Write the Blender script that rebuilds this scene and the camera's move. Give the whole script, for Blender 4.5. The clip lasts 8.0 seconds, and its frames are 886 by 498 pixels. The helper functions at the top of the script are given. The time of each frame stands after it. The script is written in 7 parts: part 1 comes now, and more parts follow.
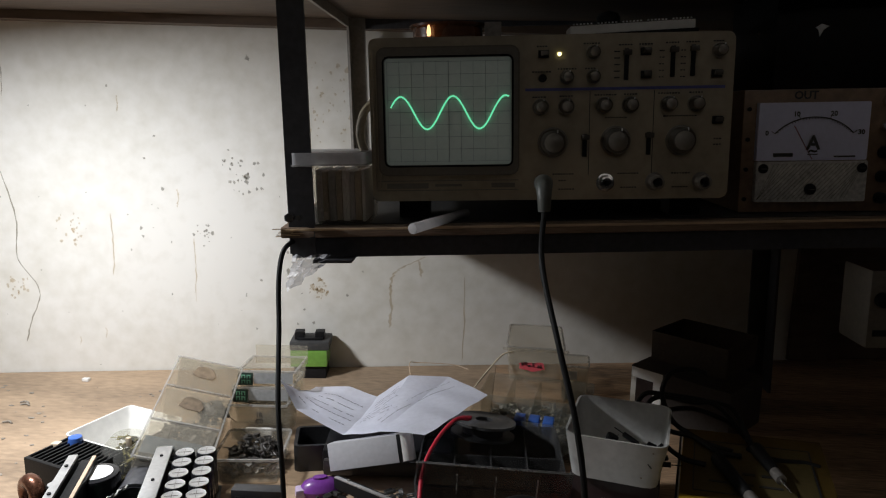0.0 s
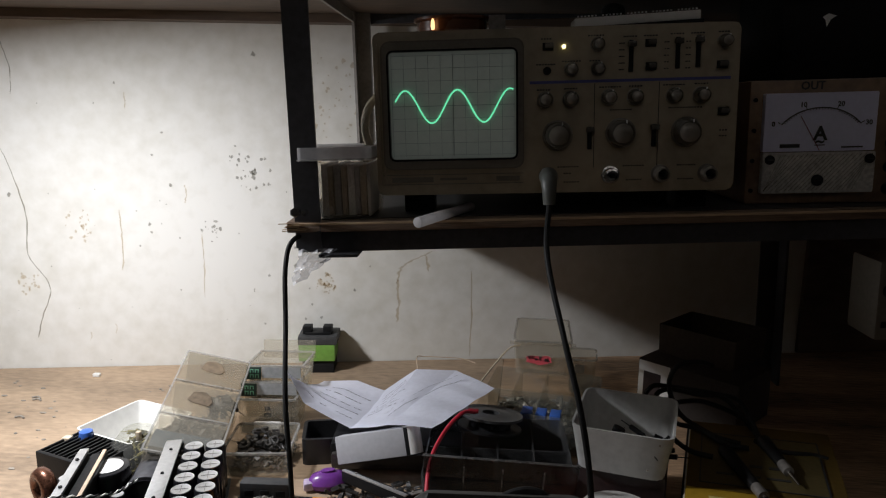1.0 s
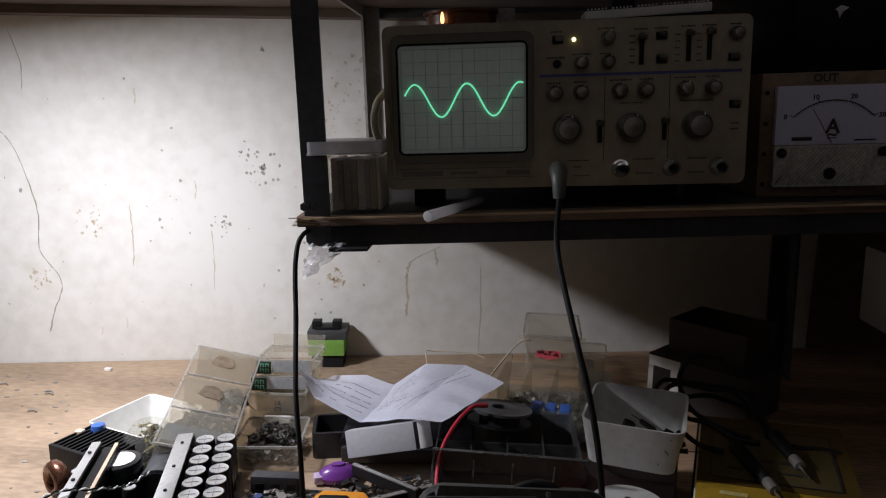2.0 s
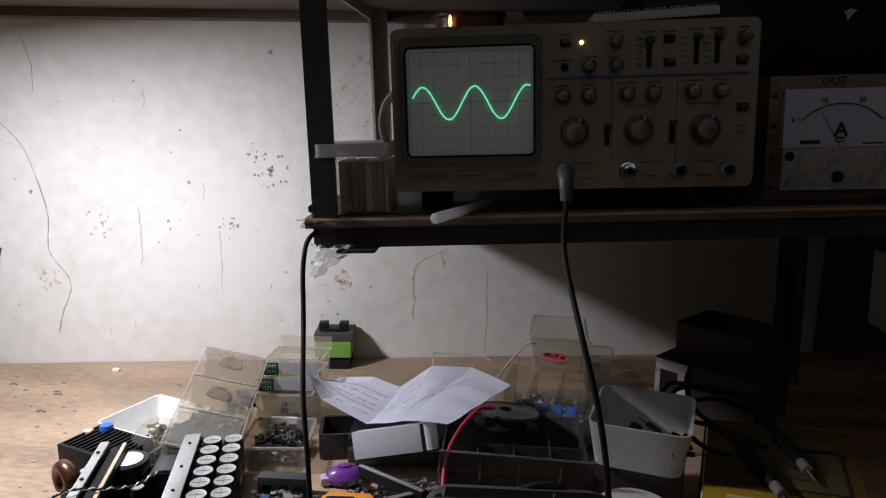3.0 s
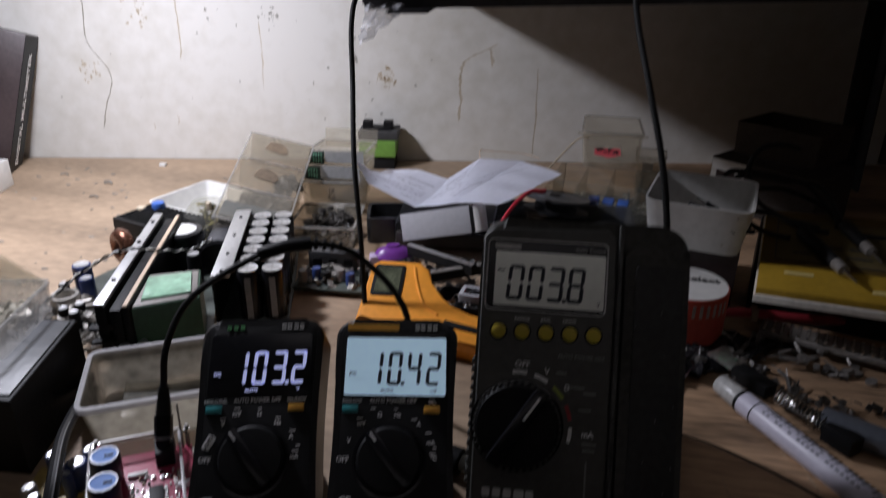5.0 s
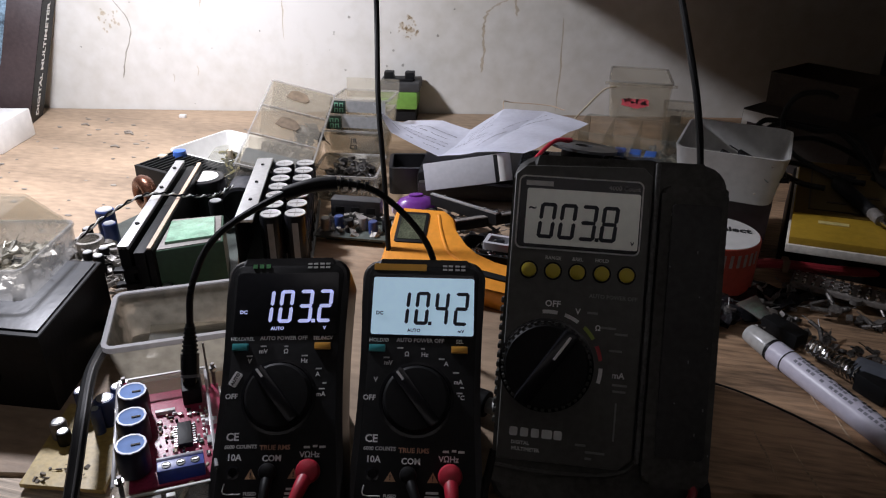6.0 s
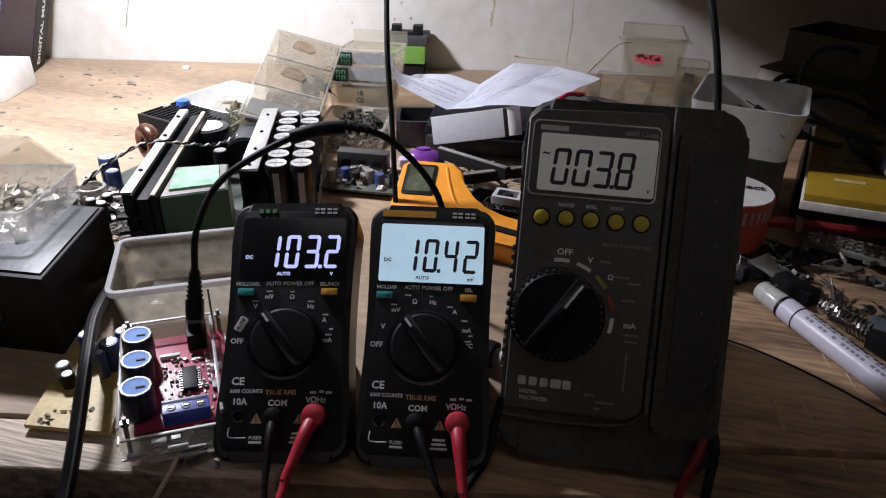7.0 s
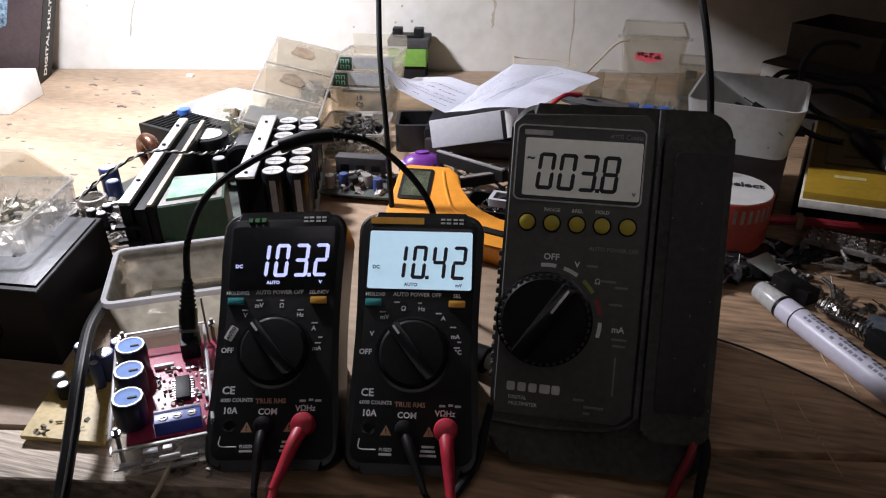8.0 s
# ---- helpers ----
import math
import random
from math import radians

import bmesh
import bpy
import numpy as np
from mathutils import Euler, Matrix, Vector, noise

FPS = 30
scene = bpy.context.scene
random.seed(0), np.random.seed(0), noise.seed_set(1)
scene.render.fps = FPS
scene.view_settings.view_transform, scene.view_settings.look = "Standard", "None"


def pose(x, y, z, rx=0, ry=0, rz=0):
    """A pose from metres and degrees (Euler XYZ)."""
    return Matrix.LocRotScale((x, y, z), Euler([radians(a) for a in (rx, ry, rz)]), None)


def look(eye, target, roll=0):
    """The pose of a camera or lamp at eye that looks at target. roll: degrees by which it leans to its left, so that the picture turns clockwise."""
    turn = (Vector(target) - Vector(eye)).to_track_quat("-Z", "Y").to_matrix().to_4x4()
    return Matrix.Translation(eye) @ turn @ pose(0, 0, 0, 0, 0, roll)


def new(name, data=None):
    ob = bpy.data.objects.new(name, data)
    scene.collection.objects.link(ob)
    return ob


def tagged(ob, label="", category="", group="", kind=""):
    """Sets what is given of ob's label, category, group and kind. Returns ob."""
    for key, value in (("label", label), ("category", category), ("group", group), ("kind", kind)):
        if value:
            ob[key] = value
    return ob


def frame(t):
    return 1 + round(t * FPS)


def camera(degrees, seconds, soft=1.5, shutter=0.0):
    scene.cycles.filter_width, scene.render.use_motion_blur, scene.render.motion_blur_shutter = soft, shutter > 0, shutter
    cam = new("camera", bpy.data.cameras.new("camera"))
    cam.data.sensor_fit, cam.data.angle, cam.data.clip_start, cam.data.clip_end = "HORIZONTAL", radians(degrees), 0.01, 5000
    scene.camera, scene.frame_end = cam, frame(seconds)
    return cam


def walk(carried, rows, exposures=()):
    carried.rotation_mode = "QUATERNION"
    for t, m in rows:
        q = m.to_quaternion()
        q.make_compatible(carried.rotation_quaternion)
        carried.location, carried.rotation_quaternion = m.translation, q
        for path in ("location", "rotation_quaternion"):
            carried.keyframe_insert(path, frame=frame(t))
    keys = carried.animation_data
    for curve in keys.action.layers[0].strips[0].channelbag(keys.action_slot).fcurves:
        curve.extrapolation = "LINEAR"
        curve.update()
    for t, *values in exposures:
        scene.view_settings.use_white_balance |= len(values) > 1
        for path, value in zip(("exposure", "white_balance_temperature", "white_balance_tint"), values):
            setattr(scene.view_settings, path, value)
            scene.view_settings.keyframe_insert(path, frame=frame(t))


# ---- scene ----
# camera and its walk
cam = camera(65.0, 8.0, soft=1.15, shutter=0.4)
PATH = [
    (0, (0.077, 0.093, 0.347), (-0.142, 2.045, -0.029), 1.0),
    (0.5, (0.079, 0.092, 0.347), (-0.151, 2.042, -0.034), 0.6),
    (1, (0.08, 0.092, 0.346), (-0.164, 2.039, -0.044), 0.5),
    (2.5, (0.078, 0.091, 0.344), (-0.198, 2.031, -0.058), 0.3),
    (3, (0.078, 0.09, 0.344), (-0.206, 2.03, -0.049), 0.4),
    (3.5, (0.08, 0.089, 0.345), (-0.201, 2.03, -0.049), 0.3),
    (4, (0.082, 0.088, 0.344), (-0.199, 2.029, -0.049), 0.2),
    (4.5, (0.079, 0.084, 0.334), (-0.234, 2.006, -0.122), 0.0),
    (4.7, (0.075, 0.088, 0.308), (-0.271, 1.952, -0.33), -0.2),
    (4.8, (0.07, 0.087, 0.297), (-0.279, 1.926, -0.41), 0.6),
    (5, (0.064, 0.09, 0.28), (-0.291, 1.883, -0.532), 0.7),
    (5.2, (0.056, 0.089, 0.266), (-0.299, 1.854, -0.605), 0.9),
    (6.3, (0.058, 0.09, 0.264), (-0.337, 1.818, -0.662), 0.4),
    (6.5, (0.056, 0.09, 0.259), (-0.326, 1.804, -0.697), 0.8),
    (7, (0.054, 0.091, 0.253), (-0.332, 1.784, -0.739), 1.4),
    (7.5, (0.06, 0.093, 0.256), (-0.346, 1.779, -0.74), 0.2),
    (8, (0.067, 0.096, 0.256), (-0.362, 1.777, -0.737), -0.3),
]
EXPOSURE = [(t, s, k, g) for t, s, k, g in ((0.0, 0.0, 6120, 8), (1.2, -0.02, 6080, 10), (2.5, -0.03, 5930, 15), (4.2, -0.05, 5950, 15), (4.5, -0.05, 5950, 15), (5.0, -0.18, 5820, 16), (5.2, -0.04, 5820, 16), (6.3, 0.31, 5920, 15), (7.0, 0.63, 5900, 15), (8.0, 0.83, 5950, 15))]
walk(cam, [(t, look(eye, target, roll)) for t, eye, target, roll in PATH], EXPOSURE)

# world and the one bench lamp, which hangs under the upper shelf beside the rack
world = bpy.data.worlds.new("room_fill")
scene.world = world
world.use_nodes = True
# added fill: the world glows in through two unseen openings
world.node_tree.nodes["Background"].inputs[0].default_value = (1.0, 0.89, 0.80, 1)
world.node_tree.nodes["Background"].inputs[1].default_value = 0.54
lamp_data = bpy.data.lights.new("bench_lamp", "AREA")
lamp_data.shape, lamp_data.size, lamp_data.energy, lamp_data.color = "DISK", 0.06, 3.75, (1.0, 0.975, 0.965)
lamp = new("bench_lamp", lamp_data)
lamp.matrix_world = look((-0.425, 0.602, 0.403), (-0.405, 0.650, 0.10))

# ---- materials ----
def M(name, col, rough=0.5, metal=0.0, var=0.18, scale=40.0, bump=0.08, clear=0.0, emit=0.0, spec=0.5, stretch=(1, 1, 1), dark=None, coat=0.0, thru=0.0, tint=0.5):
    """Principled surface with coarse and fine colour variation, uneven gloss and fine relief. clear: share that is see-through."""
    m = bpy.data.materials.new(name)
    m.use_nodes = True
    nt = m.node_tree
    N, L = nt.nodes, nt.links
    bs = N["Principled BSDF"]
    bs.inputs["Metallic"].default_value = metal
    bs.inputs["Specular IOR Level"].default_value = spec
    bs.inputs["Coat Weight"].default_value = coat
    tc = N.new("ShaderNodeTexCoord")
    mp = N.new("ShaderNodeMapping")
    mp.inputs["Scale"].default_value = stretch
    L.new(tc.outputs["Object"], mp.inputs["Vector"])
    big = N.new("ShaderNodeTexNoise")
    big.inputs["Scale"].default_value, big.inputs["Detail"].default_value = scale * 0.35, 4
    fine = N.new("ShaderNodeTexNoise")
    fine.inputs["Scale"].default_value, fine.inputs["Detail"].default_value = scale * 6, 5
    for n in (big, fine):
        L.new(mp.outputs["Vector"], n.inputs["Vector"])
    add = N.new("ShaderNodeMath")
    add.operation = "MULTIPLY_ADD"
    add.inputs[1].default_value = 0.6
    L.new(big.outputs["Fac"], add.inputs[0])
    half = N.new("ShaderNodeMath")
    half.operation = "MULTIPLY"
    half.inputs[1].default_value = 0.4
    L.new(fine.outputs["Fac"], half.inputs[0])
    L.new(half.outputs[0], add.inputs[2])
    ramp = N.new("ShaderNodeValToRGB")
    lo = dark or tuple(c * (1 - 1.6 * var) if c * (1 - 1.6 * var) > 0 else 0 for c in col)
    hi = tuple(min(1, c * (1 + var)) for c in col)
    ramp.color_ramp.elements[0].position, ramp.color_ramp.elements[0].color = 0.33, (*lo, 1)
    ramp.color_ramp.elements[1].position, ramp.color_ramp.elements[1].color = 0.62, (*hi, 1)
    L.new(add.outputs[0], ramp.inputs[0])
    L.new(ramp.outputs[0], bs.inputs["Base Color"])
    rr = N.new("ShaderNodeMapRange")
    rr.inputs["To Min"].default_value, rr.inputs["To Max"].default_value = max(0.03, rough - 0.12), min(1, rough + 0.12)
    L.new(big.outputs["Fac"], rr.inputs["Value"])
    L.new(rr.outputs[0], bs.inputs["Roughness"])
    if bump:
        b = N.new("ShaderNodeBump")
        b.inputs["Strength"].default_value, b.inputs["Distance"].default_value = bump, 0.002
        L.new(fine.outputs["Fac"], b.inputs["Height"])
        L.new(b.outputs[0], bs.inputs["Normal"])
    if emit:
        L.new(ramp.outputs[0], bs.inputs["Emission Color"])
        bs.inputs["Emission Strength"].default_value = emit
    body = bs
    if thru:
        tl = N.new("ShaderNodeBsdfTranslucent")
        L.new(ramp.outputs[0], tl.inputs[0])
        body = N.new("ShaderNodeMixShader")
        body.inputs[0].default_value = thru
        L.new(bs.outputs[0], body.inputs[1])
        L.new(tl.outputs[0], body.inputs[2])
        L.new(body.outputs[0], N["Material Output"].inputs["Surface"])
    if clear:
        tr = N.new("ShaderNodeBsdfTransparent")
        tr.inputs[0].default_value = (*[min(1, tint + (1.1 - tint) * c) for c in col], 1)
        mix = N.new("ShaderNodeMixShader")
        mix.inputs[0].default_value = clear
        L.new(body.outputs[0], mix.inputs[1])
        L.new(tr.outputs[0], mix.inputs[2])
        L.new(mix.outputs[0], N["Material Output"].inputs["Surface"])
    return m

PLASTER = M("old_white_plaster", (0.67, 0.655, 0.615), 0.85, var=0.09, scale=8, bump=0.12, dark=(0.57, 0.545, 0.475))
STAIN = M("brown_damp_stain", (0.60, 0.52, 0.40), 0.9, var=0.3, clear=0.955)
SOOT = M("grey_scuff", (0.30, 0.29, 0.26), 0.9, var=0.3, clear=0.93)
CRACK = M("plaster_crack", (0.27, 0.24, 0.20), 0.95, var=0.3)
HAIRCRACK = M("hairline_crack", (0.36, 0.33, 0.27), 0.95, var=0.4, clear=0.84)
# for unseen walls and ceiling; kept dark so little light bounces back
ROOM = M("dark_unseen_room", (0.16, 0.15, 0.14), 0.9, var=0.1, scale=5)
PLY = M("worn_plywood", (0.345, 0.25, 0.165), 0.62, var=0.26, scale=18, bump=0.16, stretch=(0.6, 1.7, 1))
PLANK = M("grey_front_plank", (0.52, 0.43, 0.33), 0.65, var=0.52, scale=40, bump=0.4, stretch=(0.16, 3, 1))
PLY_SHADED = M("shaded_brown_plywood", (0.34, 0.22, 0.13), 0.58, var=0.62, scale=22, bump=0.45, stretch=(0.32, 2.4, 1))
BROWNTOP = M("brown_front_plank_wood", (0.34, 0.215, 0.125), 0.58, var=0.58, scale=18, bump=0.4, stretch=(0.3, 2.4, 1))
PLYEDGE = M("plywood_edge", (0.42, 0.30, 0.18), 0.7, var=0.3, scale=30, stretch=(0.3, 1, 4))
DARKBOARD = M("dark_brown_board", (0.12, 0.085, 0.06), 0.6, var=0.3, scale=14, stretch=(0.3, 2, 1))
STEEL = M("dark_painted_steel", (0.045, 0.045, 0.05), 0.45, var=0.3, scale=30, bump=0.1)
GREYSTEEL = M("grey_steel", (0.24, 0.22, 0.20), 0.45, metal=0.1, var=0.25)
BEIGE = M("aged_beige_plastic", (0.32, 0.275, 0.195), 0.5, var=0.16, scale=20)
BEZEL = M("brown_grey_bezel", (0.16, 0.145, 0.12), 0.45, var=0.15)
CRT = M("grey_green_crt", (0.43, 0.47, 0.41), 0.18, var=0.04, bump=0, coat=0.4, emit=0.065)
GRAT = M("graticule_line", (0.26, 0.29, 0.27), 0.6, var=0.1, bump=0)
TRACE = M("green_trace", (0.20, 0.90, 0.46), 0.5, var=0.02, bump=0, emit=0.85)
BLUEINK = M("blue_violet_print", (0.09, 0.10, 0.30), 0.6, var=0.1, bump=0)
INK = M("dark_print", (0.03, 0.03, 0.03), 0.6, var=0.2, bump=0)
PRINT = M("white_print", (0.95, 0.95, 0.94), 0.6, var=0.1, bump=0)
DIMPRINT = M("dull_white_print", (0.72, 0.72, 0.70), 0.6, var=0.15, bump=0)
GREYKNOB = M("grey_knob_plastic", (0.075, 0.069, 0.06), 0.18, var=0.12)
KNOBCAP = M("pale_knob_cap", (0.17, 0.155, 0.13), 0.10, var=0.1)
BLACK = M("black_plastic", (0.010, 0.010, 0.0105), 0.5, var=0.25, scale=50, spec=0.18)
BLACKGLOSS = M("black_gloss", (0.012, 0.012, 0.014), 0.22, var=0.2, bump=0.02, spec=0.3)
RUBBER = M("black_rubber", (0.014, 0.014, 0.014), 0.6, var=0.25, scale=60, bump=0.12, spec=0.2)
GREYRUBBER = M("worn_grey_rubber", (0.075, 0.074, 0.068), 0.6, var=0.3, scale=50, bump=0.2, spec=0.2)
CHROME = M("bright_metal", (0.72, 0.71, 0.69), 0.22, metal=1.0, var=0.1)
ALU = M("aluminium", (0.62, 0.62, 0.62), 0.38, metal=0.85, var=0.12)
CLEAR = M("cloudy_clear_plastic", (0.64, 0.635, 0.585), 0.14, var=0.2, scale=30, clear=0.90, bump=0.05)
MILKY = M("milky_clear_plastic", (0.68, 0.67, 0.65), 0.2, var=0.18, scale=30, clear=0.66, bump=0.05, thru=0.4)
GLOSSBOX = M("cloudy_glossy_box", (0.58, 0.545, 0.47), 0.09, var=0.30, scale=22, clear=0.42, bump=0.12, thru=0.5)
HAZE = M("hazy_beige_plastic", (0.60, 0.56, 0.475), 0.2, var=0.16, scale=26, clear=0.83, bump=0.06, thru=0.3, tint=0.72)
FROST = M("frosted_white_plastic", (0.66, 0.65, 0.66), 0.3, var=0.1, scale=30, clear=0.3, bump=0.03, thru=0.4)
SMOKE = M("smoky_clear_plastic", (0.13, 0.13, 0.13), 0.12, var=0.2, scale=30, clear=0.62, bump=0.04)
ACRYL = M("clear_acrylic", (0.80, 0.80, 0.78), 0.08, var=0.05, clear=0.8, bump=0)
FILM = M("crumpled_film", (0.75, 0.75, 0.78), 0.15, var=0.1, clear=0.6, bump=0.4, scale=80)
WHITE = M("white_plastic", (0.72, 0.71, 0.68), 0.4, var=0.08, scale=20)
PAPER = M("white_paper", (0.86, 0.87, 0.95), 0.85, var=0.05, scale=30)
GREYCARD = M("pale_grey_card", (0.42, 0.42, 0.44), 0.7, var=0.06)
CARDBOARD = M("brown_card", (0.28, 0.20, 0.13), 0.8, var=0.2)
DARKCARD = M("dark_card_print", (0.05, 0.035, 0.035), 0.4, var=0.2)
GREEN = M("leaf_green_plastic", (0.17, 0.34, 0.06), 0.4, var=0.12)
DARKGREEN = M("dark_green_enamel", (0.022, 0.07, 0.034), 0.4, var=0.2)
GREENTAPE = M("glossy_green_tape", (0.26, 0.47, 0.32), 0.10, var=0.35, scale=26, bump=0.9, coat=0.6)
REDLABEL = M("pink_red_label", (0.75, 0.10, 0.12), 0.6, var=0.15)
NAVY = M("navy_sleeve", (0.03, 0.05, 0.16), 0.35, var=0.2)
BLUE = M("blue_plastic", (0.05, 0.13, 0.45), 0.35, var=0.15)
PALEBLUE = M("pale_blue_cap", (0.20, 0.34, 0.72), 0.6, var=0.12, spec=0.2)
PURPLE = M("purple_plastic", (0.17, 0.04, 0.28), 0.3, var=0.12)
ORANGE = M("orange_plastic", (0.85, 0.33, 0.03), 0.38, var=0.10)
YELLOW = M("yellow_card", (0.40, 0.25, 0.018), 0.55, var=0.12)
YBTN = M("yellow_button", (0.65, 0.52, 0.05), 0.4, var=0.08)
TEAL = M("teal_button", (0.05, 0.35, 0.38), 0.4, var=0.08)
AMBER = M("amber_button", (0.75, 0.38, 0.04), 0.4, var=0.08)
RED = M("red_silicone", (0.50, 0.022, 0.045), 0.45, var=0.15)
DARKRED = M("dark_red_cable", (0.25, 0.015, 0.025), 0.45, var=0.15)
REDPCB = M("red_solder_mask", (0.33, 0.03, 0.075), 0.35, var=0.25, scale=120)
PHENOLIC = M("yellow_brown_circuit_board", (0.42, 0.30, 0.08), 0.45, var=0.25, scale=60)
GREENPCB = M("dull_circuit_board", (0.06, 0.07, 0.06), 0.4, var=0.4, scale=150)
COPPER = M("copper_winding", (0.17, 0.075, 0.045), 0.28, metal=0.7, var=0.3, scale=100)
OLIVE = M("olive_small_parts", (0.22, 0.19, 0.06), 0.5, var=0.6, scale=120)
SCRAP = M("mixed_metal_parts", (0.32, 0.30, 0.27), 0.4, metal=0.4, var=0.7, scale=150)
BONE = M("bone_wire", (0.60, 0.50, 0.36), 0.6, var=0.15)
TANSTRIP = M("tan_insulating_strip", (0.55, 0.42, 0.30), 0.6, var=0.15)
LCDLIT = M("backlit_lcd", (0.50, 0.68, 0.76), 0.3, var=0.03, bump=0, emit=0.42)
LCDGREY = M("reflective_lcd", (0.74, 0.76, 0.70), 0.34, metal=0.55, var=0.05, bump=0)
DIGIT = M("lit_segment", (0.60, 0.63, 0.98), 0.4, var=0.03, bump=0, emit=0.46)
SEG = M("dark_segment", (0.015, 0.02, 0.03), 0.5, var=0.1, bump=0)
METERFACE = M("pale_violet_dial", (0.66, 0.67, 0.84), 0.35, var=0.05, bump=0.02)
WOODCASE = M("brown_varnished_case", (0.20, 0.13, 0.08), 0.4, var=0.25, scale=25)
LEDGLOW = M("indicator_lamp", (1.0, 0.85, 0.35), 0.3, var=0.02, bump=0, emit=3.0)
GLINT = M("painted_warm_glint", (1.0, 0.55, 0.22), 0.3, var=0.02, bump=0, emit=2.0)
AMBERGLASS = M("amber_brown_bakelite", (0.12, 0.05, 0.025), 0.25, var=0.3)
TERRACOTTA = M("red_orange_tape", (0.42, 0.06, 0.035), 0.4, var=0.15)

# ---- building helpers ----
def root(name, m, label, category, group="", kind=""):
    ob = new(name)
    ob.empty_display_size = 0.01
    ob.matrix_world = m
    return tagged(ob, label, category, group, kind)

def part(name, bm, mat, parent=None, label="", m=None, angle=35):
    me = bpy.data.meshes.new(name)
    bmesh.ops.recalc_face_normals(bm, faces=bm.faces)
    bm.to_mesh(me)
    bm.free()
    me.materials.append(mat)
    me.polygons.foreach_set("use_smooth", [True] * len(me.polygons))
    me.set_sharp_from_angle(angle=radians(angle))
    ob = new(name, me)
    if parent:
        ob.parent = parent
    if m:
        ob.matrix_basis = m
    return tagged(ob, label, kind="stuff" if name == "filling" else "")

def B():
    return bmesh.new()

def bx(bm, c, s, bev=0.0, m=None, seg=2):
    """A box of centre c and size s with rounded edges."""
    g = bmesh.ops.create_cube(bm, size=1, matrix=(m or Matrix()) @ Matrix.Translation(c) @ Matrix.Diagonal((*s, 1)))
    if bev:
        es = list({e for v in g["verts"] for e in v.link_edges})
        bmesh.ops.bevel(bm, geom=es, offset=bev, segments=seg, profile=0.6, affect="EDGES")
    return bm

def cyl(bm, p0, p1, r0, r1=None, n=20, bev=0.0):
    p0, p1 = Vector(p0), Vector(p1)
    d = p1 - p0
    m = Matrix.Translation((p0 + p1) / 2) @ d.to_track_quat("Z", "Y").to_matrix().to_4x4()
    g = bmesh.ops.create_cone(bm, cap_ends=True, segments=n, radius1=r0, radius2=r0 if r1 is None else r1, depth=d.length, matrix=m)
    if bev:
        es = [e for e in {e for v in g["verts"] for e in v.link_edges} if any(len(f.verts) > 4 for f in e.link_faces)]
        bmesh.ops.bevel(bm, geom=es, offset=bev, segments=2, profile=0.6, affect="EDGES")
    return bm

def spin(bm, prof, n=24, m=None):
    """Turned shape from (radius, height) pairs."""
    rings = []
    for r, z in prof:
        rings.append([bm.verts.new((m or Matrix()) @ Vector((r * math.cos(6.28318 * k / n), r * math.sin(6.28318 * k / n), z))) for k in range(n)])
    for a, b in zip(rings, rings[1:]):
        for k in range(n):
            bm.faces.new((a[k], a[(k + 1) % n], b[(k + 1) % n], b[k]))
    bm.faces.new(rings[0][::-1])
    bm.faces.new(rings[-1])
    return bm

def curve_points(pts, per=8):
    P = [Vector(p) for p in pts]
    P = [2 * P[0] - P[1]] + P + [2 * P[-1] - P[-2]]
    out = []
    for i in range(1, len(P) - 2):
        a, b, c, d = P[i - 1:i + 3]
        for k in range(per):
            t = k / per
            out.append(0.5 * (2 * b + (c - a) * t + (2 * a - 5 * b + 4 * c - d) * t * t + (3 * b - a - 3 * c + d) * t ** 3))
    return out + [P[-2]]

def tube(bm, pts, r, n=8, per=8, smooth=True):
    """A cable along pts; r may be a number or a function of the share of its length."""
    P = curve_points(pts, per) if smooth else [Vector(p) for p in pts]
    rings, up = [], Vector((0.13, 0.31, 0.94))
    for i, p in enumerate(P):
        t = (P[min(i + 1, len(P) - 1)] - P[max(i - 1, 0)]).normalized()
        u = t.cross(up)
        if u.length < 1e-3:
            u = t.cross(Vector((1, 0, 0)))
        u.normalize()
        w = t.cross(u)
        rad = r(i / (len(P) - 1)) if callable(r) else r
        rings.append([bm.verts.new(p + rad * (math.cos(6.28318 * k / n) * u + math.sin(6.28318 * k / n) * w)) for k in range(n)])
    for a, b in zip(rings, rings[1:]):
        for k in range(n):
            bm.faces.new((a[k], a[(k + 1) % n], b[(k + 1) % n], b[k]))
    bm.faces.new(rings[0][::-1])
    bm.faces.new(rings[-1])
    return bm

def slab(bm, outline, z0, z1, bev=0.0, m=None):
    """A flat plate from an outline in x, y, between two heights."""
    m = m or Matrix()
    lo = [bm.verts.new(m @ Vector((x, y, z0))) for x, y in outline]
    hi = [bm.verts.new(m @ Vector((x, y, z1))) for x, y in outline]
    n = len(lo)
    fs = [bm.faces.new(lo[::-1]), bm.faces.new(hi)]
    fs += [bm.faces.new((lo[k], lo[(k + 1) % n], hi[(k + 1) % n], hi[k])) for k in range(n)]
    if bev:
        es = [e for e in fs[1].edges]
        bmesh.ops.bevel(bm, geom=es, offset=bev, segments=3, profile=0.6, affect="EDGES")
    return bm

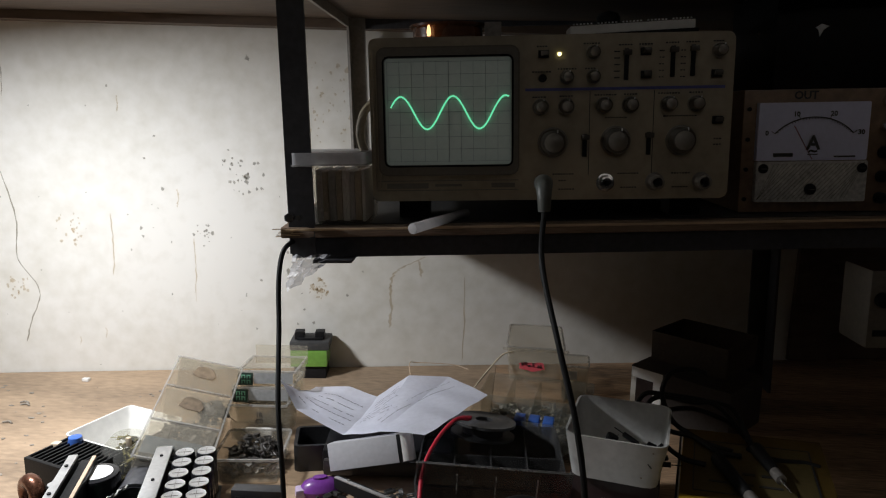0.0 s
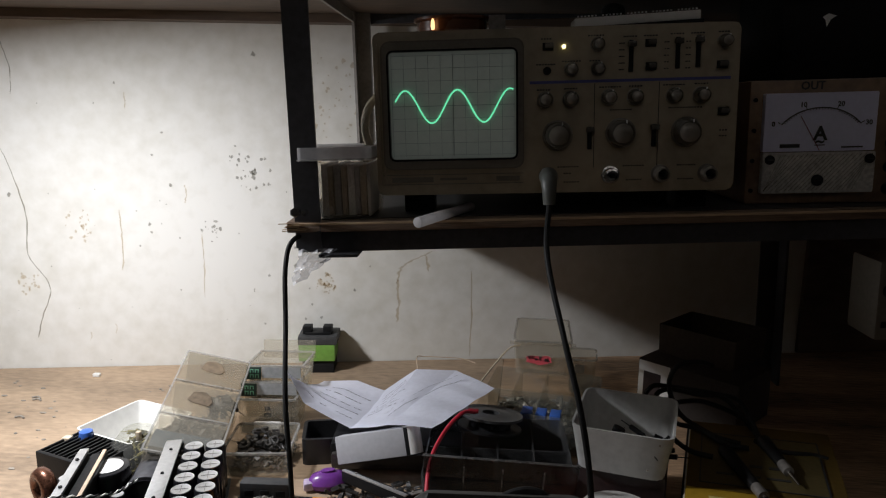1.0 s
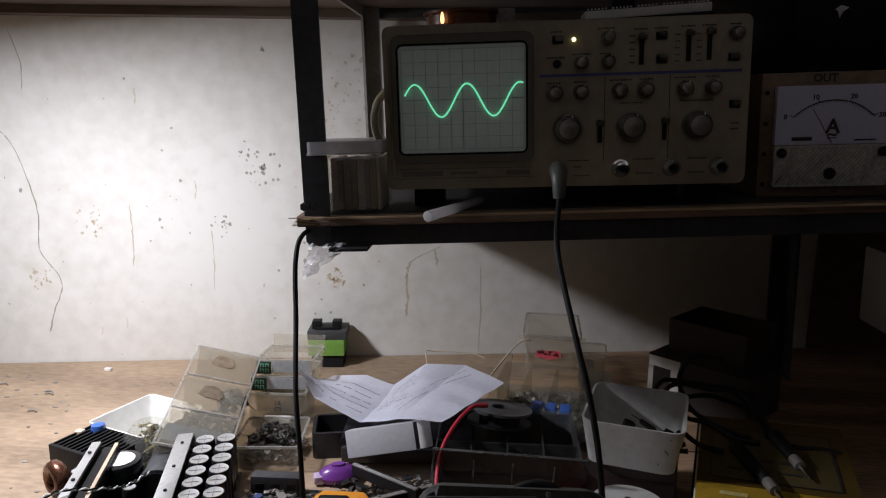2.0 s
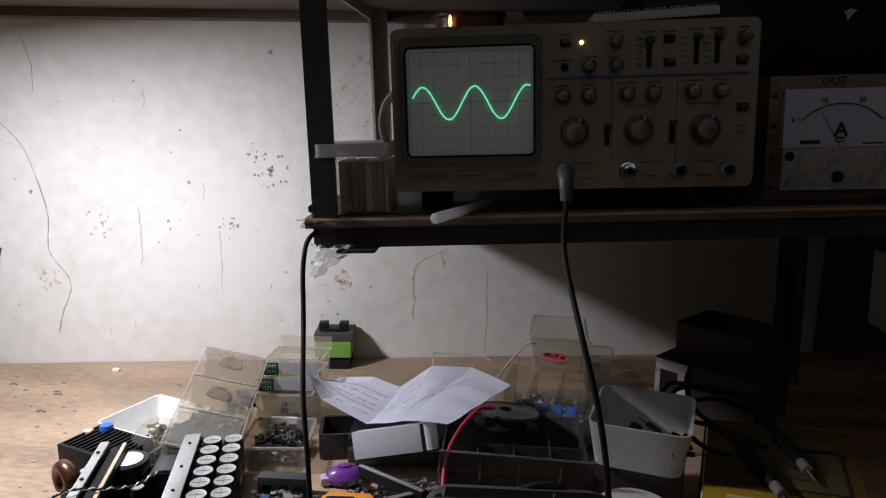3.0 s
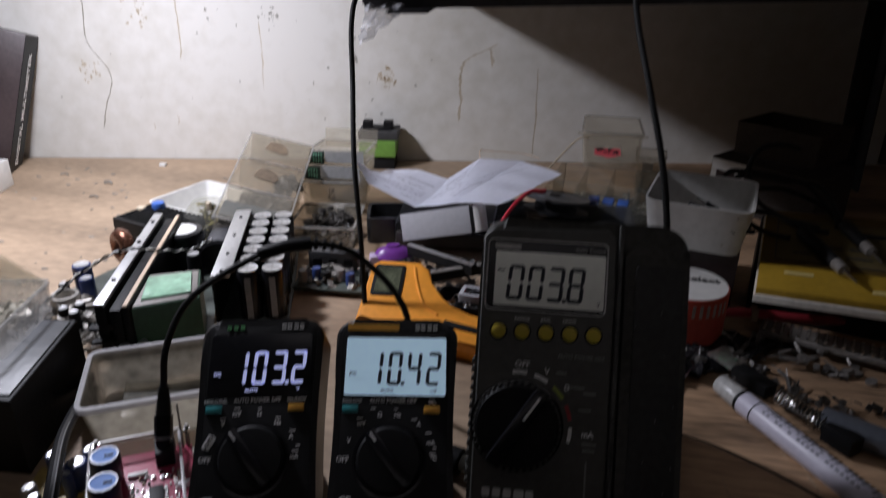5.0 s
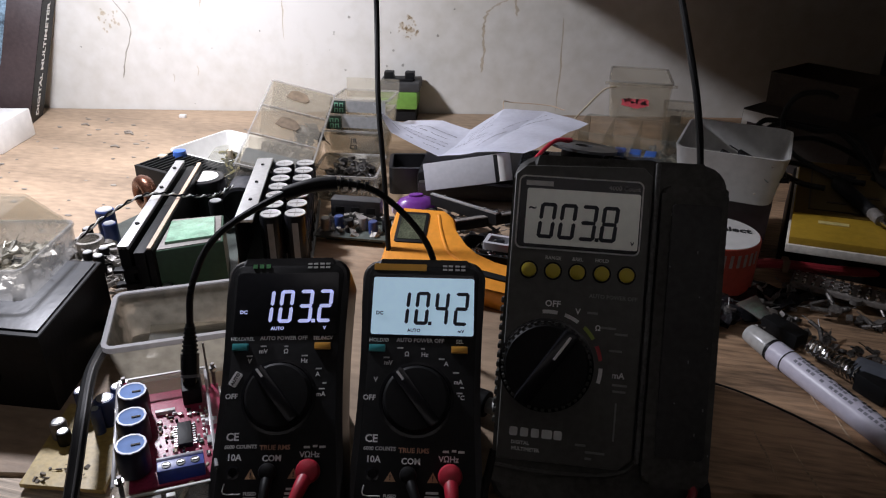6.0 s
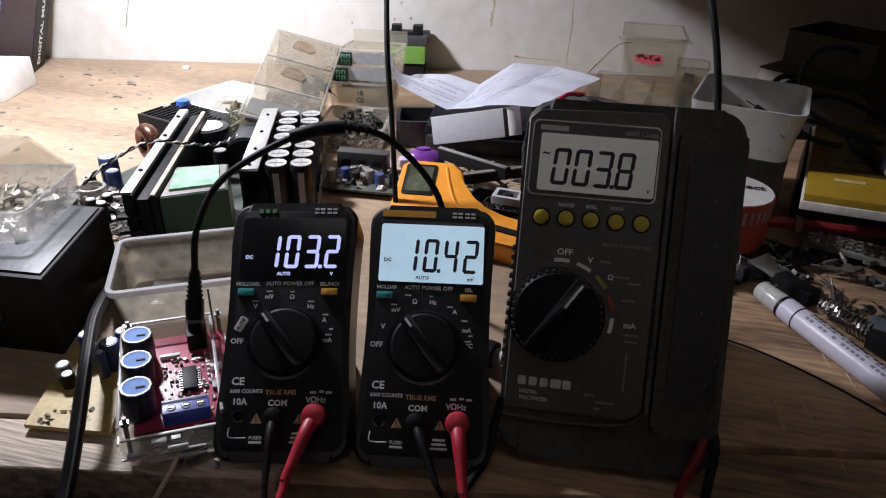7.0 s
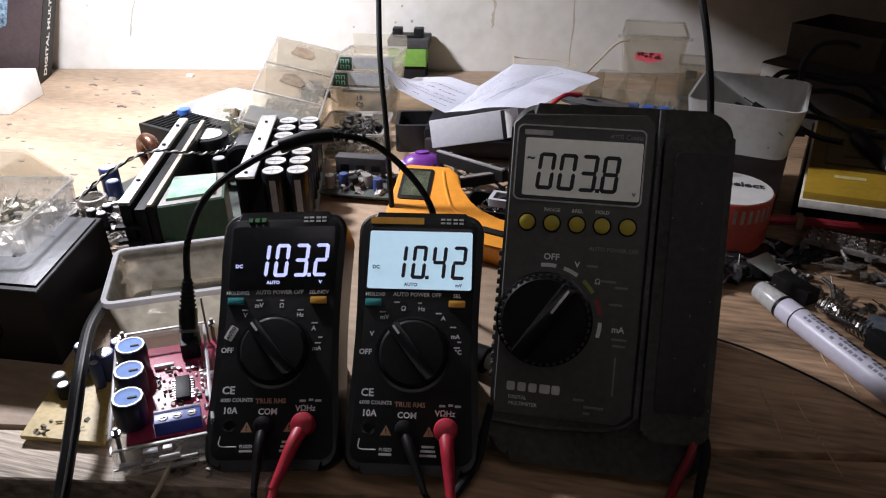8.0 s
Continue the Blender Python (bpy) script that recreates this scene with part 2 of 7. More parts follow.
def rounded(w, h, r, cx=0.0, cy=0.0, n=6, waist=0.0):
    pts = []
    for sx, sy, a0 in ((1, 1, 0), (-1, 1, 90), (-1, -1, 180), (1, -1, 270)):
        for k in range(n + 1):
            a = radians(a0 + 90 * k / n)
            pts.append((sx * (w / 2 - r) + r * math.cos(a), sy * (h / 2 - r) + r * math.sin(a)))
        if waist:
            x, y = pts[-1]
            if sx == -1 and sy == 1:
                pts += [(x + waist * math.sin(math.pi * k / 8), y + (-h + 2 * r) * k / 8) for k in range(1, 8)]
            if sx == 1 and sy == -1:
                pts += [(x - waist * math.sin(math.pi * k / 8), y + (h - 2 * r) * k / 8) for k in range(1, 8)]
    return [(x + cx, y + cy) for x, y in pts]

def tray(bm, w, d, h, t, taper=0.0, m=None, r=0.006):
    """An open box with real wall thickness: outer and inner shell joined at the rim."""
    m = m or Matrix()
    loops = []
    for k, z, inset in ((0, 0, taper), (1, h, 0), (2, h, t), (3, t, taper + t)):
        loops.append([bm.verts.new(m @ Vector((x, y, z))) for x, y in rounded(w - 2 * inset, d - 2 * inset, max(0.001, r - (t if k > 1 else 0)), n=3)])
    n = len(loops[0])
    for a, b in zip(loops, loops[1:]):
        for k in range(n):
            bm.faces.new((a[k], a[(k + 1) % n], b[(k + 1) % n], b[k]))
    bm.faces.new(loops[0][::-1])
    bm.faces.new(loops[3])
    return bm

def letters(s, size, mat, parent, m, name="lettering", depth=0.00015, align="CENTER"):
    cu = bpy.data.curves.new(name, "FONT")
    cu.body, cu.size, cu.extrude, cu.align_x, cu.align_y = s, size, depth, align, "CENTER"
    cu.resolution_u = 2
    cu.offset = size * 0.026
    tmp = bpy.data.objects.new(name, cu)
    me = bpy.data.meshes.new_from_object(tmp)
    bpy.data.objects.remove(tmp)
    me.materials.append(mat)
    ob = new(name, me)
    ob.parent = parent
    ob.matrix_basis = m
    return ob

SEGS = {"0": "abcdef", "1": "bc", "2": "abged", "3": "abgcd", "4": "fgbc", "5": "afgcd", "6": "afgedc", "7": "abc", "8": "abcdefg", "9": "abcdfg"}
def digits(bm, s, x, y, w, h, t, pitch, slant=0.08, dot_after=-1):
    """Seven-segment figures as raised bars."""
    g = t * 0.12
    for i, ch in enumerate(s):
        ox = x + i * pitch
        bars = {"a": (w / 2, h - t / 2, w - t, 0), "g": (w / 2, h / 2, w - t, 0), "d": (w / 2, t / 2, w - t, 0),
                "f": (t / 2, h * 0.75, h / 2 - t, 1), "b": (w - t / 2, h * 0.75, h / 2 - t, 1), "e": (t / 2, h * 0.25, h / 2 - t, 1), "c": (w - t / 2, h * 0.25, h / 2 - t, 1)}
        for k in SEGS[ch]:
            cx, cy, ln, up = bars[k]
            a, b = ln / 2 + t * 0.42 - g, t / 2
            pts = [(-a, 0), (-a + b, b), (a - b, b), (a, 0), (a - b, -b), (-a + b, -b)]
            if up:
                pts = [(-q, p) for p, q in pts]
            slab(bm, [(ox + cx + p + slant * (cy + q), y + cy + q) for p, q in pts], 0, 0.0003)
        if i == dot_after:
            slab(bm, [(ox + w + t * 0.15 + p, y + q) for p, q in ((0, 0), (t, 0), (t, t), (0, t))], 0, 0.0003)
    return bm

def heap(bm, n, w, d, h, size, seed, m=None):
    """A heap of many small components: short rods, chips and discs lying criss-cross."""
    rnd = random.Random(seed)
    m = m or Matrix()
    for k in range(n):
        x, y = rnd.uniform(-w / 2, w / 2), rnd.uniform(-d / 2, d / 2)
        z = rnd.uniform(0.1, 1) * h * max(0.15, 1 - (2 * x / w) ** 2 * 0.6 - (2 * y / d) ** 2 * 0.6)
        s = size * rnd.uniform(0.6, 1.5)
        q = m @ Matrix.Translation((x, y, z)) @ Euler((rnd.uniform(-0.6, 0.6), rnd.uniform(-0.6, 0.6), rnd.uniform(0, 6.3))).to_matrix().to_4x4()
        kind = rnd.random()
        if kind < 0.45:
            bmesh.ops.create_cone(bm, cap_ends=True, segments=7, radius1=s * 0.22, radius2=s * 0.22, depth=s * 1.3, matrix=q @ pose(0, 0, 0, 90, 0, 0))
            bmesh.ops.create_cone(bm, cap_ends=True, segments=4, radius1=s * 0.05, radius2=s * 0.05, depth=s * 3.2, matrix=q @ pose(0, 0, 0, 90, 0, 0))
        elif kind < 0.8:
            bmesh.ops.create_cube(bm, size=1, matrix=q @ Matrix.Diagonal((s, s * 0.7, s * 0.4, 1)))
        else:
            bmesh.ops.create_cone(bm, cap_ends=True, segments=10, radius1=s * 0.5, radius2=s * 0.5, depth=s * 0.4, matrix=q)
    return bm

def ring(bm, w, d, h, t, m=None, r=0.006):
    """A rounded rectangular ring."""
    m = m or Matrix()
    loops = [[bm.verts.new(m @ Vector((x, y, z))) for x, y in rounded(w - 2 * i, d - 2 * i, max(0.001, r - i), n=3)] for z, i in ((0, 0), (h, 0), (h, t), (0, t))]
    n = len(loops[0])
    for a, b in zip(loops, loops[1:] + loops[:1]):
        for k in range(n):
            bm.faces.new((a[k], a[(k + 1) % n], b[(k + 1) % n], b[k]))
    return bm

def clear_tray(name, w, d, h, t, taper, m, mat, parent, label="", r=0.006):
    """A clear tray with an added milky rim that paints its edge highlight."""
    m = m or Matrix()
    body = part(name, tray(B(), w, d, h, t, taper, m, r), mat, parent, label)
    part("rim", ring(B(), w + 0.0012, d + 0.0012, 0.002, 0.0022, m @ Matrix.Translation((0, 0, h - 0.0016)), r), MILKY, body)
    return body

# ---- the room ----
WALL = 0.978
# the room and the bench stand a little turned against the rack
TURN = pose(-0.2524, 0.978, 0, 0, 0, 11.860) @ pose(0.2524, -0.978, 0)
def wall_y(x):
    return 1.031 + 0.21 * x
def wall(name, c, s, mat, label):
    return tagged(part(name, bx(B(), c, s), mat, m=TURN), label, "wall", kind="structure")

wall_north = wall("wall_north", (0.1, WALL + 0.06, 0.5), (4.4, 0.12, 2.5), PLASTER, "old white plaster wall with cracks and brown stains")
south = wall("wall_south", (0.1, -1.66, 0.275), (4.4, 0.12, 2.05), ROOM, "unseen dark wall below an added fill-light opening")
for x in (-1.98, 2.18):
    part("wall_pier", bx(B(), (x, -1.66, 1.525), (0.24, 0.12, 0.45)), ROOM, south)
# unseen opening added to let world fill reach the front of things
fill_opening_2 = root("fill_opening_2", TURN @ pose(0.1, -1.66, 1.30), "added high opening behind the bench that lets in fill light", "window", kind="structure")
for x in (-1.95, -0.65, 0.65, 1.95):
    part("window_frame", bx(B(), (x, 0, 0.225), (0.05, 0.08, 0.45), 0.003), GREYSTEEL, fill_opening_2)
wall("wall_east", (2.36, -0.34, 0.5), (0.12, 2.52, 2.5), ROOM, "unseen side wall, dark to cut bounced light")
wall("wall_west", (-2.16, -0.34, 0.5), (0.12, 2.52, 2.5), ROOM, "unseen side wall, dark to cut bounced light")
tagged(part("floor", bx(B(), (0.1, -0.34, -0.81), (4.4, 2.76, 0.12)), DARKBOARD, m=TURN), "dark workshop floor", "floor", kind="structure")
# unseen ceiling opening, added for fill light from above the bench
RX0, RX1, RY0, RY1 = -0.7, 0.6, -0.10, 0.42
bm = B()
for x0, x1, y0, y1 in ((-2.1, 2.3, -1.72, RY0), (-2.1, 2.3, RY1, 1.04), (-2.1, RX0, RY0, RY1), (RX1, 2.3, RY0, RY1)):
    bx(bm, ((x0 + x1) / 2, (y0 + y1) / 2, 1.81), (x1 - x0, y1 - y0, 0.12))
tagged(part("ceiling", bm, ROOM, m=TURN), "unseen dark ceiling with an added fill-light opening over the bench", "ceiling", kind="structure")
fill_opening_1 = root("fill_opening_1", TURN @ pose(0, 0, 1.81), "added ceiling opening that lets in fill light over the bench", "window", kind="structure")
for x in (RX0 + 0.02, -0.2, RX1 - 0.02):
    part("window_frame", bx(B(), (x, (RY0 + RY1) / 2, 0), (0.03, RY1 - RY0 - 0.004, 0.10), 0.003), GREYSTEEL, fill_opening_1)

def flat_line(pts, width, seed, name, mat, thick=0.00012):
    """A thin crack or run of damp on the wall, with an uneven width."""
    rnd = random.Random(seed)
    P = curve_points([(x, 0, z) for x, z in pts], 7)
    bm = B()
    rows = []
    for i, p in enumerate(P):
        w = width * rnd.uniform(0.35, 1.25) * (0.3 if i in (0, len(P) - 1) else 1)
        jx = rnd.uniform(-0.4, 0.4) * width
        rows.append([bm.verts.new((p.x + jx + s * w, WALL - e, p.z)) for s, e in ((-0.5, 0), (-0.4, thick), (0.4, thick), (0.5, 0))])
    for a, b in zip(rows, rows[1:]):
        for k in range(3):
            bm.faces.new((a[k], a[k + 1], b[k + 1], b[k]))
    return part(name, bm, mat, wall_north)

flat_line([(-0.6385, 0.3358), (-0.6172, 0.3174), (-0.5948, 0.2851), (-0.5763, 0.2098), (-0.5787, 0.1563), (-0.5551, 0.1124), (-0.5690, 0.0706), (-0.5771, 0.0424)], 0.0016, 1, "crack", HAIRCRACK)
flat_line([(-0.5884, 0.4372), (-0.5771, 0.3958), (-0.5787, 0.3625)], 0.0013, 2, "crack", HAIRCRACK)
for k, (x, z0, z1, w) in enumerate([(-0.4586, 0.2154, 0.1326, 0.0018), (-0.3547, 0.1819, 0.0950, 0.0016), (-0.3727, 0.2477, 0.2234, 0.0022), (-0.4413, 0.3660, 0.3450, 0.0016), (-0.5087, 0.0486, 0.0373, 0.0014),
                                  (-0.4749, 0.0604, 0.0461, 0.0012), (0.0080, 0.1277, 0.0037, 0.0022), (-0.0945, 0.1170, 0.0559, 0.0035)]):
    flat_line([(x, z0), (x + 0.001, (z0 + z1) / 2), (x - 0.001, z1)], w, 10 + k, "stain", STAIN)
flat_line([(-0.0945, 0.1129), (-0.0909, 0.1303), (-0.0776, 0.1422), (-0.0456, 0.1565)], 0.0045, 31, "stain", STAIN)
flat_line([(-0.0570, 0.1527), (-0.0508, 0.1284)], 0.004, 32, "stain", STAIN)
def blotch(x, z, r, n, seed, mat):
    """Scattered flakes of dirt and damp."""
    rnd = random.Random(seed)
    bm = B()
    for k in range(n):
        a, q = rnd.uniform(0, 6.3), r * rnd.random() ** 0.7
        cx, cz, s = x + q * math.cos(a), z + q * 1.1 * math.sin(a), rnd.uniform(0.0006, 0.0024) * (1.8 if rnd.random() < 0.15 else 1)
        m = rnd.randint(5, 8)
        vs = [bm.verts.new((cx + s * rnd.uniform(0.5, 1.2) * math.cos(6.283 * j / m), WALL - 0.0002, cz + s * rnd.uniform(0.5, 1.4) * math.sin(6.283 * j / m))) for j in range(m)]
        bm.faces.new(vs)
    return part("stain", bm, mat, wall_north)
blotch(-0.2831, 0.2626, 0.026, 24, 1, SOOT)
blotch(-0.3044, 0.2857, 0.012, 10, 2, SOOT)
blotch(-0.3384, 0.1882, 0.016, 16, 3, SOOT)
blotch(-0.5095, 0.1944, 0.02, 26, 4, STAIN)
blotch(-0.5811, 0.1167, 0.016, 20, 5, STAIN)
blotch(-0.1925, 0.1118, 0.014, 50, 6, STAIN)
blotch(-0.1778, 0.3603, 0.05, 50, 7, STAIN)
blotch(-0.1925, 0.2791, 0.03, 26, 8, STAIN)
blotch(-0.4231, 0.2057, 0.25, 34, 9, SOOT)
blotch(-0.2022, 0.0972, 0.15, 18, 10, SOOT)

# ---- workbench ----
bench = root("workbench", pose(0, 0, 0), "worn plywood workbench with a grey plank along its front edge", "workbench")
def front(x):
    return 0.3085 + 0.20 * x
part("tabletop", slab(B(), [(-1.5, front(-1.5) + 0.034), (0.0499, front(0.05) + 0.034), (0.0499, wall_y(0.0499) - 0.002), (-1.5, wall_y(-1.5) - 0.002)], -0.02, 0, 0.0008), PLY, bench)
# same plywood on the right; its browner, darker tone carries some shade
part("tabletop", slab(B(), [(0.0501, front(0.05) + 0.034), (1.2, front(1.2) + 0.034), (1.2, wall_y(1.2) - 0.002), (0.0501, wall_y(0.0501) - 0.002)], -0.02, -0.0003, 0.0008), PLY_SHADED, bench, "right half of the worn plywood, browner with shade in its colour")
part("front_plank", slab(B(), [(-1.5, front(-1.5)), (-0.070, front(-0.07)), (-0.070, front(-0.07) + 0.0325), (-1.5, front(-1.5) + 0.0325)], -0.022, -0.0012, 0.002), PLANK, bench, "weathered grey plank")
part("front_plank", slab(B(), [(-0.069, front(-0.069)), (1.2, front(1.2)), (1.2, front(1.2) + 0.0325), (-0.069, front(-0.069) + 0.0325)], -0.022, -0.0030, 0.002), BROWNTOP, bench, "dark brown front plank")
part("apron", slab(B(), [(-1.5, front(-1.5) + 0.012), (1.2, front(1.2) + 0.012), (1.2, front(1.2) + 0.032), (-1.5, front(-1.5) + 0.032)], -0.12, -0.0225), DARKBOARD, bench)
for x, y in ((-1.4, 0.12), (1.1, 0.62), (-1.4, 0.62), (1.1, 1.15)):
    part("leg", bx(B(), (x, y, -0.385), (0.06, 0.06, 0.72), 0.004), DARKBOARD, bench)
# knife scores across the grain of the brown sheet
rnd = random.Random(17)
SCORE = M("pale_score", (0.46, 0.33, 0.21), 0.7, var=0.5, scale=120)
for x, y, ln, a in ((0.165, 0.405, 0.045, 8), (0.185, 0.395, 0.060, 12), (0.214, 0.425, 0.050, 10), (0.232, 0.400, 0.070, 14), (0.262, 0.432, 0.060, 9), (0.286, 0.410, 0.055, 16), (0.30, 0.455, 0.06, 11), (0.20, 0.470, 0.04, 6)):
    c, d = math.cos(radians(a)), math.sin(radians(a))
    q = [(x + d * ln * (k / 4 - 0.5) * -1 + rnd.uniform(-0.0008, 0.0008), y + c * ln * (k / 4 - 0.5), -0.0003) for k in range(5)]
    part("knife_score", tube(B(), q, lambda t: 0.0002 + 0.0005 * math.sin(math.pi * min(max(t, 0), 1)), 4, 3), SCORE, bench)
rnd = random.Random(5)
bm = B()
for k in range(90):
    x, y, s = rnd.uniform(-0.65, -0.36), rnd.uniform(0.5, 0.875), rnd.uniform(0.0006, 0.0026)
    bmesh.ops.create_icosphere(bm, subdivisions=1, radius=s, matrix=pose(x, y, s * 0.25) @ Matrix.Diagonal((rnd.uniform(0.8, 2.4), 1, 0.4, 1)))
tagged(part("crumbs", bm, CRACK), "dark crumbs and specks strewn on the bench", "debris", kind="stuff")
part_bits = [(-0.5, 0.809), (-0.486, 0.762), (-0.576, 0.828), (-0.505, 0.815)]
bm = B()
for x, y in part_bits:
    tube(bm, [(x - 0.006, y, 0.001), (x, y + 0.002, 0.0018), (x + 0.006, y - 0.001, 0.001)], 0.0011, 6)
tagged(part("wire_clippings", bm, CRACK), "dark wire clippings lying on the bench", "debris", kind="stuff")
tagged(part("plaster_chip", bx(B(), (-0.477, 0.892, 0.002), (0.009, 0.006, 0.004), 0.001), WHITE), "small white plaster chip on the bench", "debris")

# dark board added so the right of the wall reads as deep shade
tagged(part("shade_board", bx(B(), (0.86, WALL - 0.006, 0.14), (0.74, 0.008, 0.276), 0.001), DARKBOARD, m=TURN), "added dark board standing in for deep shade on the wall", "board")

# ---- rack: its frame of reference leans a little, like the rack itself ----
F = pose(-0.116, 0.63, 0.256, 0, 0, 4) @ pose(0, 0, 0, 0, -1.9, 0)
rack = root("steel_rack", F, "dark steel angle rack with plywood shelves standing on the bench", "rack")
def angle_bar(p0, p1, w, t, sx, sy):
    """An upright of L section; sx, sy say which way its flanges point."""
    bm = B()
    (x, y, z0), (_, _, z1) = p0, p1
    out = [(0, 0), (sx * w, 0), (sx * w, sy * t), (sx * t, sy * t), (sx * t, sy * w), (0, sy * w)]
    slab(bm, [(x + a, y + b) for a, b in out], z0, z1)
    return bm
SKEW = pose(0, 0, 0, 0, 0, 3.2)
part("shelf_board", bx(B(), (0.40, 0.172, -0.0045), (0.80, 0.344, 0.009), 0.0012, SKEW), M("dark_ply_edge", (0.15, 0.10, 0.065), 0.75, var=0.4, scale=40, stretch=(0.3, 1, 5), bump=0.3), rack, "brown plywood shelf board with frayed edge")
part("pale_ply_layer", bx(B(), (0.40, 0.0006, -0.0022), (0.799, 0.0025, 0.0020), 0.0004, SKEW), PLYEDGE, rack, "pale upper ply layer")
rnd = random.Random(55)
for k in range(9):
    part("splinter", bx(B(), (0.002 + rnd.uniform(-0.004, 0.012), 0.0 + rnd.uniform(-0.002, 0.001), -0.0075 + 0.0008 * k), (rnd.uniform(0.006, 0.014), 0.0012, 0.0006), 0, SKEW), PLYEDGE, rack)
part("shelf_cover", bx(B(), (0.40, 0.176, 0.0004), (0.79, 0.335, 0.0008), 0, SKEW), M("black_oilcloth", (0.02, 0.019, 0.018), 0.6), rack)
part("front_rail", bx(B(), (0.40, 0.006, -0.0178), (0.785, 0.003, 0.0165), 0, SKEW), STEEL, rack)
part("side_rail", bx(B(), (0.0085, 0.172, -0.0178), (0.003, 0.33, 0.0165)), STEEL, rack)
part("back_rail", bx(B(), (0.40, 0.338, -0.0178), (0.785, 0.003, 0.0165), 0, SKEW), STEEL, rack)
part("front_post", angle_bar((0.0066, 0.0015, -0.022), (0.0066, 0.0015, 0.30), 0.021, 0.003, 1, 1), STEEL, rack)
part("back_post", angle_bar((0.004, 0.338, -0.009), (0.004, 0.338, 0.30), 0.020, 0.003, 1, -1), GREYSTEEL, rack)
part("back_post", angle_bar((0.535, 0.338, -0.27), (0.535, 0.338, 0.30), 0.025, 0.003, -1, -1), STEEL, rack)
part("front_post", angle_bar((0.79, 0.0015, -0.30), (0.79, 0.0015, 0.30), 0.025, 0.003, -1, 1), STEEL, rack)
part("side_brace", bx(B(), (0.005, 0.17, 0.2), (0.003, 0.33, 0.011)), GREYSTEEL, rack)
part("back_rail", bx(B(), (0.40, 0.343, 0.205), (0.80, 0.003, 0.022)), STEEL, rack)
part("lug", bx(B(), (0.042, 0.02, -0.0275), (0.032, 0.05, 0.0028), 0.0008), STEEL, rack)
bm = B()
cyl(bm, (0.009, 0.0, 0.0085), (0.009, -0.006, 0.0085), 0.0042, n=6, bev=0.0005)
cyl(bm, (0.017, 0.0, 0.0085), (0.017, -0.008, 0.0085), 0.0022, n=10)
part("bolt", bm, CHROME, rack, "bright bolt and nut")
upper = tagged(part("upper_shelf", bx(B(), (-0.1, 0.792, 0.471), (1.9, 0.37, 0.016), 0.001), DARKBOARD, m=TURN), "dark brown board of the upper shelf", "shelf", kind="structure")
part("edge_strip", bx(B(), (-0.1, 0.9645, 0.4575), (1.9, 0.026, 0.0105)), DARKBOARD, upper)

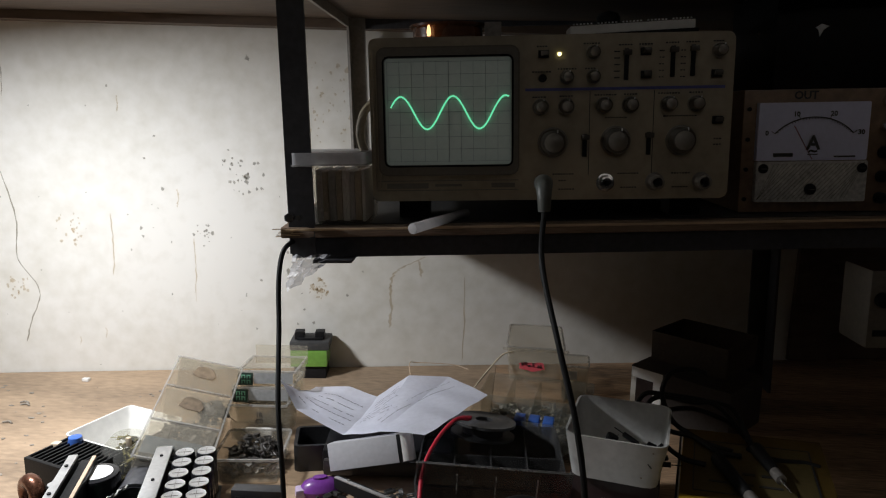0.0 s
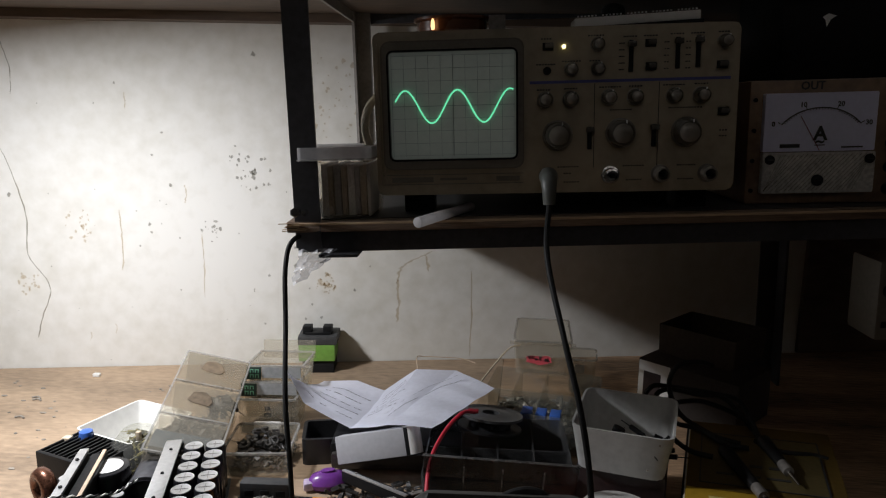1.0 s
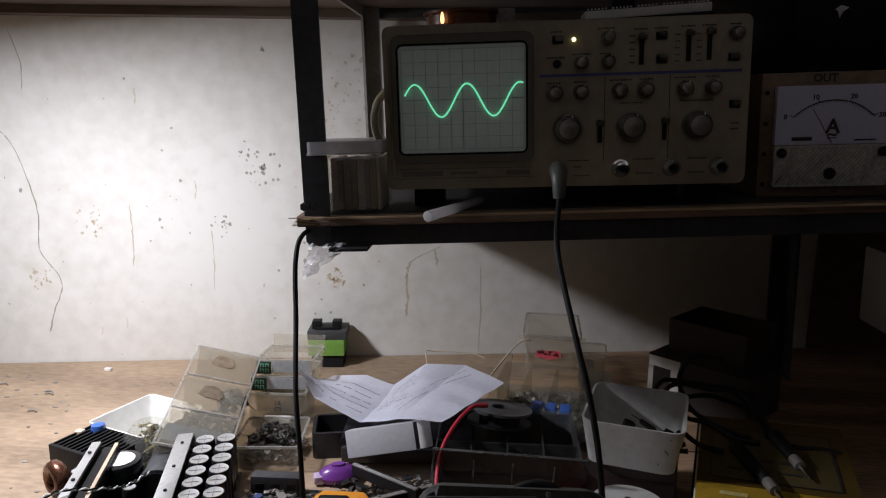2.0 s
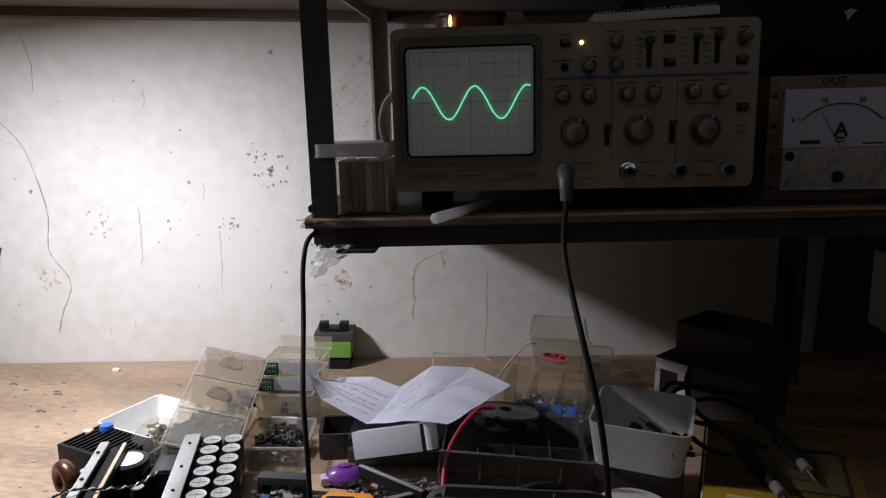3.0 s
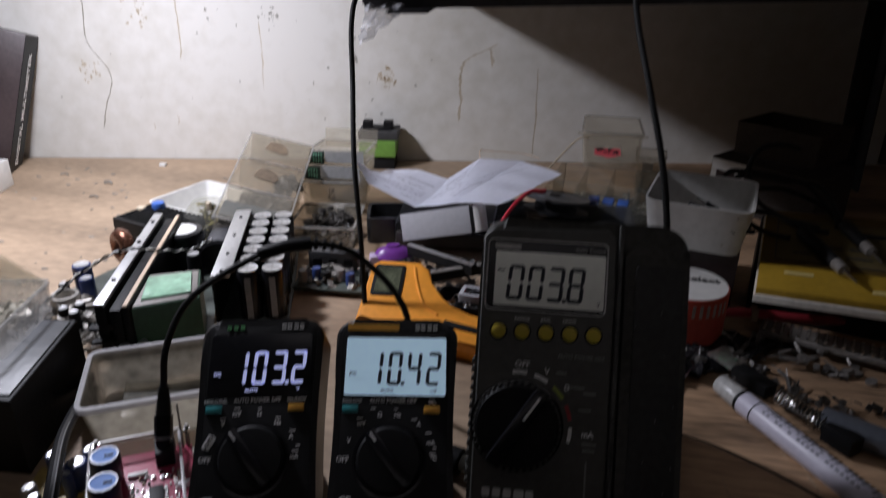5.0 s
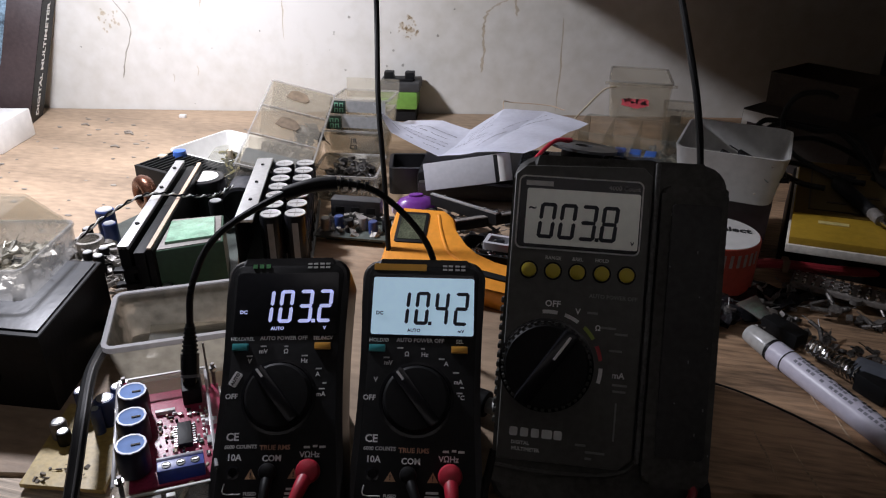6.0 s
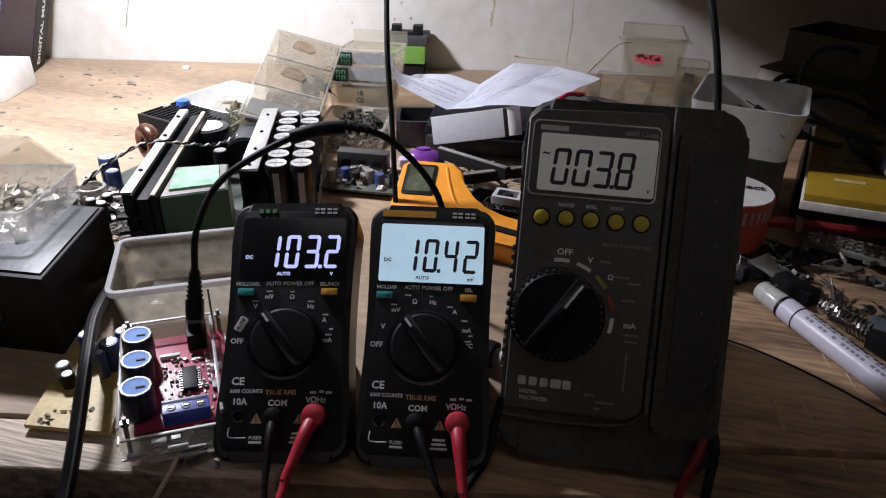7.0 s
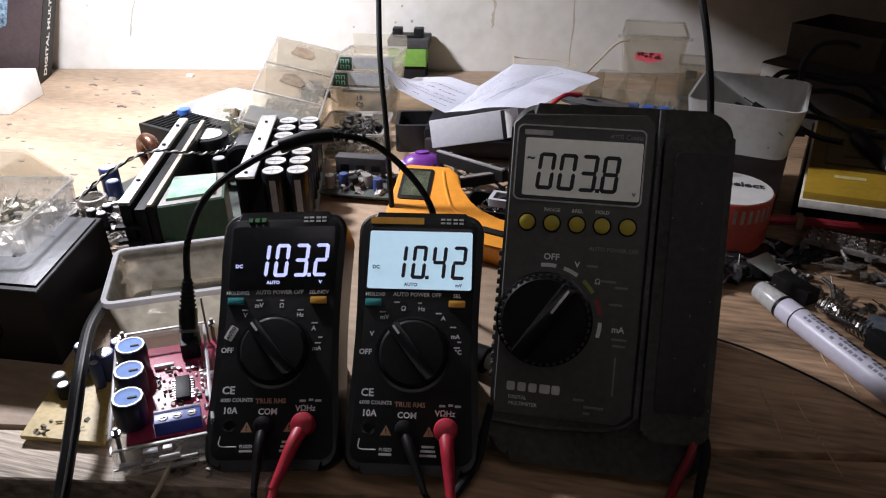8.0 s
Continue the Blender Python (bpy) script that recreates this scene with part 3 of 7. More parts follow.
# ---- oscilloscope on the shelf ----
UP = pose(0, 0, 0, 90, 0, 0)          # turns flat lettering upright, facing the bench's front
def oscilloscope():
    r = root("oscilloscope", F, "beige two-channel oscilloscope, switched on, showing a sine wave", "oscilloscope")
    x0, x1, z0, z1, y = 0.0735, 0.3605, 0.018, 0.1478, 0.02
    part("body", bx(B(), ((x0 + x1) / 2, y + 0.148, (z0 + z1) / 2), (x1 - x0 - 0.006, 0.27, z1 - z0 - 0.006), 0.004), BEIGE, r)
    part("front_panel", slab(B(), rounded(x1 - x0, z1 - z0, 0.005, (x0 + x1) / 2, (z0 + z1) / 2), 0, 0.014, 0.002, Matrix.Translation((0, y + 0.014, 0)) @ UP), BEIGE, r)
    # the screen, set back in its frame
    bm = B()
    cx, cz = 0.1366, 0.0897
    outer, inner = rounded(0.112, 0.100, 0.006, cx, cz), rounded(0.1012, 0.0845, 0.004, cx, cz)
    rows = []
    for pts, yy in ((outer, y), (outer, y - 0.0035), (inner, y - 0.0035), (inner, y + 0.0005)):
        rows.append([bm.verts.new((a, yy, b)) for a, b in pts])
    for a, b in zip(rows, rows[1:]):
        for k in range(len(a)):
            bm.faces.new((a[k], a[(k + 1) % len(a)], b[(k + 1) % len(a)], b[k]))
    part("screen_frame", bm, BEZEL, r, "brown-grey raised screen frame")
    # black ring paints the frame's inner shadow, pale ring its rim highlight
    part("screen_shade_ring", ring(B(), 0.1040, 0.0873, 0.0022, 0.0015, Matrix.Translation((cx, y - 0.0030, cz)) @ UP, 0.005), BLACKGLOSS, r)
    part("frame_highlight", ring(B(), 0.1136, 0.1016, 0.0012, 0.0011, Matrix.Translation((cx, y - 0.0026, cz)) @ UP, 0.007), KNOBCAP, r, "pale ring painting the highlight on the screen frame's edge")
    bm = B()
    w, h, n = 0.1008, 0.0842, 14
    grid = [[bm.verts.new((cx + w * (i / n - 0.5), y - 0.0002 - 0.0016 * (1 - (2 * i / n - 1) ** 2) * (1 - (2 * j / n - 1) ** 2), cz + h * (j / n - 0.5))) for j in range(n + 1)] for i in range(n + 1)]
    for i in range(n):
        for j in range(n):
            bm.faces.new((grid[i][j], grid[i + 1][j], grid[i + 1][j + 1], grid[i][j + 1]))
    screen = part("screen", bm, CRT, r, "grey-green cathode ray tube")
    for i in range(-5, 6):
        part("graticule_line", bx(B(), (cx + 0.0005 + 0.0098 * i, y - 0.0022, cz), (0.00035 if i else 0.0006, 0.0002, 0.080)), GRAT, screen)
    for j in range(-4, 5):
        part("graticule_line", bx(B(), (cx + 0.0005, y - 0.0022, cz + 0.0098 * j), (0.098, 0.0002, 0.00035 if j else 0.0006)), GRAT, screen)
    pts = [(0.0905 + 0.0945 * k / 90, y - 0.0028, 0.0891 + 0.0129 * math.sin(6.28318 * (0.0905 + 0.0945 * k / 90 - 0.0882) / 0.0419)) for k in range(91)]
    part("trace", tube(B(), pts, 0.0006, 6, smooth=False), TRACE, screen, "bright green sine wave trace")
    bm = B()
    bx(bm, (0.0765, y - 0.001, 0.083), (0.0016, 0.003, 0.112), 0.0006)
    bx(bm, (0.0805, y - 0.001, 0.083), (0.0014, 0.003, 0.108), 0.0006)
    part("edge_rib", bm, BEIGE, r)
    # knobs
    def knob(x, z, rad, mat=GREYKNOB, cap=KNOBCAP, depth=0.011):
        k = part("knob", spin(B(), [(rad * 1.05, 0), (rad, 0.0015), (rad * 0.93, depth * 0.8), (rad * 0.82, depth), (rad * 0.4, depth + 0.0003)], 24, Matrix.Translation((x, y, z)) @ UP), mat, r)
        part("knob_cap", spin(B(), [(rad * 0.74, depth), (rad * 0.72, depth + 0.0010), (rad * 0.56, depth + 0.0022), (rad * 0.30, depth + 0.0029), (rad * 0.05, depth + 0.0031)], 24, Matrix.Translation((x, y, z)) @ UP), cap, k)
        part("pointer", bx(B(), (x + rad * 0.25, y - depth - 0.0002, z + rad * 0.86), (0.0007, 0.0010, rad * 0.22), 0, None), DIMPRINT, k)
        part("skirt", spin(B(), [(rad * 1.16, 0), (rad * 1.14, 0.0008), (rad * 1.04, 0.0012)], 28, Matrix.Translation((x, y, z)) @ UP), BEZEL, k)
    for x, z in ((0.2203, 0.0642), (0.2703, 0.0648), (0.3217, 0.0646)):
        knob(x, z, 0.0105)
    for x, z in ((0.2105, 0.0924), (0.2307, 0.0924), (0.2606, 0.093), (0.281, 0.093), (0.3111, 0.0932), (0.3322, 0.0932)):
        knob(x, z, 0.0058, depth=0.009)
    for x, z in ((0.2511, 0.1337), (0.2308, 0.1151), (0.2516, 0.1151), (0.3483, 0.1335)):
        knob(x, z, 0.005, depth=0.009)
    part("socket", cyl(B(), (0.2117, y + 0.001, 0.1146), (0.2117, y - 0.001, 0.1146), 0.0032, n=16), BLACK, r)
    for x, z, h in ((0.2769, 0.1242, 0.024), (0.3127, 0.1256, 0.024), (0.3283, 0.1262, 0.024), (0.2457, 0.0615, 0.018), (0.2963, 0.0625, 0.018)):
        s = part("slide_slot", bx(B(), (x, y - 0.0006, z), (0.0036, 0.0012, h), 0.0004), BLACK, r)
        part("slide_switch", bx(B(), (x, y - 0.004, z + h * 0.36), (0.0062, 0.006, 0.0042), 0.0008), GREYKNOB, s)
    for x, z in ((0.2918, 0.1337), (0.2925, 0.1161), (0.3471, 0.116), (0.3496, 0.0802), (0.2123, 0.1331)):
        s = part("button_well", bx(B(), (x, y - 0.0005, z), (0.0085, 0.001, 0.006), 0.0004), BLACK, r)
        part("push_button", bx(B(), (x + 0.0005, y - 0.003, z + 0.0004), (0.0062, 0.005, 0.0036), 0.0006), KNOBCAP if z > 0.13 and x < 0.22 else GREYKNOB, s)
    part("power_light", spin(B(), [(0.0016, 0), (0.0015, 0.001), (0.0008, 0.0018)], 12, Matrix.Translation((0.2247, y, 0.1329)) @ UP), LEDGLOW, r, "small lit yellow indicator")
    for i, x in enumerate((0.2627, 0.3025, 0.3394, 0.2125)):
        z = 0.0318
        s = part("connector", spin(B(), [(0.0075, 0), (0.0072, 0.001), (0.0058, 0.0015), (0.0056, 0.010), (0.0042, 0.0105), (0.004, 0.004)], 20, Matrix.Translation((x, y, z)) @ UP), CHROME if i in (0, 3) else BEZEL, r, "bright metal socket" if i == 0 else "")
        part("core", cyl(B(), (x, y - 0.001, z), (x, y - 0.009, z), 0.0022, n=12), BLACK, s)
    part("blue_stripe", bx(B(), (0.276, y - 0.0003, 0.1058), (0.156, 0.0006, 0.0022)), BLUEINK, r, "faded blue printed stripe")
    rnd = random.Random(3)
    def mark(x, z, w, h=0.0011):
        bm = B()
        for k in range(max(1, int(w / 0.0022))):
            bx(bm, (x - w / 2 + 0.0022 * (k + 0.5), y - 0.0002, z), (0.0022 * rnd.uniform(0.45, 0.85), 0.0004, h))
        part("print_mark", bm, INK, r)
    for x, z, w in ((0.212, 0.139, 0.011), (0.25, 0.1405, 0.014), (0.277, 0.139, 0.013), (0.292, 0.1392, 0.012), (0.313, 0.140, 0.013), (0.328, 0.1402, 0.012), (0.211, 0.1195, 0.016), (0.231, 0.1215, 0.016), (0.25, 0.1215, 0.011),
                    (0.348, 0.1405, 0.01), (0.21, 0.100, 0.013), (0.231, 0.1005, 0.012), (0.2615, 0.101, 0.018), (0.282, 0.1012, 0.013), (0.311, 0.1015, 0.018), (0.333, 0.1018, 0.013), (0.27, 0.0832, 0.018), (0.321, 0.0838, 0.028),
                    (0.229, 0.0388, 0.018), (0.281, 0.0388, 0.018), (0.323, 0.0386, 0.016), (0.229, 0.0335, 0.008), (0.232, 0.0265, 0.014), (0.282, 0.0275, 0.014), (0.323, 0.0275, 0.014), (0.351, 0.0655, 0.008), (0.351, 0.061, 0.008)):
        mark(x, z, w)
    for x in (0.2695, 0.2705, 0.3045, 0.321):
        for k in range(5):
            mark(x - 0.0 if x > 0.3 else x, 0.114 + 0.005 * k, 0.005, 0.0009)
    for x in (0.2492, 0.2995):
        part("divider_line", bx(B(), (x, y - 0.0002, 0.071), (0.0005, 0.0004, 0.066)), INK, r)
    bm = B()
    bx(bm, (0.1025, y - 0.0003, 0.0305), (0.034, 0.0006, 0.0042))
    bx(bm, (0.136, y - 0.0003, 0.0308), (0.022, 0.0006, 0.002))
    bx(bm, (0.1805, y - 0.0003, 0.0305), (0.019, 0.0006, 0.0038))
    bx(bm, (0.1355, y - 0.0003, 0.0268), (0.115, 0.0006, 0.0006))
    bx(bm, (0.1355, y - 0.0003, 0.0346), (0.115, 0.0006, 0.0006))
    part("name_strip", bm, BEZEL, r)
    bm = B()
    tube(bm, [(0.073, y + 0.02, 0.099), (0.0665, y + 0.012, 0.09), (0.0632, y + 0.008, 0.074), (0.0665, y + 0.012, 0.058), (0.073, y + 0.02, 0.05)], 0.0035, 8)
    part("carrying_handle", bm, BEIGE, r)
    for x in (0.105, 0.335):
        part("foot", bx(B(), (x, y + 0.04, 0.0092), (0.026, 0.03, 0.0176), 0.002), BLACK, r)
        part("foot", bx(B(), (x, y + 0.24, 0.0092), (0.026, 0.03, 0.0176), 0.002), BLACK, r)
    return r
oscilloscope()

def world_of(x, y, z):
    return tuple(F @ Vector((x, y, z)))

# clear lidded box beside the oscilloscope
box = root("storage_box", F @ pose(0.048, 0.04, 0.0010), "cloudy clear plastic storage box with lid, filled with small parts", "storage box")
part("box_body", tray(B(), 0.050, 0.06, 0.0465, 0.0012, 0.0025, None, 0.004), HAZE, box)
part("lid", tray(B(), 0.062, 0.068, 0.0105, 0.0016, 0.0, Matrix.Translation((-0.007, -0.006, 0.0585)) @ pose(0, 0, 0, 180, 0, 0)), FROST, box, "milky clear lid")
part("lid_rim", ring(B(), 0.0632, 0.0692, 0.0016, 0.002, Matrix.Translation((-0.007, -0.006, 0.0478))), MILKY, box)
rnd = random.Random(2)
packs = (M("pale_grey_parts", (0.72, 0.72, 0.74), 0.4, var=0.3, scale=60), M("brown_parts", (0.42, 0.36, 0.29), 0.5, var=0.3, scale=60), M("slate_parts", (0.40, 0.40, 0.43), 0.4, var=0.3, scale=60))
for k, (w, c) in enumerate(((0.0062, 0), (0.0045, 1), (0.0062, 2), (0.0052, 1), (0.0066, 0), (0.0040, 2), (0.0056, 1), (0.0030, 0))):
    x = -0.0215 + sum((0.0062, 0.0045, 0.0062, 0.0052, 0.0066, 0.0040, 0.0056, 0.0030)[:k]) + w / 2
    part("upright_part", bx(B(), (x, rnd.uniform(-0.004, 0.0), 0.0225), (w * 0.88, 0.046, rnd.uniform(0.039, 0.043)), 0.0006), packs[c], box)

# ammeter in a brown case
am = root("panel_ammeter", F @ pose(0.4375, 0.05, 0.0010), "brown cased moving-needle ammeter with pale dial", "ammeter")
part("case", bx(B(), (0.008, 0.055, 0.0515), (0.128, 0.106, 0.1025), 0.0025), WOODCASE, am)
part("dial", slab(B(), rounded(0.0895, 0.0475, 0.001, -0.0005, 0.0682), 0, 0.006, 0.0006, Matrix.Translation((0, 0.002, 0)) @ UP), METERFACE, am, "pale violet-white dial")
part("lower_cover", slab(B(), rounded(0.0905, 0.0340, 0.001, 0.0005, 0.0268), 0, 0.006, 0.0008, Matrix.Translation((0, 0.002, 0)) @ UP), M("ribbed_clear_cover", (0.52, 0.50, 0.46), 0.15, var=0.3, scale=60, bump=0.3), am, "hatched glossy clear lower cover")
bm = B()
for k in range(-12, 13):
    a = Vector((-0.001 + k * 0.0036 - 0.014, 0, 0.012))
    tube(bm, [(max(-0.043, min(0.043, a.x)), -0.0042, 0.012), (max(-0.043, min(0.043, a.x + 0.028)), -0.0042, 0.042)], 0.0003, 4, 1, smooth=False)
part("cover_ribs", bm, CLEAR, am)
for x, z, rr in ((-0.0395, 0.038, 0.004), (0.0408, 0.0378, 0.004), (0.0, 0.0205, 0.0048)):
    s = part("screw", spin(B(), [(rr, 0), (rr * 0.95, 0.0016), (rr * 0.5, 0.0022)], 16, Matrix.Translation((x, -0.0045, z)) @ UP), BLACK, am)
    part("slot", bx(B(), (x, -0.0069, z), (rr * 1.2, 0.0006, 0.0008)), CHROME, s)
bm = B()
R0 = 0.040
arc = lambda a, q: (0.0 + q * math.sin(radians(a)), -0.0043, 0.0455 + q * 0.86 * math.cos(radians(a)))
tube(bm, [arc(a, R0) for a in range(-52, 53, 4)], 0.00045, 5, 1, smooth=False)
for k in range(31):
    a = -52 + 104 * k / 30
    ln = 0.0036 if k % 10 == 0 else 0.0018
    tube(bm, [arc(a, R0), arc(a, R0 + (ln if k % 10 == 0 else -ln))], 0.0003, 4, 1, smooth=False)
part("scale", bm, INK, am)
part("needle", tube(B(), [arc(-27, 0.036), arc(-14, 0.0)], 0.0003, 5, 1, smooth=False), DARKRED, am, "thin red needle")
letters("A", 0.016, INK, am, pose(0.0, -0.0044, 0.0585, 90))
letters("~", 0.012, INK, am, pose(0.0, -0.0044, 0.0525, 90))
bm = B()
bx(bm, (0.0, -0.0044, 0.0495), (0.008, 0.0003, 0.0008))
bx(bm, (-0.024, -0.0044, 0.0492), (0.016, 0.0003, 0.003))
bx(bm, (0.026, -0.0044, 0.0475), (0.017, 0.0003, 0.0012))
part("fine_print", bm, INK, am)
for s, a in (("0", -56), ("10", -19), ("20", 19), ("30", 56)):
    x, y, z = arc(a, R0 + 0.006)
    letters(s, 0.0055, INK, am, pose(x, y, z - 0.0005, 90))
letters("OUT", 0.0092, INK, am, pose(-0.006, -0.0002 + 0.0015, 0.0975, 90))
for k in range(4):
    part("rivet", cyl(B(), (-0.0515, 0.003, 0.012 + 0.025 * k), (-0.0515, 0.0005, 0.012 + 0.025 * k), 0.0018, n=10), BLACK, am)
for z in (0.092, 0.072, 0.05, 0.03, 0.012):
    part("terminal", spin(B(), [(0.005, 0), (0.0045, 0.006), (0.003, 0.008)], 14, Matrix.Translation((0.0605, 0.002, z)) @ UP), CHROME if z > 0.06 else BLACK, am)

# things on top of the oscilloscope
coil = root("wire_spool", F @ pose(0.135, 0.075, 0.1484), "dark brown bakelite spool lying on the oscilloscope", "spool")
part("spool_body", spin(B(), [(0.033, 0), (0.033, 0.002), (0.030, 0.0035), (0.030, 0.011), (0.033, 0.0125), (0.033, 0.0145)], 36), AMBERGLASS, coil)
# glowing bead stands in for the warm highlight on the spool
part("glint_bead", spin(B(), [(0.0012, 0.003), (0.0018, 0.006), (0.0012, 0.0105), (0.0005, 0.012)], 10, Matrix.Translation((-0.0145, -0.030, 0))), GLINT, coil, "glowing orange bead painting a highlight on the spool")
br = root("metal_bracket", F @ pose(0.1735, 0.06, 0.1484), "small grey metal bracket on the oscilloscope", "bracket")
part("plate", bx(B(), (0, 0, 0.0075), (0.014, 0.002, 0.015), 0.0005), GREYSTEEL, br)
part("base", bx(B(), (0, 0.008, 0.001), (0.014, 0.016, 0.002), 0.0005), GREYSTEEL, br)
st = root("plug_board", F @ pose(0.289, 0.06, 0.1484, 0, -2.2, 0), "white contact board strip lying on the oscilloscope", "contact board")
part("strip", bx(B(), (0, 0.01, 0.008), (0.102, 0.03, 0.007), 0.001), WHITE, st)
part("underlay", bx(B(), (0, 0.01, 0.0021), (0.106, 0.034, 0.0044), 0.0005), BLACK, st)
bm = B()
for k in range(34):
    if k % 7 != 6:
        bx(bm, (-0.0485 + 0.0029 * k, -0.0055, 0.0125), (0.0014, 0.0006, 0.0012))
        bx(bm, (-0.0485 + 0.0029 * k, -0.0055, 0.004), (0.0014, 0.0006, 0.001))
part("contacts", bm, PRINT, st)
kn = root("round_weight", F @ pose(0.272, 0.075, 0.1675), "small dark round knob resting on the contact board", "knob")
part("disc", spin(B(), [(0.010, -0.007), (0.010, -0.001), (0.008, 0.002), (0.003, 0.004)], 20), BLACK, kn)
dk = root("black_device", F @ pose(0.475, 0.10, 0.1032), "black boxed device standing on the ammeter case", "device")
part("body", bx(B(), (0.01, 0.06, 0.05), (0.12, 0.11, 0.10), 0.003), BLACK, dk)
bm = B()
slab(bm, [(-0.018, 0.055), (-0.013, 0.058), (-0.006, 0.056), (-0.011, 0.053), (-0.014, 0.047), (-0.0155, 0.053)], 0, 0.0004, 0, Matrix.Translation((0.002, 0.0049, 0)) @ UP)
part("white_mark", bm, PRINT, dk)

# clear tube, film scrap, hanging adapter
tb = root("clear_tube", pose(0, 0, 0), "cloudy clear plastic tube sticking out over the shelf edge", "tube")
part("tube", cyl(B(), world_of(0.110, -0.030, 0.0028), world_of(0.150, 0.045, 0.0045), 0.0042, 0.0036, 16, 0.0006), FROST, tb)
fm = root("plastic_film", pose(0, 0, 0), "crumpled clear film scrap caught under the shelf", "film")
bm = B()
rnd = random.Random(8)
n = 9
g = [[bm.verts.new(Vector(world_of(0.010 + 0.030 * i / n + rnd.uniform(-0.002, 0.002) - 0.006 * (j / n), -0.004 + rnd.uniform(-0.006, 0.004), -0.022 - 0.030 * (j / n) * (1 - 0.75 * i / n) + rnd.uniform(-0.002, 0.001)))) for j in range(n + 1)] for i in range(n + 1)]
for i in range(n):
    for j in range(n):
        bm.faces.new((g[i][j], g[i + 1][j], g[i + 1][j + 1], g[i][j + 1]))
part("film", bm, FILM, fm, angle=10)
ad = root("power_adapter", F @ pose(0.533, 0.09, -0.125), "grey mains adapter box on the rack side", "adapter")
part("housing", bx(B(), (0.01, 0.02, 0.03), (0.05, 0.05, 0.075), 0.004), BEZEL, ad)
part("dial", spin(B(), [(0.007, 0), (0.0065, 0.006), (0.004, 0.008)], 16, Matrix.Translation((-0.004, -0.005, 0.04)) @ UP), BLACK, ad)
part("slot", bx(B(), (0.0, -0.0054, 0.008), (0.02, 0.001, 0.006), 0.0004), BLACK, ad)

# ---- multimeters leaning on their stands ----
k3 = 0.001
HOLSTER = M("satin_black_holster", (0.012, 0.012, 0.0135), 0.34, var=0.25, scale=60, bump=0.08, spec=0.4)
def at(x, y, z=0.0004):
    return Matrix.Translation((x * k3, y * k3, z))

def pocket_meter(m, label, lit, figs, dot, texts, pointer):
    r = root("pocket_multimeter", m, label, "multimeter", "pocket multimeters")
    part("holster", slab(B(), rounded(0.065, 0.130, 0.010, 0, 0.065, waist=0.0022), -0.028, 0, 0.004), HOLSTER, r)
    part("face_plate", slab(B(), rounded(0.058, 0.121, 0.006, 0, 0.0655, waist=0.0018), -0.001, 0.0006, 0.0005), BLACK, r)
    win = part("display_window", slab(B(), rounded(0.0535, 0.034, 0.002, 0.0002, 0.1045), 0, 0.0011, 0.0003), BLACKGLOSS, r)
    bm = B()
    if lit:
        part("lcd", slab(B(), rounded(0.0525, 0.0305, 0.0012, 0.0002, 0.1042), 0, 0.0014), LCDLIT, win, "bright pale blue backlit display")
        for i, ch in enumerate(figs):
            part("figure", digits(B(), ch, -0.0145 + 0.0101 * i, 0.0942, 0.0072, 0.0176, 0.0018, 0.0101, 0.07, 0 if i == dot else -1), SEG, win, m=Matrix.Translation((0, 0, 0.0014)))
        for s, x, y, q in (("DC", -22, 100, 2.6), ("AUTO", -4, 91.2, 2.4), ("mV", 20, 91.2, 2.4)):
            letters(s, q * k3, SEG, win, at(x, y, 0.0016))
        part("brand_plate", slab(B(), rounded(0.0275, 0.0036, 0.0005, -0.0125, 0.1253), 0, 0.0009), AMBER, r)
    else:
        for i, ch in enumerate(figs):
            part("figure", digits(B(), ch, -0.0145 + 0.0101 * i, 0.0942, 0.0072, 0.0176, 0.0018, 0.0101, 0.07, 0 if i == dot else -1), DIGIT, win, "glowing blue-white figure", m=Matrix.Translation((0, 0, 0.0011)))
        for s, x, y, q in (("DC", -22, 100, 2.6), ("AUTO", -4, 91.2, 2.4), ("V", 20, 91.2, 2.4)):
            letters(s, q * k3, DIGIT, win, at(x, y, 0.0013))
        bm = B()
        for x, w in ((-18, 2.2), (-14.5, 2.2), (-11, 2.2)):
            bx(bm, (x * k3, 0.1253, 0.0008), (w * k3, 0.0022, 0.0004))
        part("brand_mark", bm, M("small_colour_mark", (0.10, 0.35, 0.12), 0.6), r)
    bm = B()
    for y in (124.4, 126.4):
        for x in (11, 14, 17.5, 20.5):
            bx(bm, (x * k3, y * k3, 0.0007), (0.0023, 0.0010, 0.0003))
    part("rating_print", bm, DIMPRINT, r)
    part("button", bx(B(), (-0.0222, 0.0818, 0.001), (0.0082, 0.0036, 0.002), 0.0005), TEAL, r, "teal push button")
    part("button", bx(B(), (0.0195, 0.0818, 0.001), (0.0082, 0.0036, 0.002), 0.0005), AMBER, r, "amber push button")
    part("dial_ring", spin(B(), [(0.0186, 0), (0.0186, 0.0009), (0.0172, 0.0011), (0.0170, 0.0004)], 40, at(-1.2, 56.6, 0.0004)), BLACKGLOSS, r)
    kn = part("range_knob", spin(B(), [(0.0168, 0), (0.0164, 0.003), (0.0150, 0.0045), (0.010, 0.0048)], 40, at(-1.2, 56.6, 0.0005)), BLACK, r)
    part("grip_bar", bx(B(), (0, 0, 0.0078), (0.0062, 0.0325, 0.008), 0.0016, at(-1.2, 56.6, 0.0) @ pose(0, 0, 0, 0, 0, pointer)), BLACKGLOSS, kn)
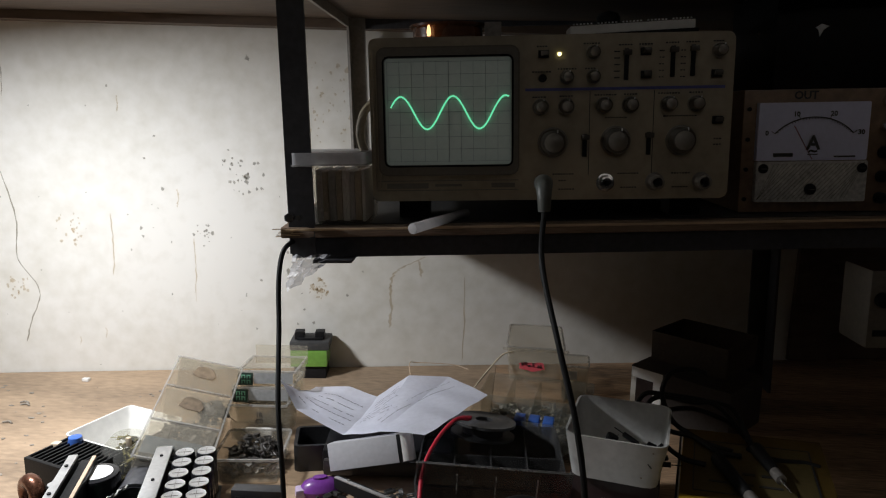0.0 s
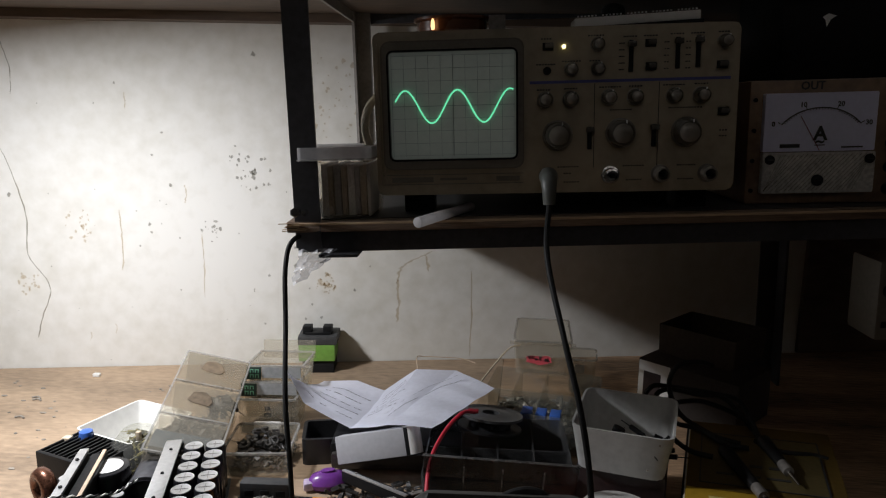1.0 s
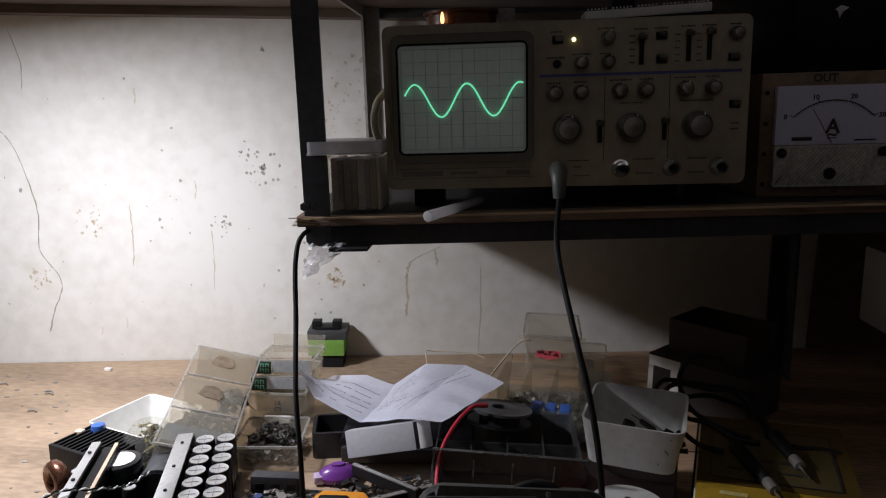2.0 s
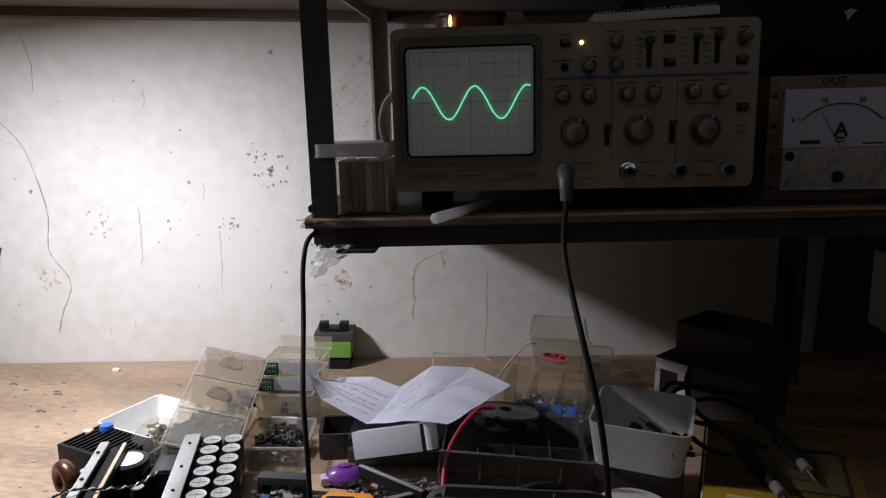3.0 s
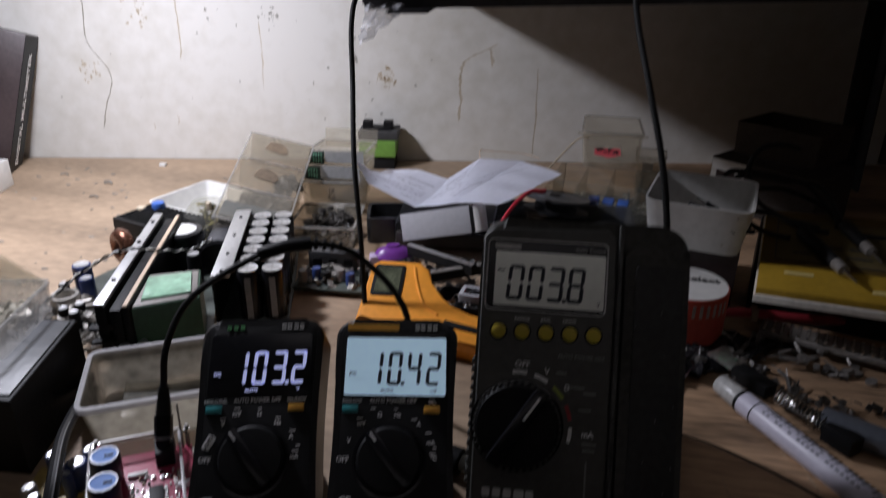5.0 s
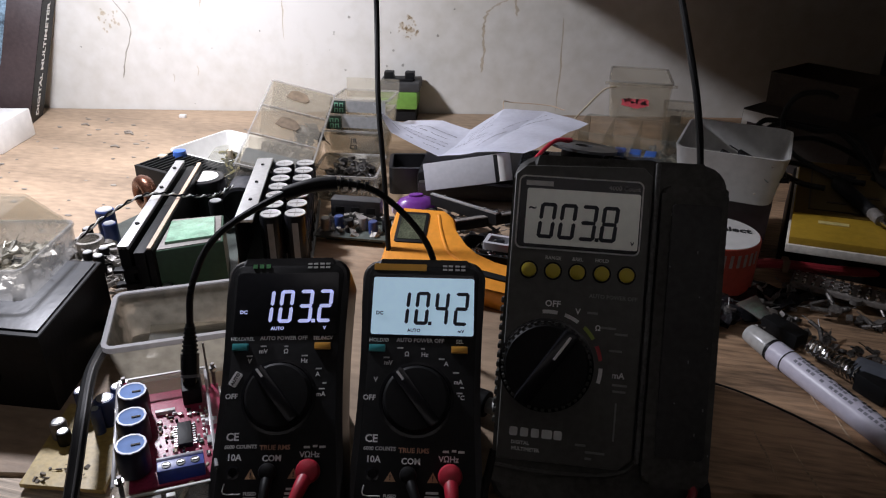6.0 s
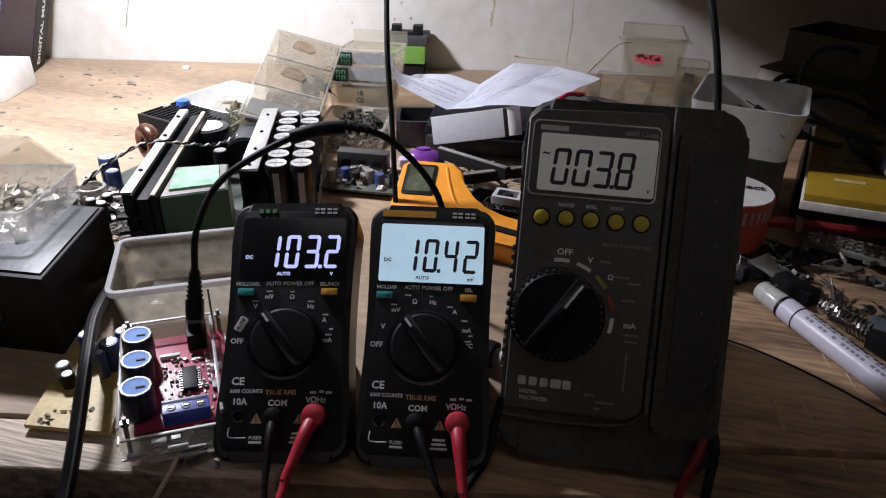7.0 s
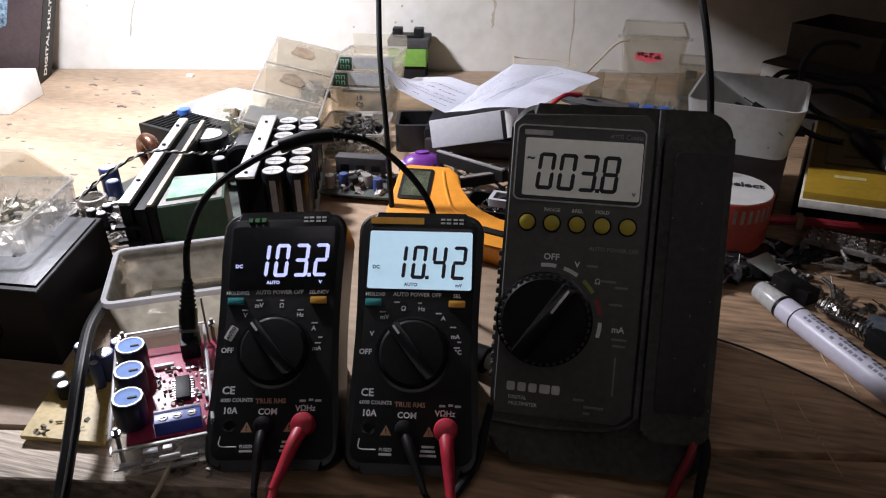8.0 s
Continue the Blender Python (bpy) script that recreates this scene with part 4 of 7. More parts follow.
    part("pointer_mark", bx(B(), (0, 0.0125, 0.0121), (0.0012, 0.005, 0.0003), 0, at(-1.2, 56.6, 0.0) @ pose(0, 0, 0, 0, 0, pointer)), PRINT, kn)
    for s, x, y, q, mt in texts:
        letters(s, q * k3 * 1.12, mt, r, at(x, y, 0.0007))
    for s, x, y, q, mt in (("AUTO POWER OFF", -0.5, 86.2, 2.5, PRINT), ("OFF", -24.6, 57, 3.2, PRINT), ("CE", -22.3, 37.4, 4.6, PRINT), ("6000 COUNTS", -18.0, 32.8, 2.2, DIMPRINT), ("10A", -20.8, 27.8, 3.8, PRINT),
                         ("TRUE RMS", -1.4, 32.2, 2.9, M("copper_print", (0.55, 0.30, 0.18), 0.6)), ("COM", -2.6, 27.2, 3.6, PRINT), ("V\u03a9Hz", 15.5, 28.6, 3.4, PRINT), ("FUSED", -12, 11.2, 1.9, DIMPRINT)):
        letters(s, q * k3 * 1.12, mt, r, at(x, y, 0.0007))
    for x, y, w in ((14, 32.2, 3), (18, 32.6, 2.2), (21.5, 32.2, 3), (8, 13.2, 6), (8, 11.2, 7), (8, 9.2, 8), (-12, 9.2, 6)):
        part("print_bar", bx(B(), (x * k3, y * k3, 0.0007), (w * k3, 0.0011, 0.0003)), DIMPRINT, r)
    for x, y, w in ((-10.5, 82.2, 3), (-17.2, 77.2, 3), (1, 82, 2), (10.6, 77, 3), (18, 70.3, 3), (20, 60.2, 3), (21.2, 63, 2), (-22, 36.3, 0.1)):
        part("print_bar", bx(B(), (x * k3, y * k3, 0.0007), (w * k3, 0.0007, 0.0003)), DIMPRINT, r)
    part("print_line", tube(B(), [(-0.0245, 0.016, 0.0007), (-0.0245, 0.0115, 0.0007), (-0.0165, 0.0112, 0.0007)], 0.0003, 4, 3), DIMPRINT, r)
    for x in (-12.2, 8.2):
        part("warning_sign", slab(B(), [((x - 2.7) * k3, 0.0178), ((x + 2.7) * k3, 0.0178), (x * k3, 0.0225)], 0, 0.001), M("faded_orange_print", (0.50, 0.30, 0.16), 0.6), r)
        letters("!", 0.0034, INK, r, at(x, 19.6, 0.0011))
    part("jack", spin(B(), [(0.0034, 0), (0.0034, 0.0009), (0.0022, 0.0011), (0.002, 0.0003)], 18, at(-20.6, 21, 0.0003)), BLACKGLOSS, r)
    part("stand", bx(B(), (0, 0.057, -0.052), (0.05, 0.003, 0.050), 0.001, pose(0, 0, 0, 0, 0, 0)), BLACK, r)
    return r

A_TEXT = [("HOLD/REL", -21.5, 86, 2.3, PRINT), ("SEL/NCV", 19.5, 86, 2.3, PRINT), ("mV", -10.5, 79.5, 2.8, PRINT), ("\u03a9", 1, 79.3, 2.8, PRINT), ("V", -17, 74.5, 2.9, PRINT), ("Hz", 10.5, 74.4, 2.7, PRINT), ("A", 17.6, 67.5, 2.8, PRINT), ("mA", 19.6, 57.5, 2.7, PRINT)]
B_TEXT = [("HOLD/\u00d8", -21.5, 86, 2.3, PRINT), ("SEL", 19.5, 86, 2.4, PRINT), ("mV", -16.2, 74.5, 2.8, PRINT), ("V", -22, 66, 2.9, PRINT), ("\u03a9", -7, 79, 2.8, PRINT), ("Hz", 2, 79, 2.7, PRINT), ("A", 13, 74.6, 2.8, PRINT), ("mA", 19.2, 65.6, 2.7, PRINT), ("\u00b0C", 20.8, 58, 2.7, PRINT)]
MA = pose(-0.0692, 0.2995, 0.0045, 0, 0, 12.5) @ pose(0, 0, 0, 42.0, 0, 0) @ pose(0, 0, 0, 0, 0, 1.7)
MB = pose(-0.005, 0.313, 0.004, 0, 0, 11) @ pose(0, 0, 0, 43, 0, 0)
ma = pocket_meter(MA, "black pocket multimeter with glowing dark display, leaning on its stand", False, "1032", 2, A_TEXT, 38)
part("auto_tag", slab(B(), rounded(0.0075, 0.0042, 0.0008), 0, 0.0008, 0, at(-23.2, 65.5, 0.0004) @ pose(0, 0, 0, 0, 0, 62)), PRINT, ma, "white sector marked AUTO")
letters("AUTO", 0.0024, INK, ma, at(-23.2, 65.5, 0.0013) @ pose(0, 0, 0, 0, 0, 62))
mb = pocket_meter(MB, "black pocket multimeter with bright backlit display, leaning on its stand", True, "1042", 1, B_TEXT, 38)

def test_plug(m, x, y, mat, end, label, sway, f=1.0):
    """A shrouded plug in a meter socket with its lead running over the bench's edge."""
    r = root("test_lead", pose(0, 0, 0), label, "test lead", "test leads")
    p = m @ Vector((x * k3, y * k3, 0.001))
    nrm = (m.to_3x3() @ Vector((0, 0, 1))).normalized()
    dn = (m.to_3x3() @ Vector((sway, -1, 0.25))).normalized()
    q = p + nrm * 0.010 * f
    bm = B()
    tilt = Vector((0, 0, 1)).rotation_difference(nrm).to_matrix().to_4x4()
    h = 0.0115 * f
    spin(bm, [(0.0046 * f, 0.0), (0.0048 * f, 0.45 * h), (0.0056 * f, 0.58 * h), (0.0057 * f, 0.78 * h), (0.0049 * f, 0.92 * h), (0.0028 * f, h), (0.0006 * f, 1.02 * h)], 24, Matrix.Translation(p) @ tilt)
    part("plug", bm, mat, r)
    pts = [q - nrm * 0.004, q + dn * 0.009, q + dn * 0.020, q + dn * 0.031]
    part("strain_relief", tube(B(), pts, lambda t: (0.0039 - 0.0019 * t) * f, 12), mat, r)
    part("lead", tube(B(), [pts[-1] - dn * 0.006, pts[-1] + dn * 0.02 + Vector((0, -0.006, -0.008)), Vector(end)], 0.0019 * f, 10), mat, r)
test_plug(MA, 16.5, 20.6, RED, (-0.085, 0.18, -0.08), "red test lead plugged into the pocket multimeter", -0.35)
test_plug(MA, -3, 20.7, BLACK, (-0.066, 0.18, -0.08), "black test lead plugged into the pocket multimeter", 0.02, 0.72)
test_plug(MB, 16.5, 20.6, RED, (0.015, 0.18, -0.08), "red test lead plugged into the backlit multimeter", 0.12)
test_plug(MB, -3.3, 20.7, BLACK, (0.005, 0.18, -0.08), "black test lead plugged into the backlit multimeter", 0.42, 0.72)

def bench_meter():
    m = pose(0.080, 0.336, 0.002, 0, 0, 4) @ pose(0, 0, 0, 62, 0, 0)
    r = root("digital_multimeter", m, "large black multimeter in worn grey rubber holster with side lead store", "multimeter")
    part("holster", slab(B(), rounded(0.101, 0.171, 0.012, -0.003, 0.0865), -0.040, -0.002, 0.006), GREYRUBBER, r)
    bm = B()
    for k in range(14):
        bx(bm, (-0.0535, 0.10 - 0.0045 * k, -0.010), (0.003, 0.0028, 0.014), 0.0008)
    part("grip_rib", bm, GREYRUBBER, r)
    part("face_plate", slab(B(), [(-0.0515, 0.024), (0.006, 0.0245), (0.0125, 0.03), (0.0125, 0.164), (0.008, 0.1685), (-0.0475, 0.1665), (-0.0525, 0.162)], -0.003, 0.0, 0.0008), M("meter_face", (0.09, 0.089, 0.082), 0.45, var=0.2, scale=40), r)
    part("lead_store", slab(B(), rounded(0.030, 0.140, 0.004, 0.0315, 0.0905), -0.03, 0.003, 0.0025), GREYRUBBER, r)
    part("store_cover", slab(B(), rounded(0.022, 0.118, 0.002, 0.0325, 0.093), 0.002, 0.0042, 0.0006), M("store_cover_plastic", (0.032, 0.032, 0.031), 0.55, var=0.35, scale=45, bump=0.15), r)
    rnd = random.Random(41)
    worn = M("worn_fleck", (0.22, 0.22, 0.21), 0.6, var=0.3)
    for k in range(12):
        x, y, ln = rnd.uniform(0.018, 0.046), rnd.uniform(0.03, 0.158), rnd.uniform(0.0006, 0.0026)
        part("scratch", bx(B(), (x, y, 0.0043 if abs(x - 0.0325) < 0.0105 and 0.036 < y < 0.15 else 0.0031), (0.0004, ln * 0.7, 0.0003), 0, None), worn, r)
    part("fold_line", tube(B(), [(-0.0515, 0.0205, -0.0012), (-0.030, 0.0195, -0.0008), (-0.006, 0.0205, -0.0008), (0.008, 0.0235, -0.0008), (0.0145, 0.030, 0.0)], 0.0011, 6), GREYRUBBER, r)
    part("edge_ridge", bx(B(), (0.0142, 0.1, 0.001), (0.0022, 0.142, 0.003), 0.0008), M("worn_ridge", (0.10, 0.10, 0.095), 0.6, var=0.5, scale=90), r)
    fr = part("display_frame", slab(B(), rounded(0.059, 0.0355, 0.003, -0.021, 0.1438), -0.001, 0.0008), DIMPRINT, r, "thin pale display outline")
    part("display_window", slab(B(), rounded(0.0575, 0.034, 0.0026, -0.021, 0.1438), -0.001, 0.0011), BLACKGLOSS, fr)
    part("lcd", slab(B(), rounded(0.0535, 0.0268, 0.001, -0.0195, 0.1419), 0, 0.0014), LCDGREY, fr, "grey reflective display")
    for i, ch in enumerate("0038"):
        part("figure", digits(B(), ch, -0.0405 + 0.0098 * i, 0.1315, 0.0078, 0.0172, 0.0018, 0.0098, 0.08, 0 if i == 2 else -1), SEG, fr, m=Matrix.Translation((0, 0, 0.0014)))
    letters("~", 0.006, SEG, fr, at(-43.2, 146, 0.0016))
    letters("V", 0.0026, SEG, fr, at(4.6, 131.6, 0.0016))
    part("model_bar", bx(B(), (-0.0405, 0.1578, 0.0012), (0.013, 0.0024, 0.0003)), DIMPRINT, r)
    letters("4000 Count", 0.0030, M("dull_grey_print", (0.32, 0.32, 0.31), 0.6), r, at(-0.5, 157.6, 0.0012))
    letters("AUTO POWER OFF", 0.0026, M("dim_grey_print", (0.26, 0.26, 0.25), 0.6), r, at(-2, 105.6, 0.0003))
    for k, (w, h) in enumerate(((4.2, 4.2), (4.2, 4.2), (4.2, 4.2), (5.4, 4.2), (4.2, 4.2))):
        part("maker_mark", slab(B(), rounded(w * k3 * 0.92, h * k3, 0.0009, (-44.0 + 5.15 * k + (0.5 if k > 2 else 0)) * k3, 0.0378), 0, 0.0004), DIMPRINT, r)
    for k in range(5):
        b = part("button", spin(B(), [(0.0036, 0), (0.0035, 0.0018), (0.0022, 0.0024)], 18, at(-42.7 + 11.5 * k, 115.9 + 0.2 * k, 0)), YBTN, r, "yellow round push button")
        part("button_ring", spin(B(), [(0.0044, 0), (0.0044, 0.0005), (0.0037, 0.0006)], 18, at(-42.7 + 11.5 * k, 115.9 + 0.2 * k, 0)), BLACK, b)
    for s, x, y, q in (("RANGE", -31.5, 122.3, 2.3), ("\u0394REL", -20, 122.5, 2.3), ("HOLD", -8.5, 122.7, 2.3), ("OFF", -30, 100.3, 4.2), ("V", -17.9, 97.6, 3.8), ("\u03a9", -8, 90.5, 3.4), ("mA", 3.0, 69, 4.0), ("DIGITAL", -40.5, 32.6, 2.3), ("MULTIMETER", -37.8, 29.6, 2.3)):
        letters(s, q * k3, DIMPRINT if q < 3 else PRINT, r, at(x, y, 0.0003))
    part("dial_ring", spin(B(), [(0.0225, 0), (0.0225, 0.001), (0.0212, 0.0012), (0.021, 0.0003)], 48, at(-31, 70.8, 0)), BLACKGLOSS, r)
    kn = part("range_knob", spin(B(), [(0.0208, 0), (0.0204, 0.005), (0.0192, 0.0062), (0.012, 0.0064)], 36, at(-31, 70.8, 0)), BLACK, r)
    bm = B()
    for k in range(40):
        bx(bm, (0.0206, 0, 0.0030), (0.0014, 0.0016, 0.0050), 0, at(-31, 70.8, 0) @ pose(0, 0, 0, 0, 0, 9.0 * k))
    part("knurl", bm, GREYRUBBER, kn)
    part("grip_bar", bx(B(), (0, 0, 0.009), (0.0075, 0.041, 0.009), 0.0018, at(-31, 70.8, 0) @ pose(0, 0, 0, 0, 0, -33)), BLACKGLOSS, kn)
    part("pointer_mark", bx(B(), (0, 0.012, 0.0137), (0.0012, 0.013, 0.0003), 0, at(-31, 70.8, 0) @ pose(0, 0, 0, 0, 0, -33)), PRINT, kn)
    for a0, a1, mt in ((82, 98, PRINT), (58, 74, PRINT), (34, 50, M("green_sector", (0.35, 0.42, 0.08), 0.6)), (10, 26, M("red_sector", (0.45, 0.05, 0.06), 0.6)), (-14, 2, PRINT)):
        q = [(0.0248, a0 + (a1 - a0) * k / 5) for k in range(6)] + [(0.0266, a1 - (a1 - a0) * k / 5) for k in range(6)]
        part("range_sector", slab(B(), [(-0.031 + rr * math.cos(radians(a)), 0.0708 + rr * math.sin(radians(a))) for rr, a in q], 0, 0.0004), mt, r)
    bm = B()
    for x, y, w in ((-11, 97.5, 5), (-3, 91, 7), (3, 88.5, 6), (1, 80.5, 6), (4, 64.5, 7), (4, 61.5, 6), (-12, 34.5, 5), (-5, 31.5, 9), (-8, 28.5, 3)):
        bx(bm, (x * k3, y * k3, 0.0002), (w * k3, 0.0010, 0.0004))
    bx(bm, (0.003, 0.047, 0.0002), (0.0008, 0.018, 0.0004))
    part("fine_print", bm, M("faint_print", (0.26, 0.26, 0.25), 0.6), r)
    a, b = Vector((0, 0.150, -0.038)), Vector((0, 0.0645, -0.1165))
    bm = B()
    lo = [bm.verts.new(p + Vector((x, 0, 0))) for p in (a, b) for x in (-0.046, 0.046)]
    n = (b - a).cross(Vector((1, 0, 0))).normalized() * 0.004
    hi = [bm.verts.new(v.co + n) for v in lo]
    for q in ((0, 1, 3, 2), (4, 6, 7, 5), (0, 4, 5, 1), (2, 3, 7, 6), (0, 2, 6, 4), (1, 5, 7, 3)):
        bm.faces.new([(lo + hi)[k] for k in q])
    part("stand", bm, BLACK, r)
    # unseen cheeks added to block the lamp's light under the stand
    for x in (-0.046, 0.042):
        bm = B()
        side = [(0.150, -0.0385), (0.065, -0.1155), (0.012, -0.0385)]
        v = [[bm.verts.new((x + dx, yy, zz)) for yy, zz in side] for dx in (0, 0.004)]
        bm.faces.new(v[0])
        bm.faces.new(v[1][::-1])
        for k in range(3):
            bm.faces.new((v[0][k], v[0][(k + 1) % 3], v[1][(k + 1) % 3], v[1][k]))
        part("shadow_cheek", bm, BLACK, r)
    return m
MS = bench_meter()
for nm, mat, dx in (("red", DARKRED, 0.0), ("black", RUBBER, 0.006)):
    r = root("test_lead", pose(0, 0, 0), nm + " test lead hanging at the large multimeter", "test lead", "test leads")
    a = MS @ Vector((0.038 + dx, 0.028, -0.004))
    part("lead", tube(B(), [a, a + Vector((0.003, -0.010, -0.006)), a + Vector((-0.004 + dx, -0.022, -0.028)), a + Vector((-0.010 + 2 * dx, -0.05, -0.08))], 0.0022, 10), mat, r)
r = root("test_lead", pose(0, 0, 0), "black test lead looped behind the large multimeter", "test lead", "test leads")
part("black_lead", tube(B(), [(0.060, 0.435, 0.128), (0.071, 0.438, 0.140), (0.084, 0.44, 0.144), (0.095, 0.44, 0.140), (0.102, 0.45, 0.12)], 0.0024, 10), RUBBER, r)

r = root("test_lead", pose(0, 0, 0), "black test lead running down beside the large multimeter", "test lead", "test leads")
part("lead", tube(B(), [(0.0265, 0.3480, 0.0240), (0.0245, 0.3390, 0.0110), (0.0230, 0.3270, 0.0030), (0.012, 0.290, -0.004), (0.006, 0.262, -0.06)], 0.0021, 10), RUBBER, r)

# ---- cables that hang from the rack ----
pc = root("probe_cable", pose(0, 0, 0), "black probe cable hanging from the oscilloscope's first socket", "cable")
b0 = Vector(world_of(0.2125, 0.012, 0.0318))
part("connector_sleeve", tube(B(), [b0, b0 + Vector((0, -0.012, -0.001)), b0 + Vector((0.0005, -0.018, -0.008)), b0 + Vector((0.001, -0.019, -0.02))], lambda t: 0.0078 - 0.003 * t, 14), M("grey_sleeve", (0.10, 0.105, 0.095), 0.45, var=0.15), pc, "grey-green angled connector")
part("cable", tube(B(), [b0 + Vector((0.001, -0.019, -0.018)), (0.094, 0.605, 0.24), (0.107, 0.56, 0.19), (0.118, 0.54, 0.15), (0.126, 0.53, 0.105), (0.132, 0.525, 0.04), (0.14, 0.53, 0.006)], 0.0022, 10), RUBBER, pc)
lc = root("hanging_cable", pose(0, 0, 0), "black cable hanging from the shelf's end down to the bench", "cable")
part("cable", tube(B(), [world_of(0.02, 0.02, -0.012), world_of(0.006, -0.004, -0.014), (-0.1125, 0.615, 0.222), (-0.1085, 0.60, 0.18), (-0.098, 0.565, 0.13), (-0.0905, 0.55, 0.08), (-0.084, 0.535, 0.02), (-0.08, 0.52, 0.004)], 0.0020, 10), RUBBER, lc)

# ---- back of the bench ----
gb = root("battery_terminal_block", pose(-0.1975, 0.962, 0, 0, 0, 9), "green and black battery-like block standing against the wall", "battery pack")
part("base", bx(B(), (0.001, 0.002, 0.0085), (0.042, 0.036, 0.017), 0.001), BLACK, gb)
part("green_band", bx(B(), (0, 0, 0.0285), (0.048, 0.040, 0.022), 0.0015), GREEN, gb, "bright green middle band")
part("top", bx(B(), (0.001, 0.002, 0.0455), (0.052, 0.042, 0.012), 0.002), M("dusty_black", (0.05, 0.05, 0.05), 0.7, var=0.3), gb)
part("top_ridge", bx(B(), (0.001, -0.004, 0.0530), (0.034, 0.016, 0.004), 0.001), BLACK, gb)
for x in (-0.0135, 0.0135):
    part("lug", bx(B(), (x, -0.002, 0.0570), (0.012, 0.014, 0.011), 0.001), BLACK, gb)

mbx = root("meter_package", pose(-0.671, 0.790, 0.008, 0, 16, 24), "dark printed multimeter package box leaning by the wall", "package")
part("carton", bx(B(), (-0.03, 0.03, 0.09), (0.13, 0.055, 0.18), 0.001, pose(0, 0, 0, -9, 0, 0)), DARKCARD, mbx)
part("side_panel", bx(B(), (0.0352, 0.03, 0.09), (0.0006, 0.054, 0.178), 0, pose(0, 0, 0, -9, 0, 0)), BLACK, mbx)
part("printed_meter", slab(B(), rounded(0.055, 0.10, 0.008, -0.03, 0.115), 0, 0.0005, 0, pose(0, 0, 0, -9, 0, 0) @ Matrix.Translation((0, 0.0022, 0)) @ UP), M("printed_picture", (0.18, 0.26, 0.33), 0.4, var=0.6, scale=60), mbx, "printed picture of a meter")
letters("DIGITAL MULTIMETER", 0.0145, PRINT, mbx, pose(0, 0, 0, -9, 0, 0) @ Matrix.Translation((0.0358, 0.030, 0.085)) @ Matrix.Rotation(radians(90), 4, "Z") @ UP @ Matrix.Rotation(radians(90), 4, "Z"))
wb = root("white_carton", pose(-0.612, 0.742, 0, 0, 0, 14), "plain white carton lying on the bench", "carton")
part("carton", bx(B(), (-0.058, 0.0, 0.0165), (0.14, 0.075, 0.033), 0.0015), WHITE, wb)

# ---- left group: trays, bins, boards ----
wt = root("white_tray", pose(-0.3085, 0.7045, 0, 0, 0, -18), "white open plastic tray on the bench", "tray")
part("tray_body", tray(B(), 0.078, 0.080, 0.036, 0.0018, 0.010), WHITE, wt)
HS = 0.036
hs = root("heat_sink", pose(-0.322, 0.642, 0, 0, 0, -17), "black finned aluminium heat sink on edge", "heat sink")
part("web", bx(B(), (0, -0.021, HS / 2), (0.072, 0.004, HS), 0.0006), BLACK, hs)
for k in range(13):
    part("fin", bx(B(), (-0.0348 + 0.0058 * k, 0.002, HS / 2), (0.0020, 0.042, HS), 0.0004), BLACK, hs)
bc = root("blue_cap", pose(-0.338, 0.668, 0), "blue plastic cap standing behind the heat sink", "cap")
part("cap", spin(B(), [(0.007, 0), (0.007, 0.034), (0.006, 0.040), (0.002, 0.041)], 18), BLUE, bc)
wc = root("cream_terminal", pose(-0.352, 0.66, 0), "small cream connector behind the heat sink", "connector")
part("housing", bx(B(), (0, 0, 0.0185), (0.008, 0.007, 0.037), 0.001), BONE, wc)
pb = root("parts_bag", pose(-0.2830, 0.6660, 0), "clear bag of olive-green small parts", "parts bag")
part("filling", heap(B(), 260, 0.052, 0.046, 0.046, 0.0048, 4), OLIVE, pb)
part("bag", spin(B(), [(0.026, 0.001), (0.029, 0.012), (0.025, 0.034), (0.014, 0.047)], 14), CLEAR, pb)
part("cream_bead", bx(B(), (0.008, -0.012, 0.046), (0.004, 0.004, 0.009), 0.0005), BONE, pb)

